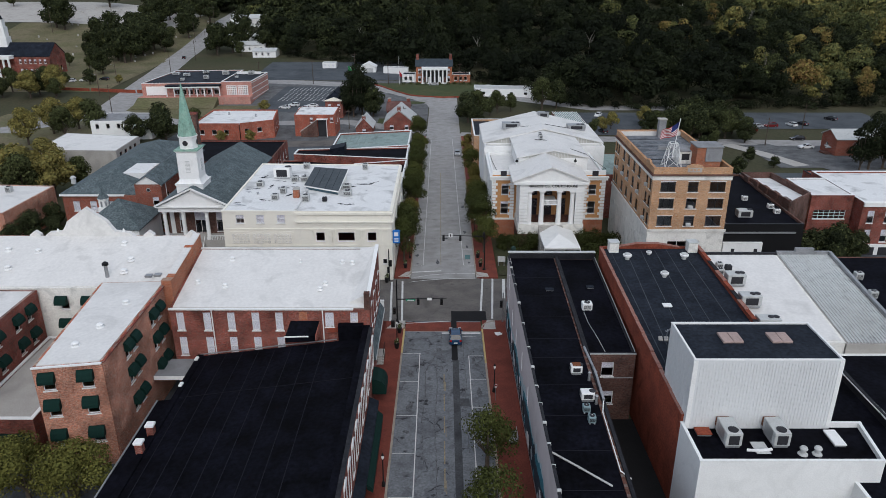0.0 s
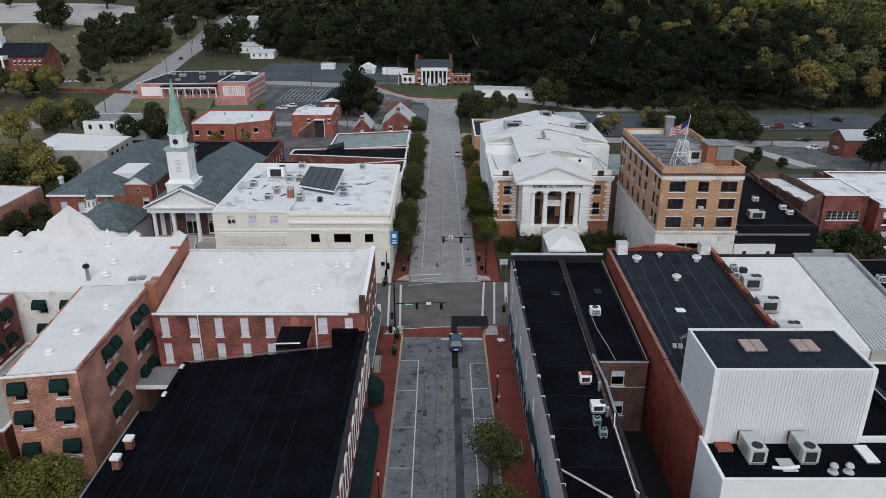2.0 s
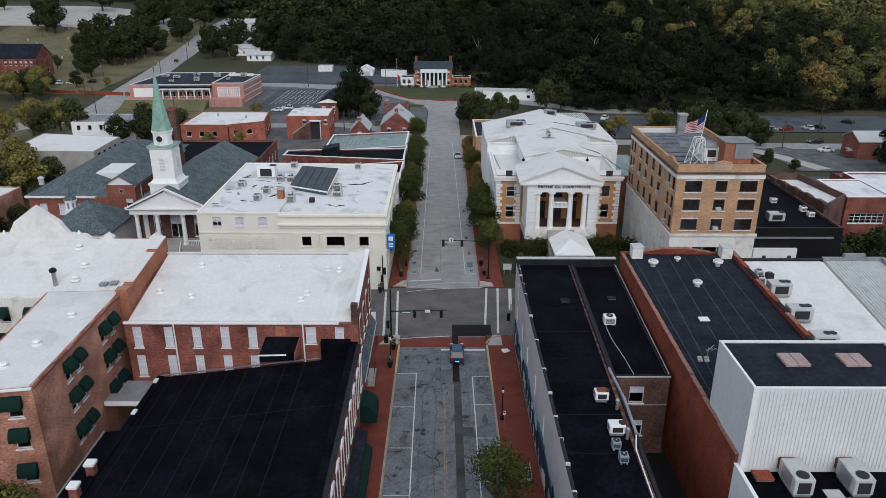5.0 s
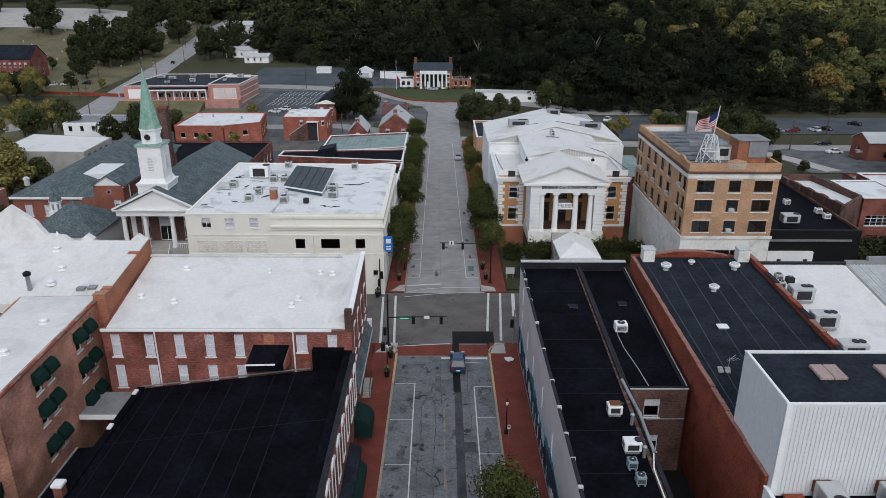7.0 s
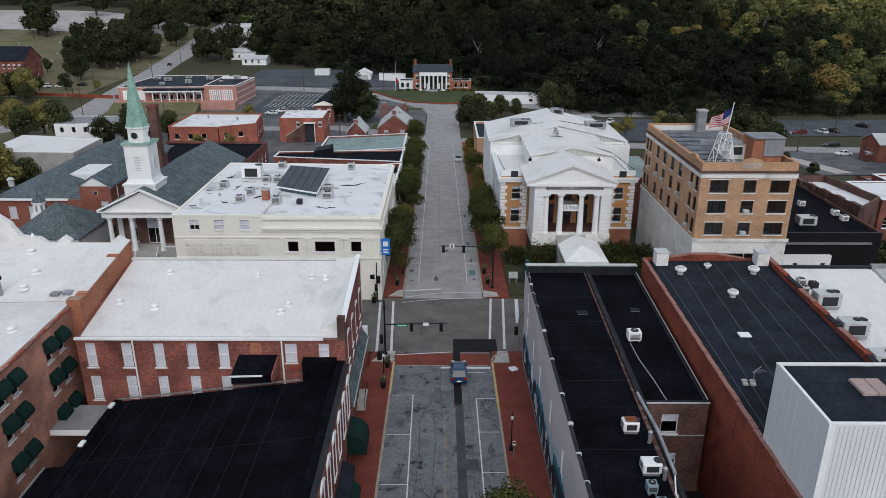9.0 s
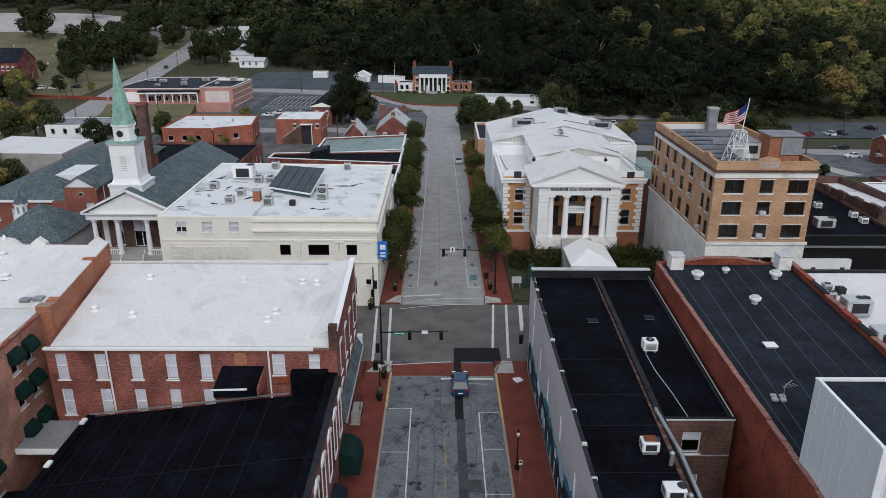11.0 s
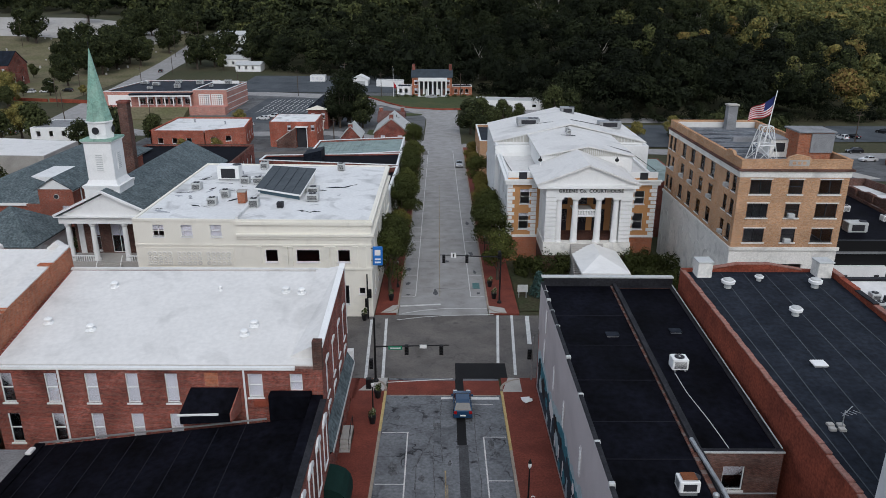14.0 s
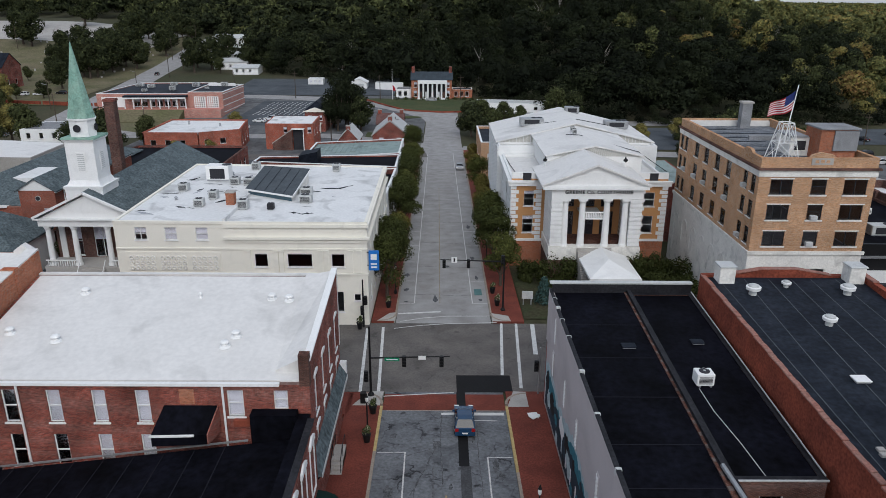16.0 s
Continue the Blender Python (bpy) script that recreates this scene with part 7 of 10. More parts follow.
part("spire", oct_([(1.8, 21.354), (1.36, 23.4), (0.66, 27.4), (0.06, 31.0)]), M_VERDIGRIS, church, "green copper spire")
part("finial", oct_([(0.05, 31.0), (0.05, 31.6), (0.14, 31.7), (0.02, 31.9)], 6), M_BLACK_PAINT, church)
for dx, dy, in ((0, -1), (1, 0)):
    c = Vector((TX + dx * 1.705, TY + dy * 1.705, 20.1))
    g = Geo()
    k = 16
    for r, o in ((0.5, 0.0), (0.5, 0.06), (0.38, 0.06), (0.38, 0.02)):
        for q in range(k):
            a = 6.2832 * q / k
            if dx == 0:
                g.v.append((c.x + r * math.cos(a), c.y - o, c.z + r * math.sin(a)))
            else:
                g.v.append((c.x + o, c.y + r * math.cos(a), c.z + r * math.sin(a)))
    g.f = [(s * k + q, s * k + (q + 1) % k, (s + 1) * k + (q + 1) % k, (s + 1) * k + q) for s in range(3) for q in range(k)] + [tuple(range(3 * k, 4 * k))]
    part("clock", g, M_DARKMETAL, church, "dark round clock face")
for dx, dy in ((0, -1), (1, 0)):
    for z0, z1, hw in ((14.4, 17.0, 0.62), (14.5, 16.9, 0.5)):
        o = 1.9 + (0.05 if hw > 0.55 else 0.08)
        if dx == 0:
            part("louvre_frame" if hw > 0.55 else "louvre", Geo().box(TX - hw, TX + hw, TY - o, TY - 1.89, z0, z1), M_WHITE if hw > 0.55 else M_TOWER, church)
        else:
            part("louvre_frame" if hw > 0.55 else "louvre", Geo().box(TX + 1.89, TX + o, TY - hw, TY + hw, z0, z1), M_WHITE if hw > 0.55 else M_TOWER, church)
    for k in range(9):
        zz = 14.6 + k * 0.26
        if dx == 0:
            part("slat", Geo().box(TX - 0.45, TX + 0.45, TY - 2.01, TY - 1.983, zz, zz + 0.1), M_HVAC, church)
        else:
            part("slat", Geo().box(TX + 1.983, TX + 2.01, TY - 0.45, TY + 0.45, zz, zz + 0.1), M_HVAC, church)
stack = thing("boiler_chimney", -54.6, 166, -3, "tall square brick boiler chimney behind the church", "chimney")
part("shaft", Geo().hull([(-55.4, 165.2), (-53.8, 165.2), (-53.8, 166.8), (-55.4, 166.8)], -3, 20.2), M_BRICK_DARK, stack)
part("cap", Geo().cbox(-55.55, -53.65, 165.05, 166.95, 20.204, 20.6, 0.08), M_BRICK_RED, stack)
# parish hall
M_BRICK_SHOP = brick_mat("shop_red_brick", (0.4, 0.085, 0.045), (0.29, 0.062, 0.036), (0.3, 0.17, 0.13), 0.3, uneven=0.35)
M_BRICK_CHURCH = brick_mat("church_red_brick", (0.3, 0.075, 0.04), (0.2, 0.048, 0.03), (0.24, 0.15, 0.12), 0.2, uneven=0.25)
hall = block("parish_hall", "red brick parish hall with a white gable and grey shingle roof", "building", [(-63.0, 150.0), (-57.6, 150.0), (-57.6, 178.0), (-63.0, 178.0)], -3, 9.1, M_BRICK_CHURCH, M_SHINGLE, 0.1, {0: [(3.4, 4.4, 1.3, 2.0, "half"), (3.2, 0.5, 1.6, 2.4, "dark")], 1: row(3, 5, 5, 4.6, 1.3, 1.8, "sash")})
gable_end(hall, (-63.2, 149.9), (-57.4, 149.9), 9.104, 10.8, M_WHITE)
gable_roof(hall, -63.0, -57.6, 150, 178, 9.15, 10.85, M_SHINGLE, "y", 0.4, 0.18)
part("round_window", Geo().rod((-60.2, 149.98, 7.9), (-60.2, 149.9, 7.9), 0.42, n=16), M_HVAC, hall)
part("round_pane", Geo().rod((-60.2, 149.899, 7.9), (-60.2, 149.86, 7.9), 0.33, n=16), M_DARKMETAL, hall, "dark round window pane")
part("cornice", Geo().box(-57.599, -57.35, 149.9, 178, 8.75, 9.1), M_WHITE, hall)
part("downpipe", Geo().rod((-57.5, 152.5, -2), (-57.5, 152.5, 9.0), 0.09), M_WHITE, hall)
link = block("church_link", "low brick link with a white and grey roof", "building", [(-66.5, 152.2), (-63.05, 152.2), (-63.05, 168), (-66.5, 168)], -3, 6.0, M_BRICK_CHURCH, M_BANK_ROOF, 0.2, {0: [(0.7, 2.0, 1.3, 2.2, "blind")]})
wing = block("church_wing", "long brick church wing under a hipped grey shingle roof", "building", [(-80.0, 153.2), (-66.55, 153.2), (-66.55, 196.0), (-80.0, 196.0)], -3.5, 5.9, M_BRICK_CHURCH, M_SHINGLE, 0.1, {0: row(2.0, 3.6, 4, 2.2, 1.4, 2.2, "blind")})
part("eave", Geo().box(-80.4, -66.52, 152.75, 153.18, 5.6, 6.05), M_WHITE, wing)
hip_roof(wing, -80.0, -63.2, 153.2, 196.0, 6.06, 9.4, M_SHINGLE)
part("flat_roof", Geo().box(-71.0, -64.4, 160.0, 168.0, 6.3, 8.6), M_BANK_ROOF, wing, "patched white flat roof")
part("vent", Geo().lathe(-79.5, 158, [(0.5, 6.8), (0.5, 8.0), (0.7, 8.1), (0.3, 8.5)], 10), M_HVAC, wing)
chapel = block("chapel", "small chapel with a grey shingle roof and a white cupola", "chapel", [(-69.0, 137.2), (-57.8, 137.2), (-57.8, 148.4), (-69.0, 148.4)], -2, 4.1, M_WHITE, M_SHINGLE, 0.1)
hip_roof(chapel, -69.0, -57.8, 137.2, 148.4, 4.15, 8.5, M_SHINGLE)
part("cupola_base", Geo().box(-67.3, -65.5, 142.0, 144.0, 5.4, 6.7), M_WHITE, chapel)
part("cupola", Geo().lathe(-66.4, 143.0, [(1.02, 6.704), (0.98, 8.3), (1.15, 8.35), (1.15, 8.45)], 8), M_WHITE, chapel)
part("cupola_dome", Geo().lathe(-66.4, 143.0, [(1.1, 8.454), (0.9, 8.95), (0.4, 9.4), (0.1, 9.7), (0.04, 10.7)], 8), M_SHINGLE, chapel)
for k in range(4):
    a = math.pi / 8 + k * math.pi / 4 - 2.0
    part("louvre", Geo().box(-66.4 + 0.9 * math.cos(a) - 0.16, -66.4 + 0.9 * math.cos(a) + 0.16, 143 + 0.9 * math.sin(a) - 0.12, 143 + 0.9 * math.sin(a) + 0.12, 7.0, 8.0), M_STEEL, chapel)

# ---- buildings of the lower town ----
b = block("dark_roof_hall", "brick hall with a black flat roof behind the church", "building", [(-66, 179), (-42.0, 179), (-42.0, 201), (-66, 201)], -5, 5.9, M_BRICK_RED, M_BLACK_ROOF, 0.3, {1: row(2, 3.3, 6, 2.0, 1.3, 2.2, "blind"), 0: row(3, 5, 4, 2.0, 1.4, 2.0, "dark")}, M_BRICK_DARK)
package_unit(-49.5, 186, 5.65, 2.6, 1.6, 1.2, 1, "white rooftop unit on the black roof", M_WHITE)
package_unit(-53.0, 186, 5.65, 2.6, 1.6, 1.2, 1, "white rooftop unit on the black roof", M_WHITE)
b = block("row_shop", "dark-roofed row shop behind the bank", "building", [(-41.3, 172), (-22.0, 172), (-22.0, 191), (-41.3, 191)], -5, 3.0, M_BRICK_RED, M_BLACK_ROOF, 0.2)
b = block("row_shop", "row shop with dark roof and white street parapet", "building", [(-21.9, 154.2), (-8.6, 154.2), (-8.6, 184), (-21.9, 184)], -5, [5.6, 7.2, 5.0, 4.0], [M_BRICK_RED, M_WHITE, M_BRICK_RED, M_BRICK_RED], M_BLACK_ROOF, 1.0, {1: row(2, 4, 7, 1.0, 1.6, 2.4, "dark")}, M_WHITE)
b = block("row_shop", "row shop with a black flat roof and white street parapet", "building", [(-38.5, 191.2), (-8.7, 184.2), (-8.7, 197.0), (-38.5, 197.0)], -5.5, [4.6, 5.2, 5.0, 4.4], [M_BRICK_RED, M_WHITE, M_BRICK_RED, M_BRICK_RED], M_BLACK_ROOF, 0.3, {1: row(1.5, 3.6, 3, 0.2, 1.5, 2.2, "dark")}, M_WHITE)
solid("roof_monitor", Geo().hull([(-29.0, 190.8), (-25.2, 190.8), (-25.2, 195.4), (-29.0, 195.4)], 4.2, 0, [6.0, 6.8, 6.8, 6.0]), M_SLATE_ROOF, "dark sloping roof monitor on the shop roof", "roof monitor")
b = block("row_shop", "row shop with a dark plum roof and white parapets", "building", [(-22.0, 197.2), (-8.7, 197.2), (-8.7, 202), (-22.0, 202)], -5.5, [3.8, 4.6, 4.4, 3.6], [M_WHITE, M_WHITE, M_BRICK_RED, M_BRICK_RED], mat("plum_membrane", (0.05, 0.02, 0.035), 0.7, 0.2), 0.4, {1: row(1, 2.2, 2, 0.2, 1.3, 2.2, "dark")}, M_WHITE)
b = block("row_shop", "row shop with a pale green metal roof", "building", [(-31.0, 204.2), (-9.2, 204.2), (-9.2, 224), (-31.0, 224)], -6, [2.4, 3.6, 3.4, 2.4], [M_WHITE, M_WHITE, M_BRICK_RED, M_BRICK_RED], M_GREEN_ROOF, 0.4, {1: row(2, 3.6, 5, -1.0, 1.5, 2.2, "dark")}, M_WHITE)
for i in range(18):
    part("rib", Geo().beam((-30.4 + 1.15 * i, 204.7, 2.15 + 0.05 * i), (-30.4 + 1.15 * i, 223.5, 2.15 + 0.05 * i), 0.1, 0.08), M_GREEN_ROOF, b)


def gabled(name, label, x0, x1, y0, y1, zb, ze, zr, wm, rm, axis="y", holes=None, trim=None, chim=()):
    e = block(name, label, "house", [(x0, y0), (x1, y0), (x1, y1), (x0, y1)], zb, ze, wm, rm, 0.05, holes, trim=trim)
    gable_roof(e, x0, x1, y0, y1, ze + 0.03, zr, rm, axis, 0.35, 0.2)
    if axis == "y":
        gable_end(e, (x0, y0), (x1, y0), ze + 0.004, zr, wm)
        gable_end(e, (x1, y1), (x0, y1), ze + 0.004, zr, wm)
    else:
        gable_end(e, (x1, y0), (x1, y1), ze + 0.004, zr, wm)
        gable_end(e, (x0, y1), (x0, y0), ze + 0.004, zr, wm)
    for cx, cy, cz in chim:
        part("chimney", Geo().box(cx - 0.6, cx + 0.6, cy - 0.5, cy + 0.5, ze - 0.5, cz), M_BRICK_RED, e)
        part("chimney_cap", Geo().cbox(cx - 0.7, cx + 0.7, cy - 0.6, cy + 0.6, cz + 0.003, cz + 0.25, 0.04), M_CONCRETE, e)
    return e


gabled("brick_house", "brick gabled house with a pale roof beside the street", -20.4, -9.8, 260, 276, -6, -2.3, 2.0, M_BRICK_RED, M_HVAC, "y", {0: [(2, -4.6, 1.3, 1.7, "half"), (7.2, -4.6, 1.3, 1.7, "half")]}, chim=((-15.1, 260.45, 3.3),))
gabled("brick_house", "smaller brick gabled house with a pale roof", -29.7, -24.0, 254, 264, -6, -2.5, 0.7, M_BRICK_RED, M_HVAC, "y", {0: [(2.2, -4.6, 1.2, 1.6, "half")]}, chim=((-26.85, 254.45, 1.4),))
gabled("brick_house", "red brick house with a rust-red shingle roof", -21.0, -12.4, 282, 292, -6.2, -2.4, 0.2, M_BRICK_RED, mat("rust_red_shingles", (0.16, 0.085, 0.075), 0.9, 0.4, 0.6, 4.0, 0.4), "x", {0: row(1.0, 2.4, 3, -4.6, 1.1, 1.5, "half")}, chim=((-20.3, 287, 1.4), (-13.1, 287, 1.4)))
for xa, xb in ((-20.75, -15.1), (-15.1, -9.45)):
    za, zb_ = (-2.5, 2.25) if xa < -16 else (2.25, -2.5)
    solid("gable_coping", Geo().beam((xa, 259.75, za + 0.1), (xb, 259.75, zb_ + 0.1), 0.3, 0.2), M_CONCRETE, "pale stone gable coping on the brick house", "coping", kind="structure")

oh = block("orange_brick_house", "boxy orange brick house with a flat white roof and outside stair", "house", [(-49.8, 250), (-36.2, 250), (-36.2, 262), (-49.8, 262)], -6, [2.75, 2.75, 3.1, 3.1], M_BRICK_SHOP, M_BANK_ROOF, 0.0, {0: [(12.0, 0.2, 1.0, 1.6, "half"), (5.2, 0.2, 1.0, 1.6, "half")], 1: row(2, 4, 3, -0.8, 1.1, 1.6, "half")})
part("stair_wall", Geo().add([(-47.6, 248.5, -5), (-42.0, 248.5, -5), (-42.0, 248.5, 1.3), (-47.6, 248.5, -2.6), (-47.6, 248.8, -5), (-42.0, 248.8, -5), (-42.0, 248.8, 1.3), (-47.6, 248.8, -2.6)], [(0, 1, 2, 3), (7, 6, 5, 4), (3, 2, 6, 7), (1, 5, 6, 2), (0, 3, 7, 4)]), M_BRICK_DARK, oh, "dark brick stair side wall")
part("stair_coping", Geo().beam((-47.8, 248.6, -2.6), (-41.9, 248.6, 1.42), 0.4, 0.22), M_CONCRETE, oh, "pale stair coping")
for k in range(10):
    part("step", Geo().box(-47.4 + 0.52 * k, -46.88 + 0.52 * k, 248.81, 249.98, -5, -4.5 + 0.42 * k), M_CONCRETE, oh)
# solid dark panel paints the shade under the porch, nothing is open here
part("porch_shade_panel", Geo().box(-41.9, -39.0, 249.6, 249.98, -5.0, 1.2), M_DARKMETAL, oh, "dark panel standing in for the shaded porch opening")
part("porch_roof", Geo().box(-42.2, -38.6, 248.4, 249.99, 1.3, 1.5), M_WHITE, oh)
part("porch_post", Geo().box(-38.9, -38.7, 248.5, 248.7, -5, 1.29), M_WHITE, oh)
block("red_brick_shop", "low red brick shop with a pale flat roof", "building", [(-81.5, 242), (-66.5, 242), (-56.3, 248), (-58.5, 265), (-81.5, 265)], -6, 1.4, M_BRICK_SHOP, M_BANK_ROOF, 0.25, {0: row(2, 4, 3, -2.2, 1.5, 1.6, "dark"), 1: [(1.8, -2.0, 1.4, 1.5, "dark"), (6, -2.0, 1.6, 1.5, "dark")], 2: row(3, 5, 3, -3, 1.4, 2.0, "blind")}, M_BRICK_SHOP)
for xx, yy in ((-74, 258), (-64, 255)):
    roof_vent(xx, yy, 1.2, 0.35, 0.9, M_STEEL, "small metal vent on the pale roof")
gt_ = block("gate_house", "small red brick house with a pale pediment and dark hipped roof", "house", [(-44.3, 282), (-37.7, 282), (-37.7, 300), (-44.3, 300)], -6.5, 1.6, M_BRICK_RED, M_SLATE_ROOF, 0.1, {0: [(1.0, -1.4, 1.2, 1.6, "half"), (4.4, -1.4, 1.2, 1.6, "half")]})
gable_end(gt_, (-44.5, 281.8), (-37.5, 281.8), 1.604, 2.8, M_CREAM)
part("eave", Geo().box(-44.8, -37.2, 281.5, 281.79, 1.35, 1.6), M_CREAM, gt_)
hip_roof(gt_, -44.3, -37.7, 282.3, 300, 1.65, 4.5, M_SLATE_ROOF)
part("porch_roof", Geo().box(-43.2, -38.8, 279.2, 281.98, -2.4, -2.1), M_CREAM, gt_)
for xx in (-43.0, -39.2):
    part("porch_post", Geo().box(xx, xx + 0.3, 279.4, 279.7, -5.3, -2.404), M_CREAM, gt_)
# pink brick school
pk = block("pink_brick_school", "long pink brick school with a white-columned porch and dark flat roof", "building",
           [(-124.0, 309.0), (-91.6, 311.3), (-91.6, 346.5), (-121.5, 344.5)], -7, 3.4, M_BRICK_PINK, M_SLATE_ROOF, 0.2,
           {0: row(13.0, 2.7, 7, -1.2, 2.0, 3.2, "double")}, M_WHITE, cope_h=0.15)
block("", "", "", [(-91.55, 310.8), (-79.3, 311.4), (-78.0, 336.0), (-91.55, 336.0)], -7, 3.9, M_BRICK_PINK, M_SLATE_ROOF, 0.2, {}, M_WHITE, cope_h=0.2, into=pk)
part("white_panel", Geo().hull([(-122.3, 308.95), (-114.5, 309.5), (-114.5, 309.7), (-122.3, 309.15)], -1.4, 2.2), M_WHITE, pk, "white rendered wall panel")
part("porch_roof", Geo().hull([(-113.6, 306.6), (-91.7, 308.1), (-91.7, 311.2), (-113.6, 309.7)], 2.4, 3.0), M_SLATE_ROOF, pk)
part("porch_beam", Geo().hull([(-113.7, 306.4), (-91.7, 307.9), (-91.7, 308.15), (-113.7, 306.65)], 1.9, 2.396), M_WHITE, pk)
part("porch_floor", Geo().hull([(-124.5, 304.8), (-79.0, 306.5), (-79.0, 311.2), (-124.5, 308.9)], -7, -1.6), M_BRICK_PINK, pk)
solid("lawn", Geo().hull([(-124.5, 296.5), (-92.0, 298.0), (-92.0, 306.0), (-124.5, 304.7)], -7, 0, [-4.7, -4.6, -1.62, -1.62]), M_GRASS, "dry grass bank before the school porch", "lawn", kind="structure")
for k in range(8):
    xx = -113.4 + k * 3.05
    part("porch_column", Geo().box(xx, xx + 0.35, 306.7 + k * 0.2, 307.05 + k * 0.2, -1.6, 1.9), M_WHITE, pk)
for x0 in (-89.6, -85.0):
    g = Geo()
    us = [0.0] + [v for k in range(5) for v in (0.3 + k * 0.75, 0.75 + k * 0.75)] + [4.2]
    zs = [0.0] + [v for k in range(6) for v in (0.3 + k * 0.75, 0.75 + k * 0.75)] + [4.8]
    gl = lattice(us, zs, 0.0, 0.12)
    ob = part("lattice_panel", gl, M_WHITE, pk, "white pierced screen wall")
    ob.matrix_basis = pose(x0, 310.72 + (x0 + 91.5) * 0.05, -2.4)
    part("screen_backing", Geo().box(x0 + 0.1, x0 + 4.1, 310.9 + (x0 + 91.5) * 0.05, 310.95 + (x0 + 91.5) * 0.05, -2.3, 2.3), M_DARKMETAL, pk)
for i in range(4):
    part("wall_band", Geo().hull([(-79.27, 311.6), (-79.21, 311.6), (-77.91, 335.8), (-77.97, 335.8)], -3.4 + 2.2 * i, -3.15 + 2.2 * i), M_WHITE, pk)
for x, y, w_, h_ in ((-112, 330, 2.6, 1.2), (-106, 338, 2.4, 1.2), (-118, 334, 3.0, 1.0), (-96, 334, 2.6, 1.6), (-84, 331, 2.4, 1.6), (-101, 322, 2.0, 1.6), (-110, 318, 1.6, 1.0), (-88, 322, 1.2, 0.8)):
    condenser(x, y, 3.3 if x < -91.6 else 3.8, w_, 1.8, h_)
part("roof_screen", Geo().box(-90.5, -80, 332.0, 332.3, 3.8, 4.9), M_WHITE, pk)
# white buildings at the left
block("white_warehouse", "pale rendered warehouse with a white flat roof", "building", [(-109.5, 198), (-87.3, 197), (-87.3, 213), (-110, 217)], -5, [4.0, 4.0, 4.2, 4.2], M_CONCRETE, M_WHITE_ROOF, 0.0, {0: [(5, -0.5, 0.8, 1.6, "dark"), (17.5, -2.5, 3.0, 2.2, "dark")], 1: row(2, 3.2, 4, 1.0, 1.6, 2.0, "dark")}, trim=M_BRICK_RED)
block("white_house", "small white two-storey house with a grey flat roof", "house", [(-116, 244), (-97, 246), (-97, 258), (-116, 258)], -6, 1.8, M_WHITE, M_GREY_ROOF, 0.1, {0: row(1.5, 3.4, 3, -0.8, 1.1, 1.6, "dark")})
block("left_brick_store", "brown brick store with a white roof", "building", [(-112, 136), (-85.5, 141), (-84.5, 159), (-112, 161)], -2.5, 6.0, M_BRICK_HOTEL, M_WHITE_ROOF, 0.1, {0: row(2, 4, 5, 2.5, 1.2, 1.6, "dark")})
condenser(-92, 155, 5.9, 1.2, 1.2, 1.2)
condenser(-96, 156, 5.9, 1.0, 1.0, 1.0)
# far brick church on the rise
fz = float(terrain(-203, 372))
fc2 = gabled("far_brick_church", "red brick church with white columns and a white cupola", -219, -190, 366, 381, fz - 2, fz + 9.5, fz + 15, M_BRICK_RED, M_SLATE_ROOF, "x", {0: [(14 + 2.4 * i, fz + z, 1.2, 2.0, "half") for i in range(6) for z in (1.5, 6.0)], 1: [(3.0, fz + 2, 1.2, 2, "half"), (9.5, fz + 2, 1.2, 2, "half")]})
part("portico", Geo().box(-219, -207, 361.5, 366.2, fz + 8.5, fz + 10), M_WHITE, fc2)
for k in range(5):
    part("column", Geo().lathe(-218.3 + 2.6 * k, 362.2, [(0.55, fz - 0.5), (0.5, fz + 8.5)], 12), M_WHITE, fc2)
for w_, z0, z1 in ((4.5, 13, 18), (3.6, 18, 22.5), (2.6, 22.5, 26)):
    part("cupola_stage", Geo().box(-214 - w_ / 2, -214 + w_ / 2, 373 - w_ / 2, 373 + w_ / 2, fz + z0, fz + z1 - 0.01), M_WHITE, fc2)
part("cupola_dome", Geo().lathe(-214, 373, [(1.3, fz + 26), (0.8, fz + 27.5), (0.05, fz + 30)], 8), M_SLATE_ROOF, fc2)
for x, y, w_, h_ in ((-138, 545, 26, 8), (-123, 474, 22, 6), (-113, 444, 18, 5.5), (-100, 424, 13, 4.5)):
    z_ = float(terrain(x, y))
    e = gabled("white_house", "white clapboard house with a pale roof on the far road", x - w_ / 2, x + w_ / 2, y, y + 10, z_ - 3, z_ + h_ * 0.7, z_ + h_, M_WHITE, M_HVAC, "x", {0: row(1.5, 3.4, int(w_ / 3.6), z_ + 1, 1.1, 1.6, "dark")})
# the columned house at the head of the street
CAR_GLASS_DARK = mat("dark_glazing", (0.02, 0.022, 0.025), 0.2, 0.1, spec=0.5)
HX0, HX1, HY = -12.3, 4.4, 350.0
hz = -3.0
M_ROOF_BLUE = mat("blue_slate_tiles", (0.045, 0.058, 0.07), 0.7, 0.3, 0.5, 4.0, 0.3)
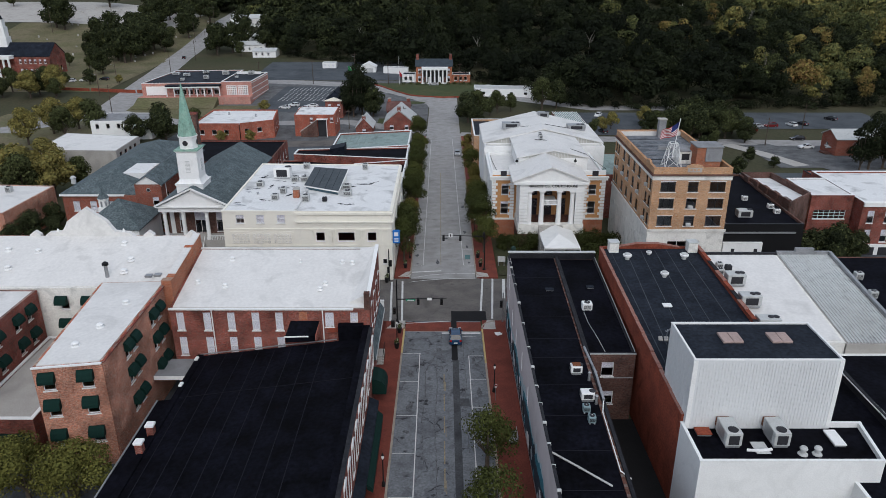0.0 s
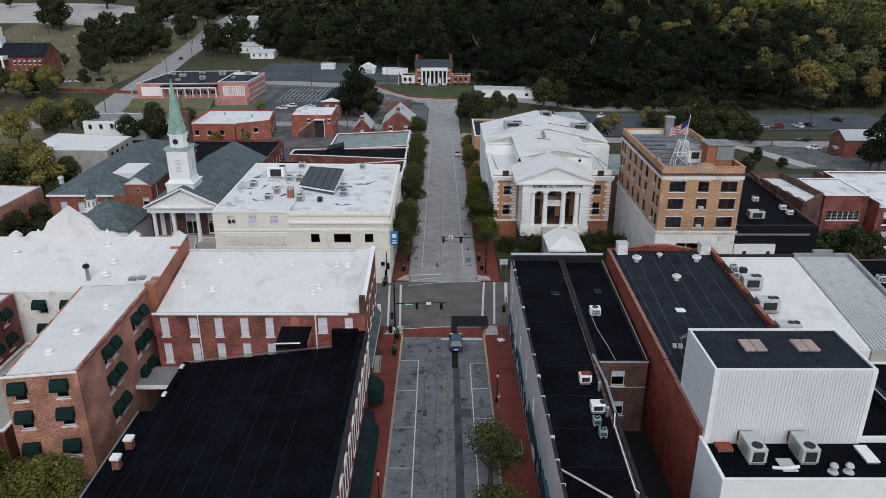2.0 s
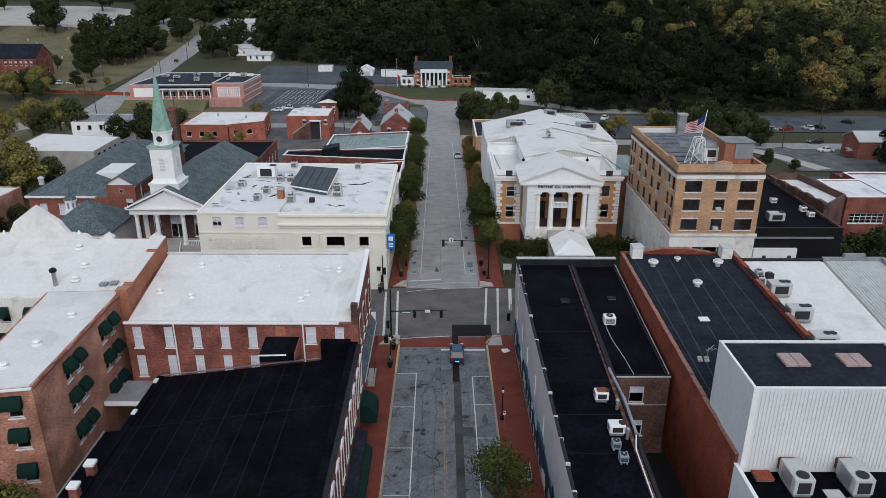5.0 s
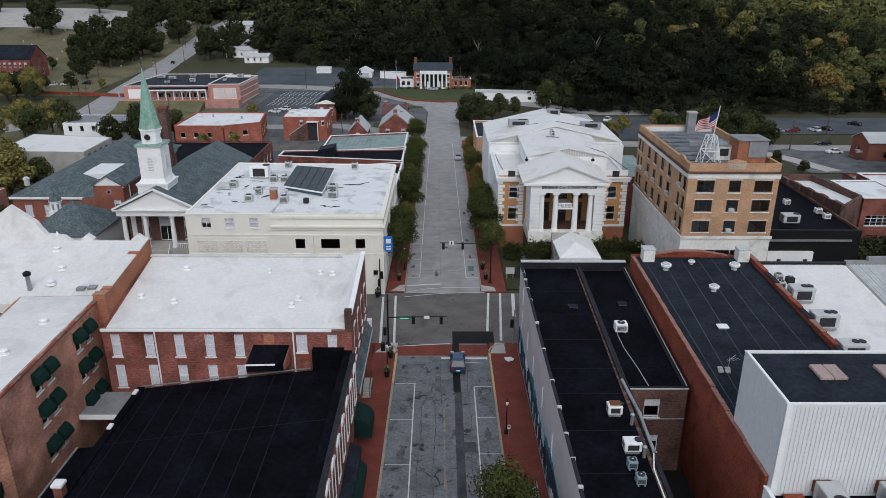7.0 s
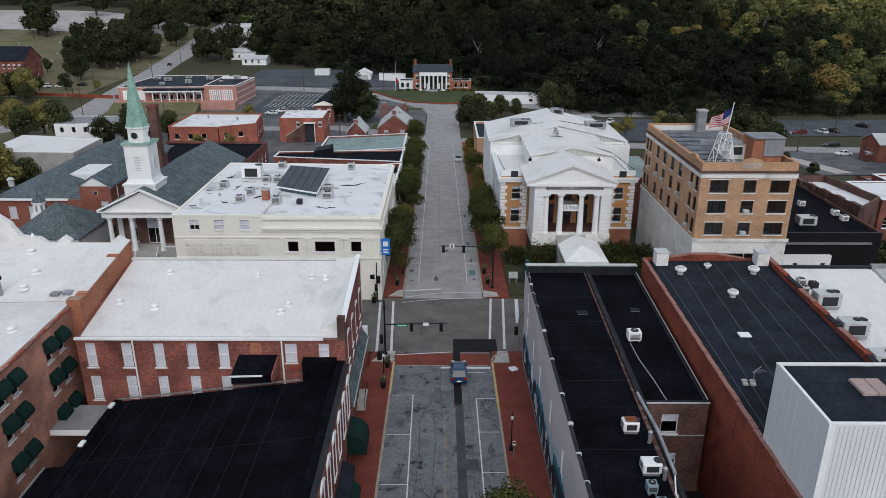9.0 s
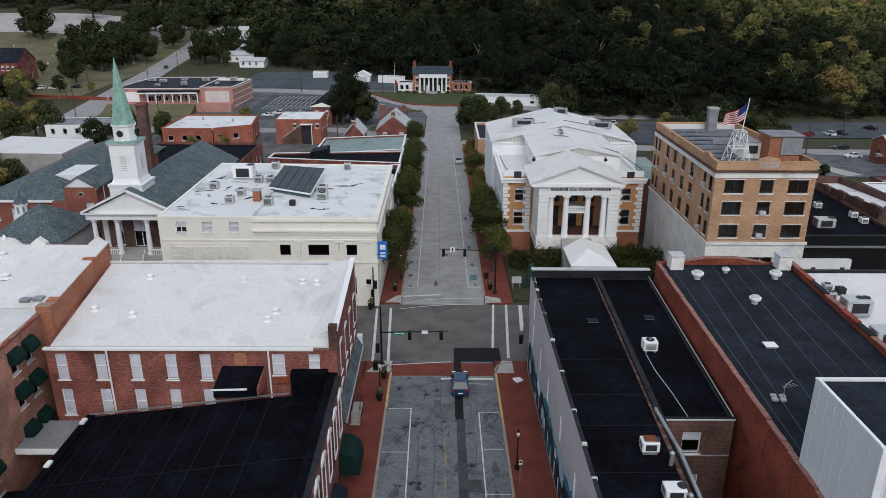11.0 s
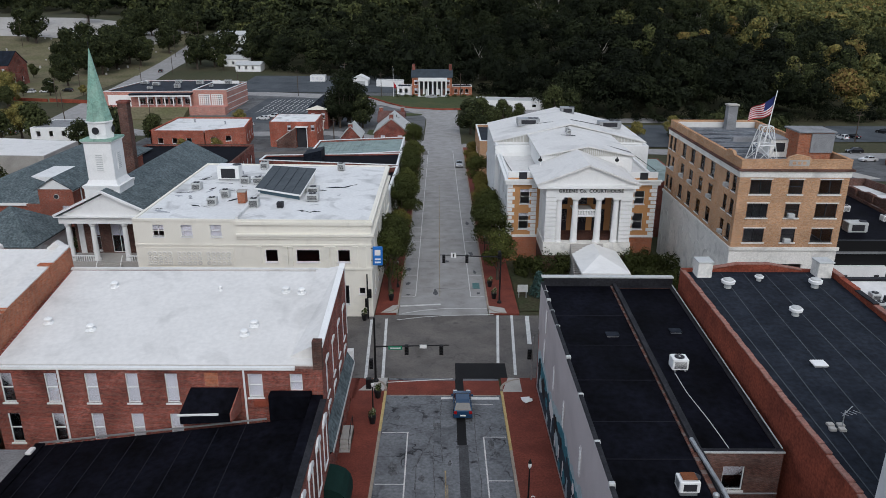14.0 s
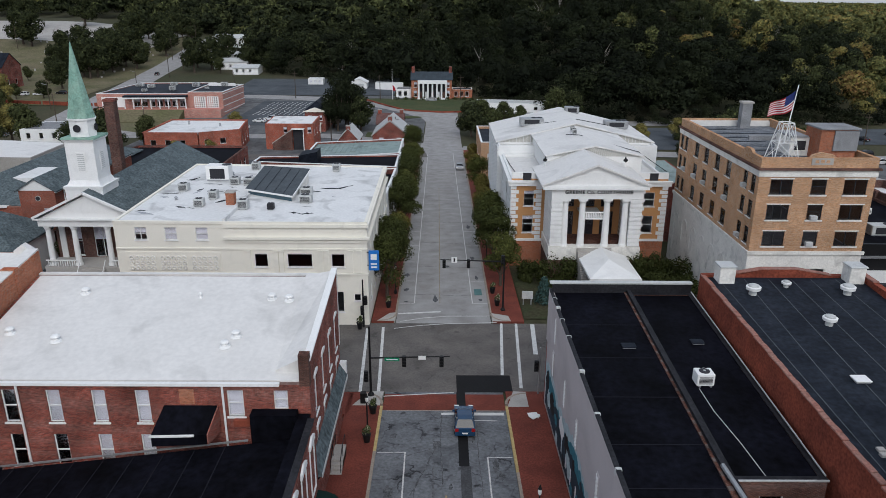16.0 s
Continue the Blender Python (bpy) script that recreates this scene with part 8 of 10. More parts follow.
mh = block("mansion", "orange brick mansion with white columns and a dark roof", "house", [(HX0, HY), (HX1, HY), (HX1, HY + 10), (HX0, HY + 10)], hz - 2, hz + 7.6, M_BRICK_ORANGE, M_SLATE_ROOF, 0.1, {0: [(1.0, hz + 0.8, 1.4, 2.4, "half"), (1.0, hz + 4.6, 1.4, 2.0, "half"), (14.4, hz + 0.8, 1.4, 2.4, "half"), (14.4, hz + 4.6, 1.4, 2.0, "half"), (5.0, hz + 0.8, 1.5, 2.8, "dark"), (7.6, hz + 0.4, 1.6, 3.0, "dark"), (10.4, hz + 0.8, 1.5, 2.8, "dark"), (5.0, hz + 4.6, 1.5, 2.2, "dark"), (7.6, hz + 4.6, 1.6, 2.2, "dark"), (10.4, hz + 4.6, 1.5, 2.2, "dark")]})
gable_roof(mh, HX0, HX1, HY, HY + 10, hz + 7.7, hz + 10.3, M_ROOF_BLUE, "x", 0.4, 0.2)
for a, b_ in (((HX1, HY), (HX1, HY + 10)), ((HX0, HY + 10), (HX0, HY))):
    gable_end(mh, a, b_, hz + 7.604, hz + 10.2, M_BRICK_ORANGE)
for xx in (HX0 + 0.6, HX1 - 0.6):
    part("chimney", Geo().box(xx - 0.6, xx + 0.6, HY + 4.2, HY + 5.8, hz + 7, hz + 12.6), M_BRICK_RED, mh)
part("porch_entablature", Geo().box(-9.6, 2.4, HY - 3.0, HY - 0.01, hz + 6.3, hz + 7.5), M_WHITE, mh)
part("porch_base", Geo().box(-9.8, 2.6, HY - 3.2, HY - 0.02, hz - 1.5, hz + 0.3), M_WHITE, mh)
part("porch_glazing", Geo().box(-9.2, 2.0, HY - 0.4, HY - 0.012, hz + 0.31, hz + 6.29), CAR_GLASS_DARK, mh, "dark glazed porch wall")
for k in range(5):
    part("door_frame", Geo().box(-8.9 + 2.35 * k, -7.7 + 2.35 * k, HY - 0.46, HY - 0.41, hz + 0.32, hz + 2.9), M_WHITE if k % 2 else M_BRICK_DARK, mh)
for k in range(7):
    part("column", Geo().lathe(-9.2 + 1.87 * k, HY - 2.5, [(0.45, hz + 0.304), (0.38, hz + 0.6), (0.34, hz + 6.0), (0.48, hz + 6.298)], 10), M_WHITE, mh)
for x0, x1, wm in ((-18.8, -12.5, M_WHITE), (4.6, 13.0, M_BRICK_ORANGE)):
    block("", "", "", [(x0, HY + 2), (x1, HY + 2), (x1, HY + 9), (x0, HY + 9)], hz - 2, hz + 3.6, wm, M_SLATE_ROOF, 0.1, {0: row(0.9, 2.3, int((x1 - x0) / 2.4), hz + 0.8, 1.4, 1.9, "dark")}, M_WHITE, into=mh)
gar = gabled("white_garage", "white garage with a wide door beside the car park", -41.0, -33.5, 377, 385, -3.2, 0.3, 2.2, M_WHITE, M_WHITE, "y")
part("garage_door", Geo().box(-39.6, -34.9, 376.9, 376.99, -2.2, -0.1), M_HVAC, gar)
for k in range(4):
    part("door_groove", Geo().box(-39.5, -35.0, 376.87, 376.9, -1.8 + 0.5 * k, -1.76 + 0.5 * k), M_STEEL, gar)
block("white_store_room", "small white flat-roofed store in the car park", "shed", [(-62.0, 389), (-55.0, 389), (-55.0, 394), (-62.0, 394)], -2.8, 0.9, M_WHITE, M_HVAC, 0.1, {0: row(0.8, 2.0, 3, -1.0, 1.1, 1.1, "blind")})
block("low_white_wing", "long low white wing beside the mansion", "building", [(-29.5, 375), (-17.0, 372), (-17.0, 377), (-29.5, 380)], -3.2, 0.6, M_WHITE, M_HVAC, 0.1, {})
bn = thing("banner", -46.0, 380, -1.5, "green banner with a white emblem at the car park edge", "banner")
part("cloth", Geo().box(-47.6, -44.0, 380, 380.08, -1.8, 0.4), mat("banner_green", (0.03, 0.18, 0.06), 0.7, 0.1), bn)
part("emblem", Geo().add([(-46.8, 379.98, 0.1), (-45.8, 379.98, -1.4), (-44.8, 379.98, 0.1), (-45.8, 379.98, -0.7)], [(0, 1, 3), (1, 2, 3)]), M_WHITE, bn)
for xx in (-47.7, -43.9):
    part("post", Geo().rod((xx, 380.04, -2.4), (xx, 380.04, 0.6), 0.06), M_STEEL, bn)
block("low_white_building", "low white building with a flat roof behind the trees", "building", [(14, 322), (50, 318), (50, 328), (14, 332)], -6, -0.8, M_WHITE, M_HVAC, 0.1, {0: row(3, 6, 5, -3.2, 1.5, 1.2, "dark")})

# ---- right side of the lower town ----
db = block("black_front_store", "low store with a black roof and black upper front", "building", [(49.6, 126.0), (63.4, 126.0), (64.4, 158.0), (49.6, 158.0)], -3, [9.3, 9.3, 9.0, 9.0], [M_BLACK_PAINT, M_BRICK_DARK, M_BRICK_DARK, M_BRICK_DARK], M_BLACK_ROOF, 0.4)
part("white_front", Geo().box(49.5, 56.4, 125.4, 125.99, -2, 6.0), M_WHITE, db)
part("ledge", Geo().box(49.55, 62, 125.7, 125.995, 7.6, 7.85), M_STEEL, db)
for xx in (51.5, 55.5):
    part("front_opening", Geo().box(xx - 0.5, xx + 0.1, 125.37, 125.41, 3.9, 4.9), M_DARKMETAL, db)
package_unit(54.8, 131.2, 8.7, 2.6, 1.6, 1.2, 1, "rust-marked rooftop unit on the black roof", M_HVAC, True)
for x, y in ((58.6, 140.8), (61.6, 136.0), (61.6, 133.2), (51.2, 152)):
    condenser(x, y, 8.75, 1.0, 1.0, 0.9, body=M_WHITE, label="small white rooftop unit on the black roof")
sb = block("side_brick_store", "dark brick store with a stepped side wall and white roof", "building", [(63.9, 133.0), (71.1, 140.6), (71.1, 158), (64.5, 158)], -3, [10.9, 10.4, 9.4, 9.4], M_BRICK_DARK, M_BANK_ROOF, 1.2)
for k in range(5):
    part("parapet_step", Geo().box(63.88, 64.5, 134.2 + 4.6 * k, 136.4 + 4.6 * k, 8.6, 10.95 - 0.28 * k), M_BRICK_DARK, sb)
block("brick_store", "brown brick store with a white roof and a wide grid window", "building", [(71.2, 140.1), (79.4, 140.1), (79.4, 151.4), (71.2, 151.4)], -3, 10.0, [M_BRICK_RED, M_BRICK_RED, M_BRICK_RED, M_BRICK_HOTEL], M_BANK_ROOF, 0.1, {0: [(0.9, 5.2, 6.2, 1.8, "grid")]}, M_WHITE, cope_h=0.1)
pb = block("hooded_window_store", "red brick store with white hooded windows", "building", [(79.6, 137.0), (100, 137.0), (100, 158), (79.6, 158)], -3, 9.6, M_BRICK_RED, M_BANK_ROOF, 0.3, {0: [(1.2 + 3.3 * i, z, 1.3, 2.5, "sash") for i in range(6) for z in (5.4, 1.6)]}, M_WHITE)
part("cornice", Geo().box(79.6, 100, 136.6, 136.99, 8.8, 9.6), M_WHITE, pb)
part("shopfront", Geo().box(79.6, 100, 136.5, 136.99, -2, 1.2), M_WHITE, pb)
for i in range(5):
    part("display_window", Geo().box(80.2 + 3.8 * i, 83.2 + 3.8 * i, 136.46, 136.51, -1.2, 0.7), M_DARKMETAL, pb)
for x0, y0, x1, y1, z_ in ((86, 160, 112, 174, 5.2),):
    block("flat_roof_store", "store with a grey flat roof on the next street", "building", [(x0, y0), (x1, y0), (x1, y1), (x0, y1)], -4, z_, M_BRICK_RED, M_GREY_ROOF, 0.5, coping=M_BITUMEN)
fb = gabled("far_brick_hall", "dark red brick hall with a grey metal roof", 118.7, 146, 221, 230, -6, 1.3, 3.4, M_BRICK_CHURCH, M_HVAC, "x", {0: [(5.0, -0.9, 1.2, 1.4, "dark"), (6.6, -0.9, 1.2, 1.4, "dark"), (12, -0.9, 1.2, 1.4, "dark")], 3: [(3, -2.5, 1.2, 1.8, "dark")]})
slab_x(fb, [(223.5, -1.6), (225.6, -1.6), (225.6, -1.35), (223.5, -1.9)], 117.4, 118.69, M_HVAC, "door_hood")
part("landing", Geo().box(116.6, 118.69, 222.6, 226.4, -6.0, -3.4), M_BRICK_DARK, fb)

# ---- roads, lots and lawns of the lower town ----
strip("road", [(0.5, 296), (-2, 308), (-9, 319), (-20, 331), (-36, 343), (-60, 350), (-92, 356)], 9.5, 0.05, M_ROAD, "grey asphalt road bending away at the foot of the hill", "road")
strip("road", [(2, 335), (30, 318), (60, 300), (100, 300)], 8, 0.02, M_ROAD, "grey asphalt lane along the woods", "road")
strip("road", [(-160, 250), (-132, 292), (-136, 330), (-140, 370), (-146, 420), (-149, 460), (-154, 520), (-160, 620)], 13, 0.05, M_ROAD, "wide grey road climbing towards the hills", "road")
strip("road", [(-136, 296), (-118, 286), (-96, 272), (-66, 272), (-35, 274), (-4, 256)], 8, 0.04, M_ROAD, "side street past the brick buildings", "road")
strip("road", [(-4, 243), (-30, 240), (-60, 236), (-95, 232), (-140, 228)], 9, 0.03, M_ROAD2, "asphalt cross street and yard behind the shops", "road")
strip("road", [(6, 252), (50, 246), (104, 240), (150, 238), (220, 236)], 9, 0.03, M_ROAD, "grey asphalt road past the car parks", "road")
strip("path", [(92, 237), (98, 224), (103, 208)], 5, 0.06, M_CONCRETE, "pale concrete path down the bank", "path")
strip("road", [(100, 236), (114, 206), (140, 178)], 12, 0.05, M_YARD, "asphalt driveway by the brick hall", "road")
drape("car_park", lambda x, y: (x + (y - 300) * 0.06 - 2.0, y), -72, -46, 292, 342, 0.06, M_LOT, "dark asphalt car park with marked bays", "car park", 3, 8)
drape("car_park", None, -92, -20, 357, 408, 0.06, M_LOT, "dark asphalt car park below the woods", "car park", 6, 5)
drape("car_park", None, 46, 78, 252, 292, 0.08, M_LOT, "dark asphalt car park behind the courthouse", "car park", 4, 5)
drape("car_park", None, 100, 165, 262, 292, 0.08, M_LOT, "dark asphalt car park at the wood's edge", "car park", 6, 4)
drape("car_park", None, -345, -176, 492, 566, 0.3, M_CONCRETE, "pale far car park on the rise", "car park", 8, 4)
LAWN_X, LAWN_Y = [-36, -30, -22, -13, 0, 10, 20, 30], [349, 345, 333, 322, 319, 320, 324, 330]
drape("yard", None, -92, -5.6, 236, 356, 0.012, M_YARD, "patched grey asphalt yards of the lower town", "yard", 8, 12)
drape("lawn", lambda x, y: (x, float(np.interp(x, LAWN_X, LAWN_Y)) + (348.6 - float(np.interp(x, LAWN_X, LAWN_Y))) * (y - 320) / 29), -35, 30, 320, 349, 0.16, M_LAWN, "mown green lawn before the columned house", "lawn", 24, 5)
drape("lawn", None, -24, -10.5, 262, 281, 0.03, M_LAWN, "small rough lawn between the brick houses", "lawn", 3, 3)
drape("lawn", lambda x, y: (x, 309 + (y - 309) * math.sqrt(max(0.0, 1 - ((x + 14) / 7.2) ** 2))), -21, -7, 306.5, 311.5, 0.14, M_LAWN, "small kerbed grass island in the road bend", "lawn", 10, 2)
drape("lawn", None, -270, -150, 330, 560, 0.04, M_GRASS, "dry grass slope with scattered stones", "lawn", 10, 16)
# tree shade on this lawn is painted by its darker material
drape("lawn", None, 10.4, 35.0, 126.0, 146.5, 0.03, M_LAWN_SHADE, "courthouse lawn in a colour darkened for tree shade", "lawn", 2, 4)
drape("lawn", None, -127, -70, 279, 304, 0.03, M_GRASS, "dry lawn before the school", "lawn", 6, 4)
drape("lawn", None, -170, -112, 150, 290, 0.03, M_GRASS, "patchy dry lawn and verge", "lawn", 6, 10)
drape("yard", None, -80, -8.5, 107.3 + 17.3, 250, -0.02, M_LOT, "dark asphalt yards between the buildings", "yard", 6, 12)
drape("yard", None, 96, 150, 206, 236, 0.02, M_YARD, "patched grey asphalt yard by the brick hall", "yard", 6, 4)
drape("yard", None, 46, 120, 124.8, 200, -0.02, M_LOT, "dark asphalt yards behind the stores", "yard", 6, 8)
drape("yard", None, -120, -8.3, -200, 44.9, -0.02, M_LOT, "dark asphalt yards behind the shops", "yard", 4, 40)
drape("yard", None, 10.0, 120, -200, 44.9, -0.02, M_LOT, "dark asphalt yards behind the shops", "yard", 4, 40)
drape("yard", None, -82, -30, 45, 91, -0.02, M_LOT, "dark asphalt alley by the hotel", "yard", 4, 6)
for k in range(12):
    for ya, yb in ((312, 320), (321, 329), (331, 339)):
        x0 = -70.0 + 1.85 * k + (ya - 300) * 0.06
        solid("road_marking", Geo().add([(x, y, float(terrain(x, y)) + 0.09) for x, y in ((x0, ya), (x0 + 0.25, ya), (x0 + 1.5, yb), (x0 + 1.25, yb))], [(0, 1, 2, 3)]), M_PAINT, "white parking bay line", "road marking", kind="structure")
rw = thing("garden_wall", -10, 342, -4, "low red brick garden wall at the street's end", "wall")
wl_pts = [(x, float(np.interp(x, LAWN_X, LAWN_Y)) - 0.4) for x in np.linspace(-35, 28, 19)]
for (xa, ya), (xb, yb) in zip(wl_pts, wl_pts[1:]):
    part("wall_length", Geo().beam((xa, ya, float(terrain(xa, ya)) + 0.2), (xb, yb, float(terrain(xb, yb)) + 0.2), 0.5, 0.7), M_BRICK_WASH, rw)
for k in range(3):
    solid("garden_wall", Geo().beam((-178 + 22 * k, 336 - 4 * k, float(terrain(-178 + 22 * k, 336)) + 0.5), (-157 + 22 * k, 332 - 4 * k, float(terrain(-157 + 22 * k, 332)) + 0.5), 0.5, 1.4), M_BRICK_WASH, "red brick retaining wall by the grass slope", "wall")
# ---- trees ----
def leaf_quads(rs, n, lobes, size, up=0.25, corners=4):
    """n leaf clumps on the skins of some round lobes: (n x corners, 3) points. lobes: rows of centre and radii."""
    k = rs.integers(0, len(lobes), n)
    c, r = lobes[k, :3], lobes[k, 3:]
    d = rs.normal(size=(n, 3))
    d[:, 2] += up
    d /= np.linalg.norm(d, axis=1)[:, None]
    p = c + d * r * (rs.uniform(0.66, 1.08, (n, 1)) if corners == 4 else rs.uniform(0.8, 1.06, (n, 1)))
    nrm = d + rs.normal(size=(n, 3)) * (0.36 if corners == 4 else 0.3)
    nrm /= np.linalg.norm(nrm, axis=1)[:, None]
    a = np.cross(nrm, rs.normal(size=(n, 3)))
    a /= np.linalg.norm(a, axis=1)[:, None]
    b = np.cross(nrm, a)
    s = size * rs.uniform(0.6, 1.3, (n, 1))
    t = s * rs.uniform(0.5, 0.9, (n, 1))
    if corners == 3:
        return np.stack([p - a * s - b * t * 0.5, p + a * s - b * t * 0.5, p + b * t], axis=1).reshape(-1, 3)
    q = np.stack([p - a * s - b * t * 0.3, p - b * t, p + a * s + b * t * 0.3, p + b * t], axis=1)
    return q.reshape(-1, 3)


def crown_lobes(rs, k, w, h, z0):
    """Lobes that fill an egg w wide and h tall from z0 up."""
    out = [(0, 0, z0 + h * 0.5, w * 0.33, w * 0.33, h * 0.4)]
    for i in range(k):
        a, f = rs.uniform(0, 6.283), rs.uniform(0.1, 0.92)
        rad = w * 0.36 * math.sin(math.pi * min(0.95, max(0.12, f)) ** 0.8) * rs.uniform(0.6, 1.1)
        s = rs.uniform(0.16, 0.27)
        out.append((rad * math.cos(a), rad * math.sin(a), z0 + h * (0.12 + 0.78 * f), w * s, w * s, w * s * 0.85))
    return np.array(out)


def quads_mesh(name, v, material, tint, k=4):
    n = len(v) // k
    me = bpy.data.meshes.new(name)
    me.vertices.add(k * n)
    me.vertices.foreach_set("co", np.asarray(v, dtype=np.float32).ravel())
    me.loops.add(k * n)
    me.loops.foreach_set("vertex_index", np.arange(k * n, dtype=np.int32))
    me.polygons.add(n)
    me.polygons.foreach_set("loop_start", np.arange(0, k * n, k, dtype=np.int32))
    me.update(calc_edges=True)
    at = me.attributes.new("tint", "FLOAT", "FACE")
    at.data.foreach_set("value", np.clip(np.broadcast_to(np.asarray(tint, dtype=np.float32), (n,)), 0, 1).astype(np.float32).copy())
    me.materials.append(material)
    return me


def tree_proto(seed, w, h, trunk, tint, leaves, size, label, material=None, group="street trees", name="tree"):
    """A tree at the origin: trunk with limbs, and a crown of leaf clumps."""
    rs = np.random.default_rng(seed)
    e = thing(name, 0, 0, 0, label, "tree", group)
    g = Geo()
    g.rod((0, 0, -0.3), (0.05, 0.02, trunk), w * 0.035 + 0.04, w * 0.026 + 0.02)
    for i in range(6):
        a = i * 1.05 + rs.uniform(-0.3, 0.3)
        r = w * rs.uniform(0.2, 0.34)
        g.rod((0.04, 0.02, trunk * rs.uniform(0.8, 0.98)), (r * math.cos(a), r * math.sin(a), trunk + h * rs.uniform(0.3, 0.7)), w * 0.016 + 0.02, 0.02, 6)
    g.rod((0.05, 0.02, trunk * 0.95), (0, 0, trunk + h * 0.8), w * 0.024, 0.02, 6)
    part("trunk", g, M_BARK, e)
    v = leaf_quads(rs, leaves, crown_lobes(rs, 14, w, h, trunk * 0.8), size)
    part("crown", quads_mesh("crown", v, material or M_LEAF, tint + rs.normal(size=leaves) * 0.05), None, e)
    return e


protos = [tree_proto(1, 6.4, 7.4, 1.9, 0.22, 7600, 0.14, "dense dark green street tree in the brick pavement"),
          tree_proto(2, 5.6, 6.6, 1.7, 0.36, 6000, 0.14, "olive-green street tree in the brick pavement"),
          tree_proto(3, 6.8, 8.2, 2.0, 0.14, 8000, 0.14, "tall dark green street tree in the brick pavement"),
          tree_proto(4, 4.6, 5.2, 1.5, 0.74, 4000, 0.13, "rust-tinged street tree in the brick pavement")]
rs = np.random.default_rng(7)
spots = [(-6.9, 132.8, 0), (-6.8, 140.0, 2), (-7.0, 147.5, 1), (-6.7, 155.0, 3), (-6.8, 162.5, 2), (-6.6, 171.5, 0), (-6.8, 181, 1), (-6.6, 191, 2), (-6.6, 203, 0), (-6.8, 217, 1), (-7.4, 236, 0), (-8.5, 247, 1),
         (8.3, 137.5, 1), (8.0, 147, 2), (7.8, 155, 0), (8.4, 164, 1), (8.2, 174, 3), (8.3, 185, 3), (8.2, 196, 1), (8.0, 209, 3), (8.0, 224, 3)]
used = set()
for x, y, k in spots:
    m = pose(x, y, land(y) + 0.1, 0, 0, float(rs.uniform(0, 360)))
    if k in used:
        copy_thing(protos[k], m)
    else:
        protos[k].matrix_basis = m
        used.add(k)
# larger trees
kinds = [(11, 12, 11, 2.6, 0.28, "large dark green spreading shade tree"), (12, 10, 10, 2.4, 0.36, "broad mid-green spreading shade tree"),
         (13, 9, 9, 2.0, 0.7, "broad tree with yellow-green leaves"), (14, 7.5, 13, 1.5, 0.14, "tall narrow dark green tree")]
big_protos = [tree_proto(a, w_, h_, tr, ti, 4200, w_ * 0.032, lb_, M_FOREST, "shade trees") for a, w_, h_, tr, ti, lb_ in kinds]
big_protos += [tree_proto(a, w_, h_, tr, ti, 3000, w_ * 0.036, lb_, M_FOREST, "shade trees") for a, w_, h_, tr, ti, lb_ in kinds]
spots = [(-31, 287, 3, 1.25), (-36, 290, 0, 0.9), (-26.5, 285, 0, 1.0), (-33, 296, 3, 1.1),
         (9.6, 274, 0, 1.1), (13.5, 278, 1, 0.9), (12.5, 266, 0, 0.7), (21.6, 292, 1, 0.75), (18.5, 287, 1, 0.6), (27.0, 294, 1, 0.6), (39.8, 297, 1, 1.1), (46, 300, 0, 0.95),
         (-94, 246, 0, 1.05), (-90, 240, 0, 0.9), (-100, 240, 0, 0.8), (-84, 252, 1, 0.8),
         (-134, 254, 2, 1.2), (-129, 262, 2, 1.0), (-104, 193, 2, 0.9), (-118, 250, 1, 1.1), (-126, 246, 1, 1.0), (-133, 236, 2, 0.9),
         (-94, 176, 2, 1.0), (-98, 170, 1, 1.0), (-103, 178, 2, 1.0), (-110, 182, 1, 1.0), (-92, 184, 1, 0.8), (-116, 172, 2, 1.0), (-122, 178, 1, 0.9),
         (-84, 148, 0, 0.5), (-82.5, 143, 0, 0.55), (-83, 138, 0, 0.5), (-83, 153.5, 0, 0.5), (-79, 146, 0, 0.4),
         (-55.2, 147, 0, 0.42), (-70, 292, 2, 0.45), (-62, 238, 2, 0.35), (-72, 240, 2, 0.35),
         (-190, 330, 1, 1.0), (-178, 322, 0, 1.1), (-200, 325, 1, 1.0), (-165, 318, 1, 0.7), (-185, 350, 1, 0.7), (-168, 372, 0, 1.0), (-182, 388, 1, 0.8), (-150, 348, 2, 0.4),
         (-176, 410, 0, 1.4), (-168, 425, 0, 1.4), (-160, 436, 0, 1.2), (-172, 445, 0, 1.3), (-164, 460, 1, 1.4), (-178, 470, 0, 1.4), (-160, 480, 0, 1.3), (-166, 500, 0, 1.5), (-176, 520, 1, 1.5), (-164, 540, 0, 1.5),
         (-128, 430, 0, 1.3), (-122, 440, 0, 1.3), (-132, 448, 0, 1.2), (-114, 428, 1, 1.0), (-130, 480, 1, 1.2), (-136, 520, 0, 1.3), (-112, 490, 1, 1.0),
         (-258, 520, 0, 1.6), (-300, 540, 1, 1.4), (-285, 560, 0, 1.5), (-235, 545, 0, 1.7), (-330, 560, 1, 1.5),
         (52, 252, 1, 0.5), (76, 262, 1, 0.55), (78, 250, 0, 0.9), (84, 256, 0, 1.0), (90, 262, 0, 1.05), (96, 258, 0, 1.0), (74, 270, 2, 0.6), (101, 246, 1, 0.75), (88, 250, 1, 0.8),
         (116.5, 203, 3, 0.8), (119.5, 204, 3, 0.95), (124, 205, 3, 1.0), (130, 207, 3, 1.05), (140, 210, 3, 1.0), (80, 197, 0, 0.5),
         (64.5, 127.5, 0, 0.62), (68.5, 130.5, 0, 0.7), (73, 132.5, 0, 0.7), (61.5, 124, 0, 0.45), (76, 131.5, 0, 0.5), (70, 126.5, 0, 0.55),
         ]
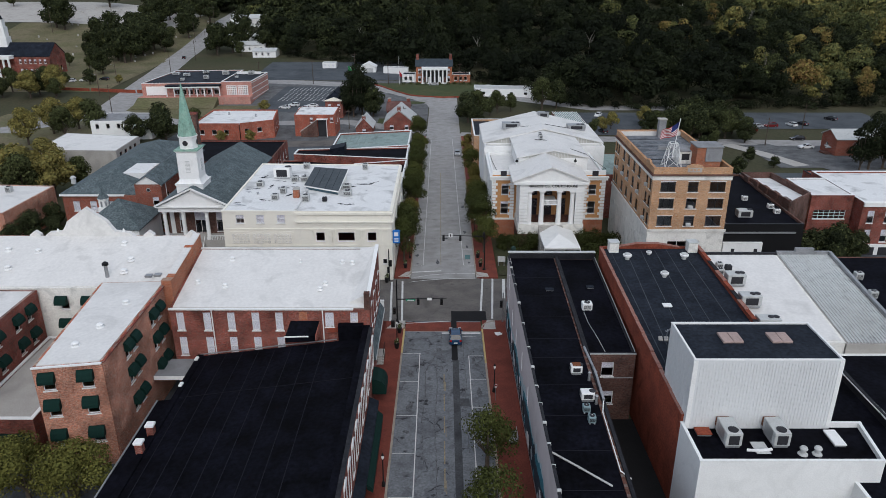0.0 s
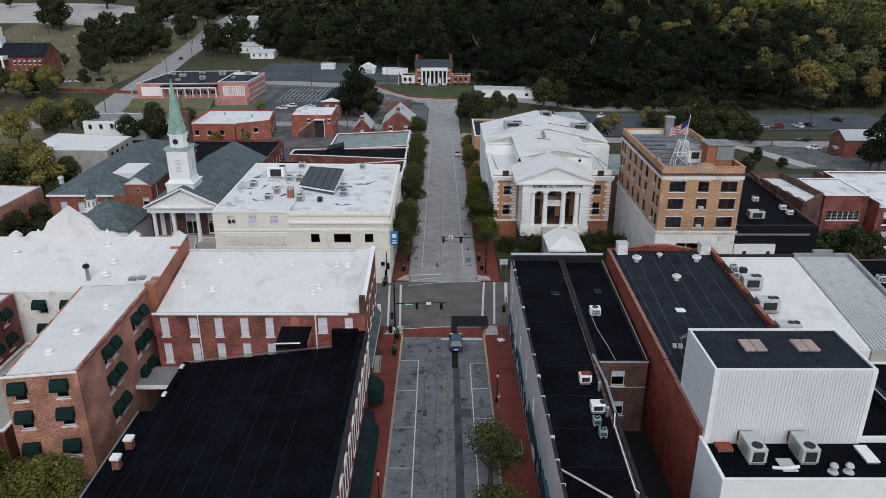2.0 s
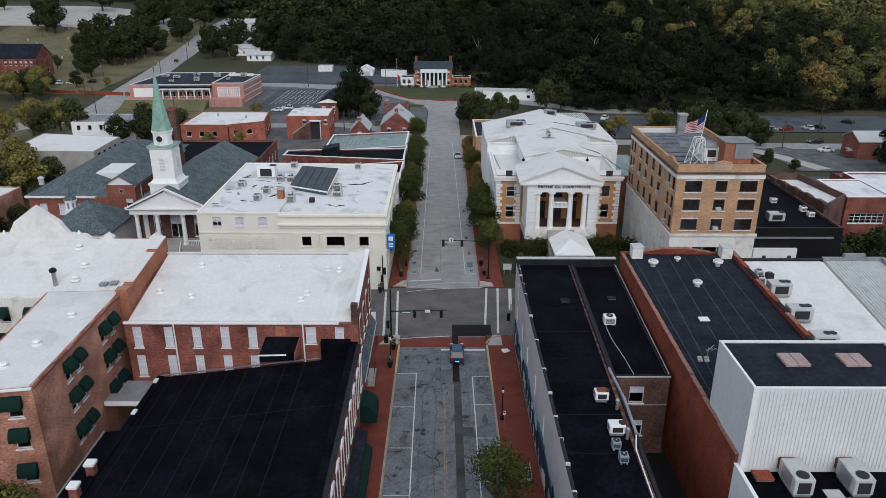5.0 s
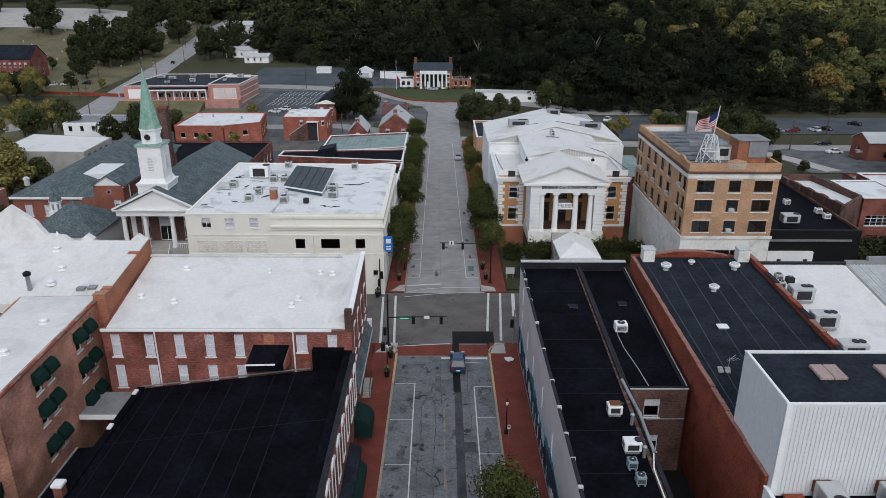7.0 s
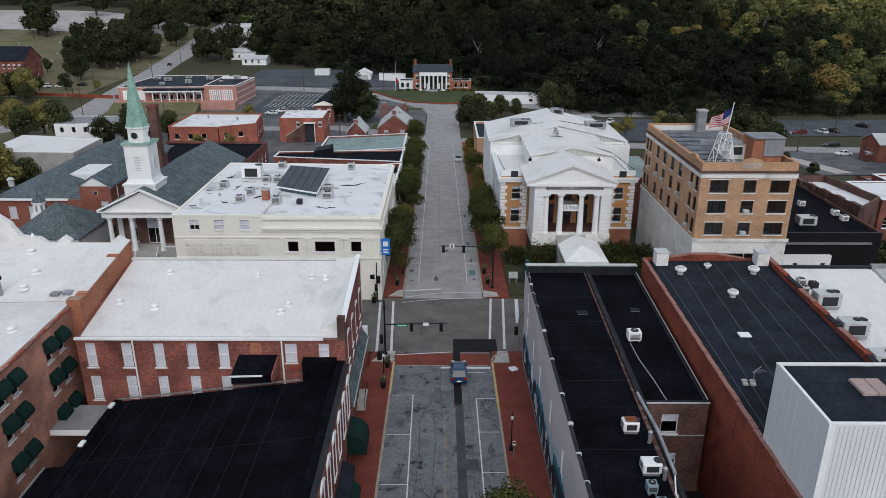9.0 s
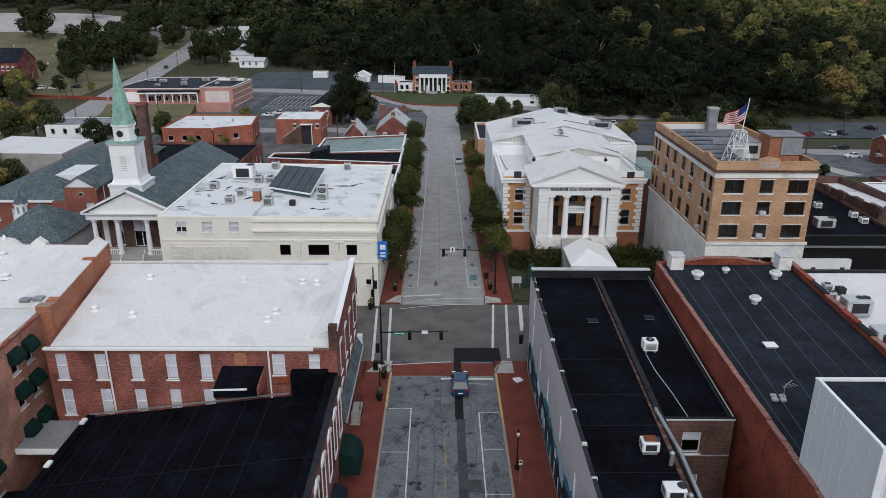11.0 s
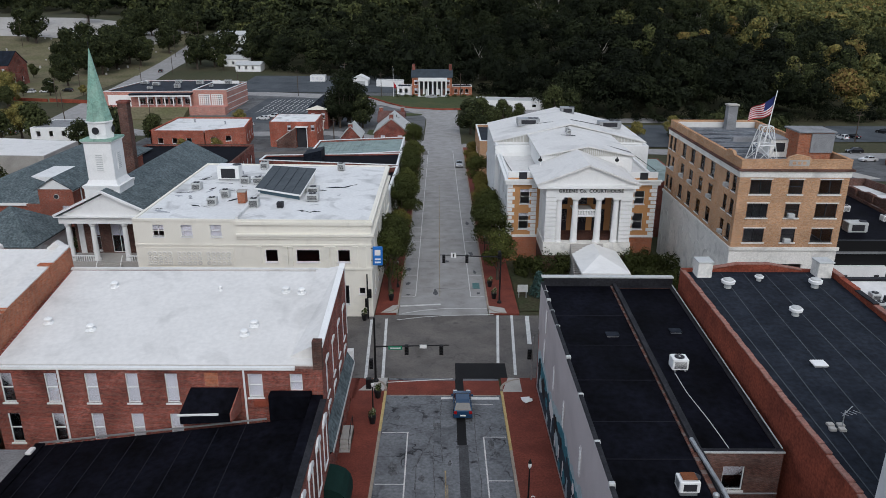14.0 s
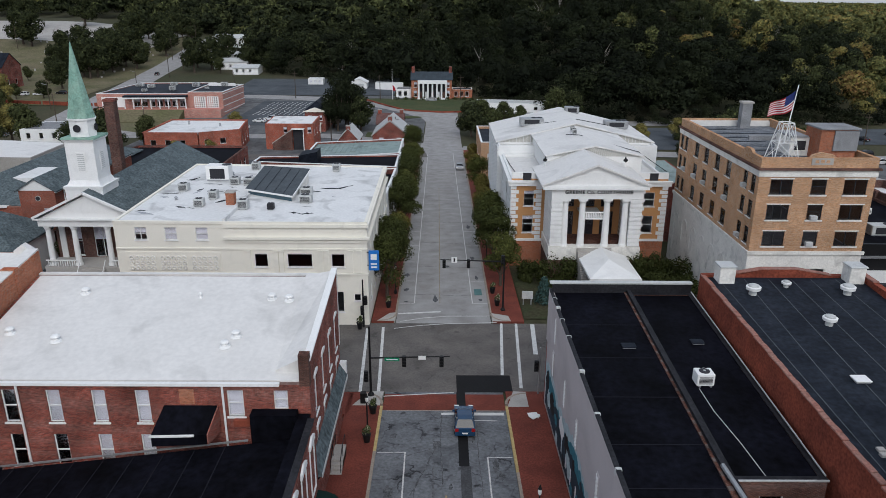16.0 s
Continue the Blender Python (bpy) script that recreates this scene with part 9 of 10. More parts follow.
for k in range(46):
    yy = float(rs.uniform(402, 600))
    spots.append((float(-160 - (yy - 400) * 0.06 - rs.uniform(4, 34)), yy, int(rs.integers(0, 2)), float(rs.uniform(1.0, 1.6))))
for k in range(26):
    spots.append((float(rs.uniform(-235, -160)), float(rs.uniform(312, 352)), int(rs.integers(0, 3)), float(rs.uniform(0.6, 1.05))))
spots += [(-243, 482, 0, 1.7), (-236, 478, 0, 1.5), (-270, 455, 1, 1.3), (-285, 462, 0, 1.2), (-258, 448, 1, 1.1), (-300, 470, 1, 1.2), (-196, 396, 1, 0.8), (-180, 392, 0, 0.9), (-120, 462, 0, 1.2), (-104, 448, 0, 1.1), (-96, 470, 0, 1.2), (-110, 480, 0, 1.3), (-90, 436, 0, 0.9)]
spots += [(66, 131, 0, 0.6), (63, 128, 0, 0.5), (60.5, 127, 0, 0.45), (75, 134.5, 0, 0.65), (79, 135.0, 0, 0.5), (71, 129, 3, 0.5),
          (82, 243, 0, 0.9), (92, 250, 0, 1.0), (99, 240, 0, 0.7), (72, 258, 0, 0.7), (86, 232, 1, 0.5), (80, 226, 0, 0.5), (90, 214, 0, 0.4), (94, 206, 0, 0.35), (70, 222, 0, 0.6), (64, 232, 0, 0.6),
          (76, 249, 0, 0.85), (81, 254, 1, 0.9), (86, 246, 0, 0.9), (90, 255, 0, 0.85), (95, 247, 1, 0.9), (100, 254, 0, 0.85), (73, 246, 1, 0.7), (56, 258, 2, 0.45), (60, 262, 2, 0.5), (160, 250, 0, 1.0), (-34, 284, 3, 1.1), (-28, 289, 3, 1.0)]
used = set()
for x, y, k, s in spots:
    k += 4 if y > 330 else 0
    m = pose(x, y, float(terrain(x, y)) - 0.1, 0, 0, float(rs.uniform(0, 360))) @ Matrix.Diagonal((s, s, s * rs.uniform(0.9, 1.1), 1))
    if k in used:
        copy_thing(big_protos[k], m)
    else:
        big_protos[k].matrix_basis = m
        used.add(k)


near = tree_proto(31, 7.6, 7.0, 1.6, 0.52, 9000, 0.13, "yellow-green tree beside the hotel", M_LEAF, "yard trees")
near.matrix_basis = pose(-41.5, 66.0, 1.3, 0, 0, 20)
copy_thing(near, pose(-36.2, 65.4, 1.0, 0, 0, 130))
copy_thing(near, pose(-47.5, 66.5, 1.2, 0, 0, 250))
olive = tree_proto(32, 6.8, 5.8, 2.0, 0.27, 4200, 0.13, "thin olive street tree overhanging the parking lane", M_LEAF, "kerb trees")
olive.matrix_basis = pose(5.2, 71.3, land(71.3), 0, 0, 40)
copy_thing(olive, pose(5.4, 61.5, land(61.5), 0, 0, 200))


def shrub(x, y, w, h, tint, label, leaves=700, name="shrub"):
    r_ = np.random.default_rng(int(abs(x * 31 + y * 17)))
    lob = np.array([(r_.uniform(-0.3, 0.3) * w, r_.uniform(-0.3, 0.3) * w, h * r_.uniform(0.3, 0.6), w * 0.28, w * 0.28, h * 0.38) for _ in range(7)])
    lob[:, 0] += x
    lob[:, 1] += y
    lob[:, 2] += land(y)
    return tagged(new(name, quads_mesh(name, leaf_quads(r_, leaves, lob, 0.16), M_LEAF, tint + r_.normal(size=leaves) * 0.05)), label, "shrub")


for x, y, w, h in ((16.3, 138.3, 3.6, 5.2), (14.2, 138.6, 3.4, 4.4), (18.2, 138.9, 2.6, 4.6), (26.9, 138.4, 3.2, 5.0), (28.8, 139.6, 3.6, 4.6), (31.2, 141.5, 3.8, 4.0), (34.0, 141.0, 3.4, 3.8), (12.2, 141.0, 3.0, 3.0), (15.5, 134.6, 3.2, 2.4), (29.5, 134.6, 4.2, 3.2), (32.8, 134.2, 3.8, 2.8), (15.5, 141.5, 3.4, 2.6), (13.0, 143.5, 2.6, 1.8), (16.8, 137.8, 2.8, 2.0), (28.6, 138.5, 3.6, 2.4), (31.0, 139.5, 4.0, 2.6), (33.5, 138.0, 3.6, 2.2), (29.5, 143.5, 3.0, 2.4), (32.5, 144, 3, 2), (27.2, 136.5, 2.2, 1.6), (12.0, 139.5, 2.0, 1.2)):
    shrub(x, y, w, h, 0.12, "dark green clipped shrub before the courthouse")
for x, y, w, h in ((13.4, 131.4, 3.0, 3.6),):
    r_ = np.random.default_rng(3)
    lob = np.array([(x, y, land(y) + 0.4 + 0.55 * k, w * 0.5 * (1 - k / 7), w * 0.5 * (1 - k / 7), 0.45) for k in range(6)])
    tagged(new("blue_spruce", quads_mesh("blue_spruce", leaf_quads(r_, 1500, lob, 0.13), leaf_mat("spruce_needles", [(0.03, 0.06, 0.055), (0.06, 0.1, 0.09)]), r_.uniform(0, 1, 1500))), "small blue-green spruce on the courthouse lawn", "shrub")
for k in range(12):
    shrub(-18 + 3.4 * k, 346.0, 2.6, 1.5, 0.15, "low hedge bush before the columned house", 160, "hedge_bush")
shrub(-52.6, 148.6, 2.0, 3.6, 0.05, "dark evergreen bush between church and hall")

# ---- woods ----
rs = np.random.default_rng(21)
pts = []
for (x0, x1, y0, y1, cell) in ((-110, 420, 280, 480, 10.5), (-230, 560, 480, 800, 14.0), (-700, -160, 600, 900, 16.0), (150, 900, 800, 1500, 20.0), (420, 900, 300, 800, 16.0), (-100, 300, 800, 1000, 18.0), (100, 2200, 1500, 3400, 42.0)):
    for x in np.arange(x0, x1, cell):
        for y in np.arange(y0, y1, cell):
            px, py = x + rs.uniform(-0.48, 0.48) * cell, y + rs.uniform(-0.48, 0.48) * cell
            if py < edge_of_woods(px) + 3:
                continue
            if abs(px) > 0.62 * (py - 0) + 60 or px < -0.62 * py - 20:
                continue
            pts.append((px, py, cell))
pts += [(64, 306, 15.5), (74, 309, 14.5), (56, 316, 14.0), (70, 322, 16.0)]
# a closed eight-sided heart for each crown, darkened to stand in for inner shade
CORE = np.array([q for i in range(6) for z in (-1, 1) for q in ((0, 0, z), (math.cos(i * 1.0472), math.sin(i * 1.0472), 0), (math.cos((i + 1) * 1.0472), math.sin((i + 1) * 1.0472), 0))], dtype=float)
vs, ts = [], []
shapes = []
for s in range(14):
    r_ = np.random.default_rng(100 + s)
    shapes.append(crown_lobes(r_, 13, 1.0, 1.25, 0.0))
for px, py, cell in pts:
    n = 1800 if py < 360 else 1300 if py < 480 else 420 if py < 800 else 110
    w = cell * (rs.uniform(0.85, 1.7) if cell < 15 else rs.uniform(0.95, 1.35))
    hgt = (rs.uniform(8, 20) if cell < 15 else rs.uniform(12, 18)) / 1.25
    lob = shapes[rs.integers(0, 14)].copy()
    turn = rs.uniform(0, 6.283)
    lob[:, :2] = lob[:, :2] @ np.array([[math.cos(turn), math.sin(turn)], [-math.sin(turn), math.cos(turn)]]) * w
    lob[:, 2] *= hgt
    lob[:, 3:5] *= w
    lob[:, 5] *= hgt
    lob[:, 0] += px
    lob[:, 1] += py
    lob[:, 2] += float(terrain(px, py)) + hgt * 0.12
    v = leaf_quads(rs, n, lob, w * (0.037 if n > 1600 else 0.042 if n > 1000 else 0.075 if n > 200 else 0.15), 0.7, 3)
    right = float(step(110, 290, px + (py - 300) * 0.05))
    # far and right-hand crowns get paler tints, distant haze and sunlight painted into leaves
    t = 0.2 * rs.random() ** 1.6 + right * (0.03 + 0.22 * rs.random()) + 0.3 * float(step(0.22, 0.5, px / (py - 20)) * step(360, 560, py)) * rs.uniform(0.6, 1.3) + (0.26 if py > 800 and px > 150 else 0)
    t += float(step(380, 540, py)) * rs.uniform(0.1, 0.3) + 0.2 * float(step(0.2, 0.45, px / (py - 20)) * step(380, 520, py))
    t = min(t, 0.5 + 0.08 * rs.random())
    dice = rs.random()
    if dice < 0.015 + 0.17 * right:
        t = rs.uniform(0.36, 0.68)
    elif dice < 0.02 + 0.21 * right and px > 60:
        t = rs.uniform(0.68, 0.98)
    if 95 < px < 260 and py < 450 and rs.random() < 0.16:
        t = rs.uniform(0.42, 0.9)
    # a yellowing stand at the foot of the hill
    if math.hypot((px - 166) / 26, (py - 335) / 34) < 1 and rs.random() < 0.5:
        t = rs.uniform(0.3, 0.78)
    # the heart gets 0.3 of the crown's tint, crown shade put into colour
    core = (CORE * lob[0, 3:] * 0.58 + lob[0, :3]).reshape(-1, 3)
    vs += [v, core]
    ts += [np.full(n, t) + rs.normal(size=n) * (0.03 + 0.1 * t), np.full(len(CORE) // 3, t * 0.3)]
# undergrowth that closes the wood's edge
for x in np.arange(-100, 320, 3.4):
    px, py = x + rs.uniform(-1.5, 1.5), float(edge_of_woods(x)) + rs.uniform(-0.5, 4.5)
    w, hgt = rs.uniform(4.5, 9), rs.uniform(2.5, 7.5)
    lob = shapes[rs.integers(0, 14)].copy()
    lob[:, :2] *= w
    lob[:, 3:5] *= w
    lob[:, [2, 5]] *= hgt
    lob[:, :3] += (px, py, float(terrain(px, py)) - hgt * 0.1)
    vs.append(leaf_quads(rs, 500, lob, w * 0.045, 0.3, 3))
    ts.append(np.full(500, 0.3 * rs.random() ** 1.5) + rs.normal(size=500) * 0.03)
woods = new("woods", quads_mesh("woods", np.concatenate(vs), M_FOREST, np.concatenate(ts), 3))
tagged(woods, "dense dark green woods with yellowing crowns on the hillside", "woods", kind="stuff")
# bare pale limbs among the crowns
M_PALE_BARK = mat("pale_bark", (0.28, 0.26, 0.23), 0.9)
for k in range(16):
    x, y = float(rs.uniform(-60, 260)), float(rs.uniform(330, 470))
    if y < edge_of_woods(x) + 12:
        continue
    z = float(terrain(x, y))
    g = Geo().rod((x, y, z), (x + 0.4, y, z + 11), 0.25, 0.12, 6)
    for i in range(7):
        a = rs.uniform(0, 6.28)
        z0 = z + rs.uniform(6, 11)
        g.rod((x + 0.3, y, z0), (x + 2.6 * math.cos(a), y + 2.6 * math.sin(a), z0 + rs.uniform(2.5, 5.5)), 0.1, 0.03, 5)
    solid("bare_tree", g, M_PALE_BARK, "leafless pale-barked tree among the woods", "tree", "bare trees")
# ---- vehicles ----
CAR_GLASS = mat("car_glass", (0.008, 0.01, 0.013), 0.06, 0.02, 0.5, 4.0, 0.0, spec=0.5)
TYRE = mat("tyre_rubber", (0.012, 0.012, 0.012), 0.9, 0.1)
RIM = mat("alloy_rim", (0.35, 0.35, 0.36), 0.35, 0.05, metal=0.8)
LAMP_W, LAMP_R = mat("headlamp", (0.7, 0.7, 0.68), 0.2, 0.02), mat("tail_lamp", (0.3, 0.01, 0.012), 0.25, 0.05)


def car(x, y, turn, paint, label, length=4.5, height=1.62, width=1.82, suv=True):
    """A car at the origin facing +y, then set in place. The sides taper in towards the roof."""
    e = thing("car", 0, 0, 0, label, "car", "cars")
    L, W, H = length / 2, width / 2, height
    rear = 0.92 if suv else 0.62
    lower = [(-L, 0.32), (-L + 0.1, 0.24), (L - 0.12, 0.24), (L, 0.4), (L - 0.03, 0.72), (L - 0.3, 0.86), (L * 0.42, 1.0), (-L * rear, 1.02), (-L + 0.02, 0.95), (-L - 0.02, 0.6)]
    cabin = [(L * 0.44, 0.99), (L * 0.12, H - 0.1), (-L * 0.02, H - 0.02), (-L * 0.45, H), (-L * (0.72 if suv else 0.4), H - 0.06), (-L * (0.93 if suv else 0.7), 1.01)]

    def prism(prof, wl, wu, zl, zu):
        g, n = Geo(), len(prof)
        for s in (-1, 1):
            for py, pz in prof:
                f = min(1, max(0, (pz - zl) / (zu - zl)))
                g.v.append((s * (wl + (wu - wl) * f), py, pz))
        g.f = [tuple(range(n)), tuple(range(2 * n - 1, n - 1, -1))] + [((i + 1) % n, i, n + i, n + (i + 1) % n) for i in range(n)]
        return g

    body = prism(lower, W * 0.985, W * 0.95, 0.24, 1.02)
    part("body", body, paint, e)
    part("glasshouse", prism(cabin, W * 0.92, W * 0.7, 1.0, H), CAR_GLASS, e, "dark tinted windows")
    roof = [(L * 0.1, H - 0.09), (-L * 0.02, H - 0.005), (-L * 0.45, H + 0.015), (-L * (0.72 if suv else 0.4), H - 0.045), (-L * (0.72 if suv else 0.4), H - 0.1), (L * 0.1, H - 0.14)]
    part("roof", prism(roof, W * 0.735, W * 0.705, H - 0.14, H), paint, e)
    for s in (-1, 1):
        for f0, f1 in ((0.44, 0.12), (-0.28, -0.28), (-0.93 if suv else -0.7, -0.72 if suv else -0.4)):
            part("pillar", Geo().beam((s * W * 0.925, L * f0, 1.0), (s * W * 0.72, L * f1, H - 0.06), 0.07, 0.08), paint, e)
        part("mirror", Geo().cbox(s * (W + 0.06) - 0.1, s * (W + 0.06) + 0.1, L * 0.3, L * 0.3 + 0.12, 1.0, 1.16, 0.02), paint, e)
        part("headlight", Geo().box(s * W * 0.72 - 0.2, s * W * 0.72 + 0.2, L - 0.16, L + 0.005, 0.64, 0.8), LAMP_W, e)
        part("tail_light", Geo().box(s * W * 0.78 - 0.14, s * W * 0.78 + 0.14, -L - 0.03, -L + 0.1, 0.72, 0.98), LAMP_R, e)
        for f in (0.62, -0.6):
            w = part("wheel", Geo().rod((s * (W - 0.22), L * f, 0.34), (s * (W + 0.01), L * f, 0.34), 0.34, n=18), TYRE, e)
            part("rim", Geo().rod((s * (W + 0.0), L * f, 0.34), (s * (W + 0.025), L * f, 0.34), 0.21, n=12), RIM, w)
    part("number_plate", Geo().box(-0.26, 0.26, -L - 0.04, -L - 0.015, 0.5, 0.64), M_WHITE, e)
    z0 = float(terrain(x, y))
    slope = math.degrees(math.atan2(float(terrain(x, y + 1)) - float(terrain(x, y - 1)), 2))
    e.matrix_basis = pose(x, y, z0 + 0.02, slope, 0, 0) @ pose(0, 0, 0, 0, 0, turn)
    return e


def paint(name, c):
    return mat(name, c, 0.16, 0.02, 0.5, 4.0, 0.0, spec=0.5)


P_BLUE, P_WHITE, P_BLACK, P_SILVER, P_RED = paint("dark_blue_paint", (0.014, 0.045, 0.1)), paint("white_car_paint", (0.7, 0.7, 0.7)), paint("black_car_paint", (0.012, 0.012, 0.014)), paint("silver_paint", (0.35, 0.36, 0.37)), paint("dark_red_paint", (0.16, 0.015, 0.015))
car(2.25, 101.3, 0, P_BLUE, "dark blue hatchback waiting at the stop line")
car(4.7, 222, 180, P_SILVER, "silver car parked by the kerb", suv=False, height=1.45)
for i, (x, y, r, p) in enumerate(((-63.5, 299, 75, P_WHITE), (-60.5, 303, 75, P_WHITE), (-55.2, 297, 80, P_WHITE), (-52.8, 302, 80, P_WHITE), (-66.5, 288, 80, P_WHITE),
                                  (-175, 353, 90, P_WHITE), (-169, 354, 95, P_WHITE), (-161, 357, 80, P_BLACK), (-134, 345, 10, P_BLACK), (-143, 418, 10, P_BLACK),
                                  (56, 256, 10, P_BLACK), (60, 285, 150, P_WHITE), (112.8, 264.6, 100, P_SILVER), (118.4, 265.6, 95, P_RED), (126.6, 267.3, 15, P_WHITE), (131.2, 268.9, 15, P_BLACK), (146, 278, 25, P_BLACK),
                                  (118, 244, 90, P_BLACK), (114.8, 231.1, 95, P_WHITE), (108, 258, 95, P_RED), (-136, 270, 20, P_SILVER), (-4, 344.5, 90, P_SILVER), (20, 338, 90, P_WHITE))):
    car(x, y, r, p, {id(P_WHITE): "white parked car", id(P_BLACK): "black parked car", id(P_SILVER): "silver parked car", id(P_RED): "dark red parked car"}[id(p)] + " on the asphalt", suv=i % 3 != 0, height=1.6 if i % 3 else 1.45)


# ---- street furniture ----
def signal_head(e, x, y, z, face=-1):
    part("signal_head", Geo().cbox(x - 0.2, x + 0.2, y - 0.16, y + 0.16, z - 1.1, z, 0.03), M_BLACK_PAINT, e, "black traffic light housing")
    for k in range(3):
        part("visor", Geo().rod((x, y + face * 0.16, z - 0.2 - 0.34 * k), (x, y + face * 0.32, z - 0.2 - 0.34 * k), 0.13, n=10), M_BLACK_PAINT, e)


def bars(e, x0, x1, y, z0, z1, m, n=1):
    h = (z1 - z0) / (2 * n)
    for i in range(n):
        part("text_bar", Geo().box(x0, x1, y - 0.02, y, z0 + (2 * i + 0.5) * h, z0 + (2 * i + 1.5) * h), m, e)


M_SIGNGREEN = mat("sign_green", (0.01, 0.2, 0.1), 0.5, 0.05)
sg = thing("traffic_signal", -6.6, 106.6, land(106.6), "black mast-arm traffic signal at the near corner", "traffic signal", "traffic signals")
z0 = land(106.6)
part("pole", Geo().rod((-6.6, 106.6, z0), (-6.6, 106.6, 7.5), 0.13, 0.09, 12), M_BLACK_PAINT, sg)
part("arm", Geo().rod((-6.6, 106.6, 4.25), (1.0, 106.6, 4.45), 0.09, 0.05, 10), M_BLACK_PAINT, sg)
part("base", Geo().lathe(-6.6, 106.6, [(0.35, z0), (0.3, z0 + 0.3), (0.15, z0 + 0.5)], 12), M_BLACK_PAINT, sg)
for xx in (-3.35, 0.2):
    signal_head(sg, xx, 106.55, 4.5)
part("name_sign", Geo().box(-5.2, -3.8, 106.44, 106.48, 4.0, 4.35), M_SIGNGREEN, sg, "green street name sign")
bars(sg, -5.05, -3.95, 106.43, 4.08, 4.28, M_WHITE)
part("lane_sign", Geo().box(-2.0, -1.3, 106.44, 106.48, 4.15, 4.55), M_WHITE, sg)
signal_head(sg, -7.0, 106.5, 2.9)
cabn = thing("signal_cabinet", -7.2, 105.2, 0.2, "dark metal signal control cabinet", "cabinet")
part("body", Geo().cbox(-7.45, -6.9, 104.9, 105.4, 0.2, 1.4, 0.04), M_BLACK_PAINT, cabn)
sg2 = thing("traffic_signal", 7.9, 128.5, land(128.5), "black mast-arm traffic signal at the far corner", "traffic signal", "traffic signals")
z0 = land(128.5)
part("pole", Geo().rod((7.9, 128.5, z0), (7.9, 128.5, 6.5), 0.13, 0.09, 12), M_BLACK_PAINT, sg2)
part("arm", Geo().rod((7.9, 128.5, 6.0), (0.0, 128.5, 6.25), 0.09, 0.05, 10), M_BLACK_PAINT, sg2)
part("base", Geo().lathe(7.9, 128.5, [(0.35, z0), (0.3, z0 + 0.3), (0.15, z0 + 0.5)], 12), M_BLACK_PAINT, sg2)
for xx in (0.5, 3.5):
    signal_head(sg2, xx, 128.45, 6.3)
part("arrow_sign", Geo().box(1.4, 2.1, 128.34, 128.4, 5.9, 6.6), M_WHITE, sg2)
part("arrow", Geo().box(1.65, 1.85, 128.32, 128.335, 6.0, 6.5), M_BLACK_PAINT, sg2)
signal_head(sg2, 7.7, 128.3, 6.9)
sg3 = thing("traffic_signal", -9.3, 124.6, land(124.6), "black signal post with two traffic lights by the bank", "traffic signal", "traffic signals")
z0 = land(124.6) + 0.1
part("pole", Geo().rod((-9.0, 123.3, z0), (-9.0, 123.3, 5.6), 0.11, 0.08, 10), M_BLACK_PAINT, sg3)
signal_head(sg3, -8.7, 123.2, 3.6)
signal_head(sg3, -9.1, 123.05, 2.4)
sg4 = thing("traffic_signal", 10.6, 107.0, 0, "signal post at the corner of the mural shop", "traffic signal", "traffic signals")
part("pole", Geo().rod((9.6, 107.0, 0.0), (9.6, 107.0, 5.2), 0.1, 0.08, 10), M_STEEL, sg4)
signal_head(sg4, 9.3, 107.0, 3.8)


def street_lamp(x, y):
    e = thing("street_lamp", x, y, land(y) + 0.14, "black post lamp with a white globe on the pavement", "street lamp", "street lamps")
    z = land(y) + 0.14
    part("base", Geo().lathe(x, y, [(0.22, z), (0.18, z + 0.4), (0.09, z + 0.6)], 10), M_BLACK_PAINT, e)
    part("post", Geo().lathe(x, y, [(0.075, z + 0.6), (0.055, z + 3.3), (0.12, z + 3.4)], 10), M_BLACK_PAINT, e)
    g = Geo().lathe(x, y, [(0.08, z + 3.4), (0.13, z + 3.55), (0.14, z + 3.72), (0.09, z + 3.86)], 12)
    part("globe", g, M_WHITE, e, "white glass globe")
    part("cap", Geo().lathe(x, y, [(0.16, z + 3.864), (0.1, z + 3.98), (0.03, z + 4.2)], 10), M_BLACK_PAINT, e)


for x, y in ((6.95, 86.6), (-5.75, 68.2), (-6.2, 99.3), (-5.9, 134.3), (6.9, 147), (-5.9, 160), (6.9, 176), (-5.9, 190)):
    street_lamp(x, y)


def planter(x, y, label="tall black planter with pale flowers on the pavement"):
    e = thing("planter", x, y, land(y) + 0.14, label, "planter", "planters")
    z = land(y) + 0.14
    part("pot", Geo().lathe(x, y, [(0.25, z), (0.3, z + 0.3), (0.4, z + 0.8), (0.36, z + 0.82)], 14), M_BLACK_PAINT, e)
    r_ = np.random.default_rng(int(y * 10))
    lob = np.array([(x, y, z + 1.05, 0.38, 0.38, 0.36), (x + 0.12, y, z + 1.3, 0.25, 0.25, 0.3)])
    part("flower_clump", quads_mesh("flower_clump", leaf_quads(r_, 160, lob, 0.1), leaf_mat("petals", [(0.03, 0.045, 0.016), (0.05, 0.07, 0.02), (0.32, 0.3, 0.22)]) if "petals" not in bpy.data.materials else bpy.data.materials["petals"], r_.uniform(0, 1, 160)), None, e)


for x, y in ((-6.2, 98.4), (-6.1, 103.2), (-6.5, 129.3), (7.3, 130.0), (-9.4, 122.6), (7.0, 134.5)):
    planter(x, y)
bench = thing("bench", 8.6, 76.3, land(76.3) + 0.14, "grey slatted bench against the mural wall", "bench")
z = land(76.3) + 0.14
for k in range(5):
    part("slat", Geo().box(7.9 + 0.2 * k, 8.06 + 0.2 * k, 75.2, 77.4, z + 0.42, z + 0.47), M_STEEL, bench)
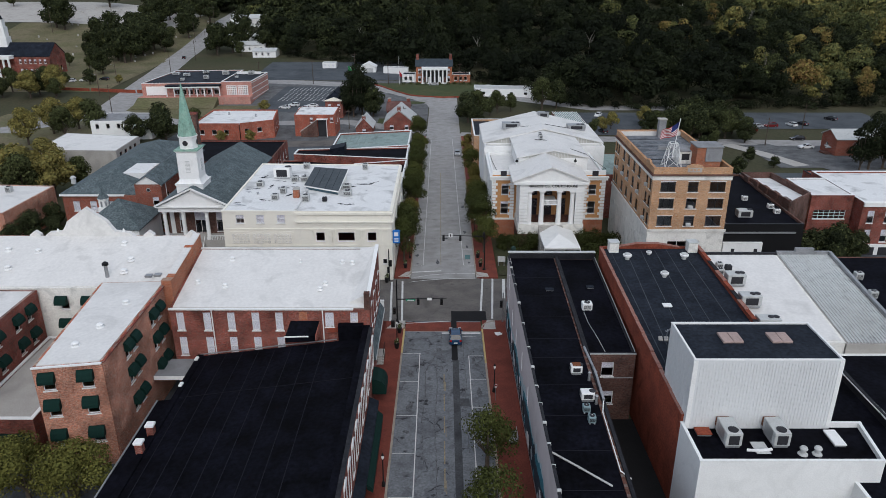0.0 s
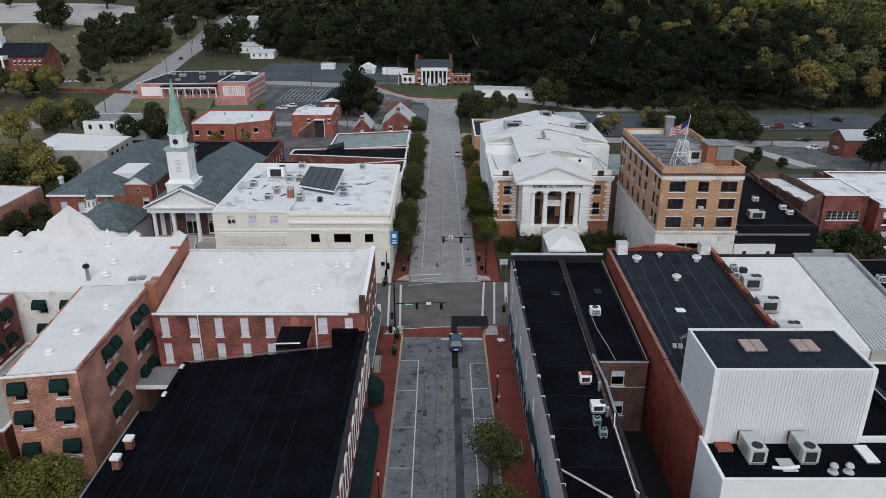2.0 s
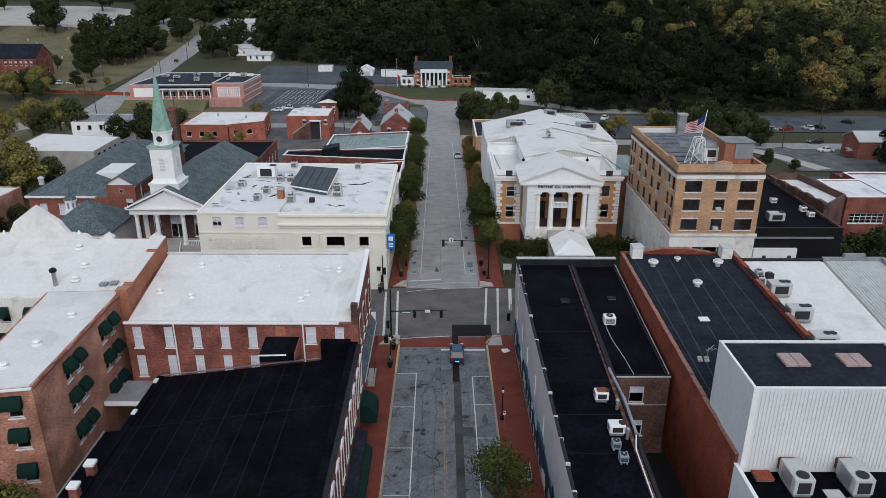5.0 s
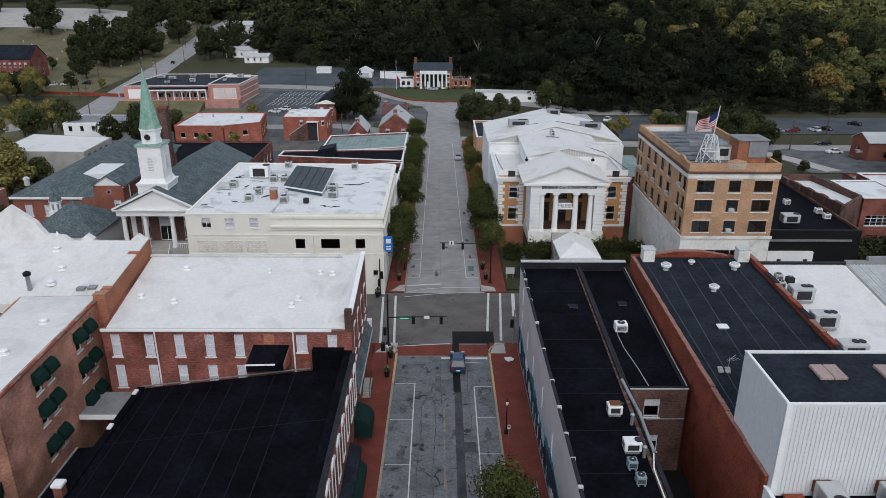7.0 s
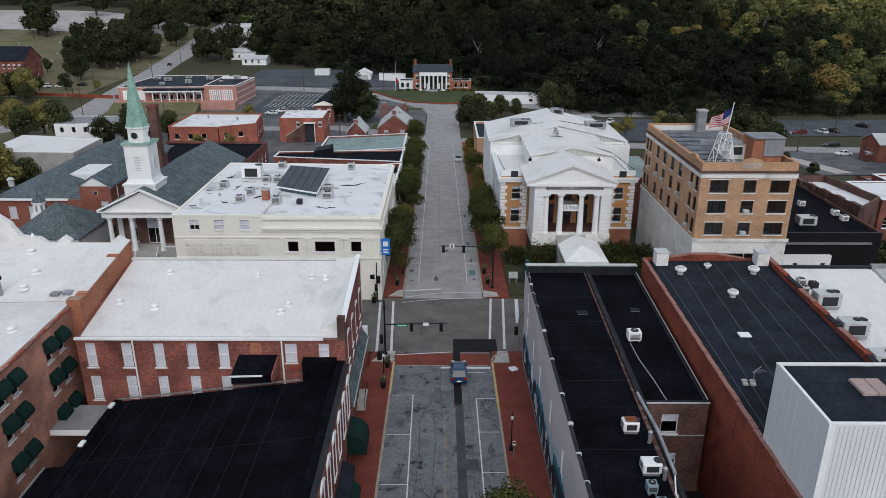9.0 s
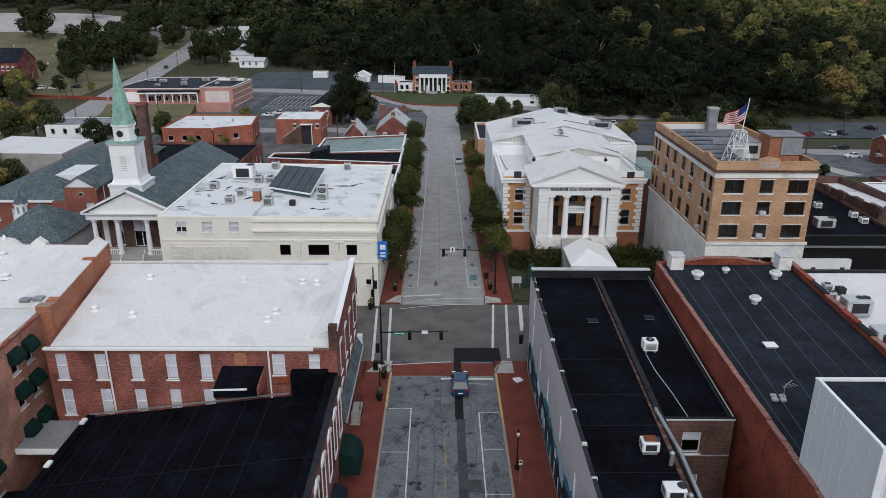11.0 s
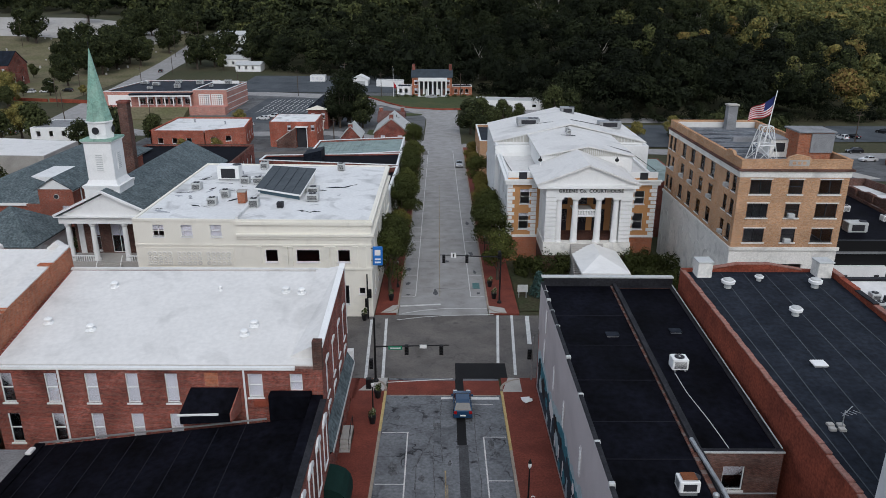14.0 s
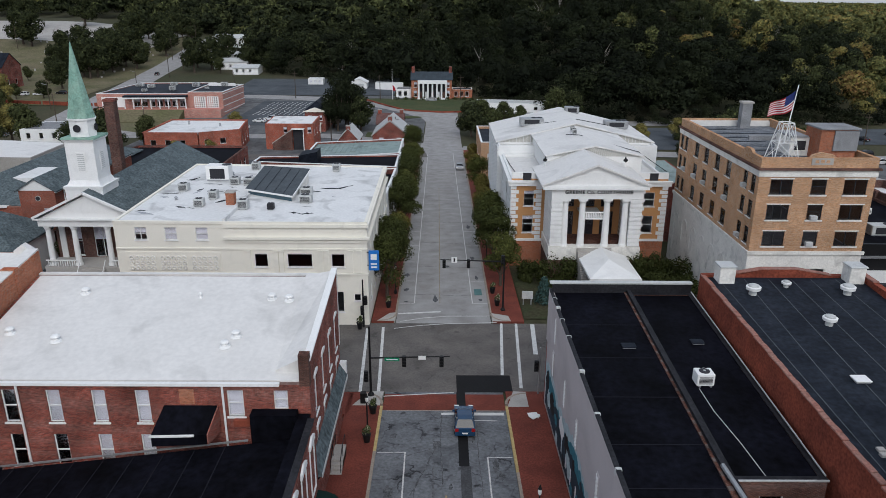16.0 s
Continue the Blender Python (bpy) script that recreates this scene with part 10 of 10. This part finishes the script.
for yy in (75.4, 77.2):
    part("leg", Geo().box(7.95, 8.85, yy - 0.05, yy + 0.05, z, z + 0.418), M_BLACK_PAINT, bench)
for k in range(3):
    part("back_slat", Geo().box(8.9, 8.95, 75.2, 77.4, z + 0.6 + 0.16 * k, z + 0.72 + 0.16 * k), M_STEEL, bench)
for k, (dx, dy, a) in enumerate(((0, 0, 10), (0.15, -0.25, -20), (0.1, -0.5, 35))):
    b_ = solid("paper_sheet", Geo().cbox(-0.45, 0.45, -0.3, 0.3, 0, 0.05, 0.01), M_WHITE, "white board lying on the brick pavement", "board", "boards")
    b_.matrix_basis = pose(8.6 + dx, 103.0 + dy, land(103) + 0.15 + 0.052 * k, 0, 0, a)
ps = thing("parking_sign", 7.0, 84.6, land(84.6) + 0.14, "small red and white parking sign on a post", "sign")
z = land(84.6) + 0.14
part("post", Geo().rod((7.0, 84.6, z), (7.0, 84.6, z + 2.4), 0.035), M_STEEL, ps)
part("plate", Geo().box(6.85, 7.15, 84.54, 84.56, z + 1.9, z + 2.35), M_WHITE, ps)
part("plate_bar", Geo().box(6.88, 7.12, 84.525, 84.538, z + 2.1, z + 2.3), P_RED, ps)
nb = thing("notice_board", 11.2, 130.6, land(130.6), "pale notice board on two posts at the courthouse corner", "notice board")
z = land(130.6)
for xx in (10.7, 11.7):
    part("post", Geo().box(xx - 0.06, xx + 0.06, 130.55, 130.67, z, z + 1.9), M_STEEL, nb)
part("board", Geo().cbox(10.5, 11.9, 130.5, 130.72, z + 0.9, z + 1.9, 0.03), M_HVAC, nb)
for x, y in ((5.2, 122.8 + 10.5),):
    gr = solid("drain_grate", Geo().box(4.6, 5.6, 133.0, 136.2, land(134.6) - 0.05, land(134.6) + 0.02), mat("verdigris_plate", (0.1, 0.2, 0.2), 0.7, 0.3), "pale green utility plate set in the road", "utility cover", kind="structure")
# ramps at the corners
for pts in ([(-8.2, 104.6), (-5.6, 104.6), (-5.4, 107.3), (-6.8, 107.3)], [(6.4, 104.4), (8.4, 104.4), (8.4, 107.3), (7.2, 107.4)], [(-7.6, 124.9), (-5.4, 124.9), (-5.4, 127.6), (-6.2, 127.4)], [(6.3, 124.9), (8.6, 124.9), (8.4, 126.6), (6.4, 127.4)]):
    solid("kerb_ramp", Geo().hull(pts, [land(p[1]) - 0.1 for p in pts], 0, [land(p[1]) + 0.155 for p in pts]), M_CONCRETE, "pale concrete kerb ramp at the crossing", "kerb ramp", kind="structure")


def utility_pole(x, y, h, lamp=False, lean=0.0):
    z = float(terrain(x, y))
    e = thing("utility_pole", x, y, z, "weathered wooden utility pole", "utility pole", "utility poles")
    part("pole", Geo().rod((x, y, z - 0.3), (x + lean, y, z + h), 0.18, 0.11, 8), M_BARK, e)
    part("crossarm", Geo().beam((x + lean - 1.1, y, z + h - 0.8), (x + lean + 1.1, y, z + h - 0.8), 0.12, 0.12), M_BARK, e)
    if lamp:
        part("lamp_arm", Geo().rod((x + lean, y, z + h - 2), (x + lean - 1.8, y - 0.5, z + h - 1.4), 0.05), M_STEEL, e)


for x, y, h, l in ((-127, 285, 12, False), (-148, 322, 11, True), (-130, 360, 11, True), (-152, 350, 10, True), (-134, 410, 11, False), (-137, 440, 12, False), (-84, 345, 11, False), (-60, 348, 11, False), (-42, 362, 12, True), (-25, 346, 10, False), (8, 346, 10, False), (-47, 262, 8, False), (-33, 262, 7, False), (-14, 268, 7, False), (104, 236, 9, False), (128, 262, 9, False), (-153, 470, 12, False), (-158, 530, 13, False), (-100, 290, 8, False), (-240, 470, 13, False), (-215, 500, 13, True)):
    utility_pole(x, y, h, l)
fp = thing("flagpole", -20, 349, -3, "tall white flagpole with a small flag on the lawn", "flagpole")
part("pole", Geo().rod((-20, 347, -3.3), (-20, 347, 9.5), 0.09, 0.05), M_WHITE, fp)
part("flag", Geo().add([(-19.9, 347, 3.0), (-18.9, 347.1, 1.6), (-18.7, 347, 0.2), (-19.8, 347.1, 0.6)], [(0, 1, 2, 3)]), fred, fp)
# grave stones on the slope
for k in range(70):
    x, y = float(rs.uniform(-250, -155)), float(rs.uniform(400, 545))
    z = float(terrain(x, y))
    solid("headstone", Geo().cbox(x - 0.45, x + 0.45, y - 0.15, y + 0.15, z - 0.1, z + rs.uniform(0.7, 1.3), 0.06), M_CONCRETE, "small pale headstone on the grass slope", "headstone", "headstones")

# ---- rounded kerb corners of the junction ----
def corner(cx, cy, r, a0, label):
    """A quarter of kerb about (cx, cy), with the brick pavement filled in behind it."""
    n = 8
    arc = [radians(a0 + 90 * i / n) for i in range(n + 1)]
    g = Geo()
    for a, b in zip(arc, arc[1:]):
        q = [(cx + k * math.cos(t), cy + k * math.sin(t)) for k, t in ((r, a), (r + 0.25, a), (r + 0.25, b), (r, b))]
        z = [land(y) for _, y in q]
        g.hull(q, [v - 0.2 for v in z], 0, [v + 0.165 for v in z])
    solid("kerb", g, M_KERB, label, "kerb", kind="structure")


for cx, cy, a0 in ((-7.55, 104.9, 0), (8.45, 104.9, 90), (-7.55, 127.1, 270), (8.45, 127.1, 180)):
    corner(cx, cy, 2.0, a0, "rounded concrete kerb at the junction corner")
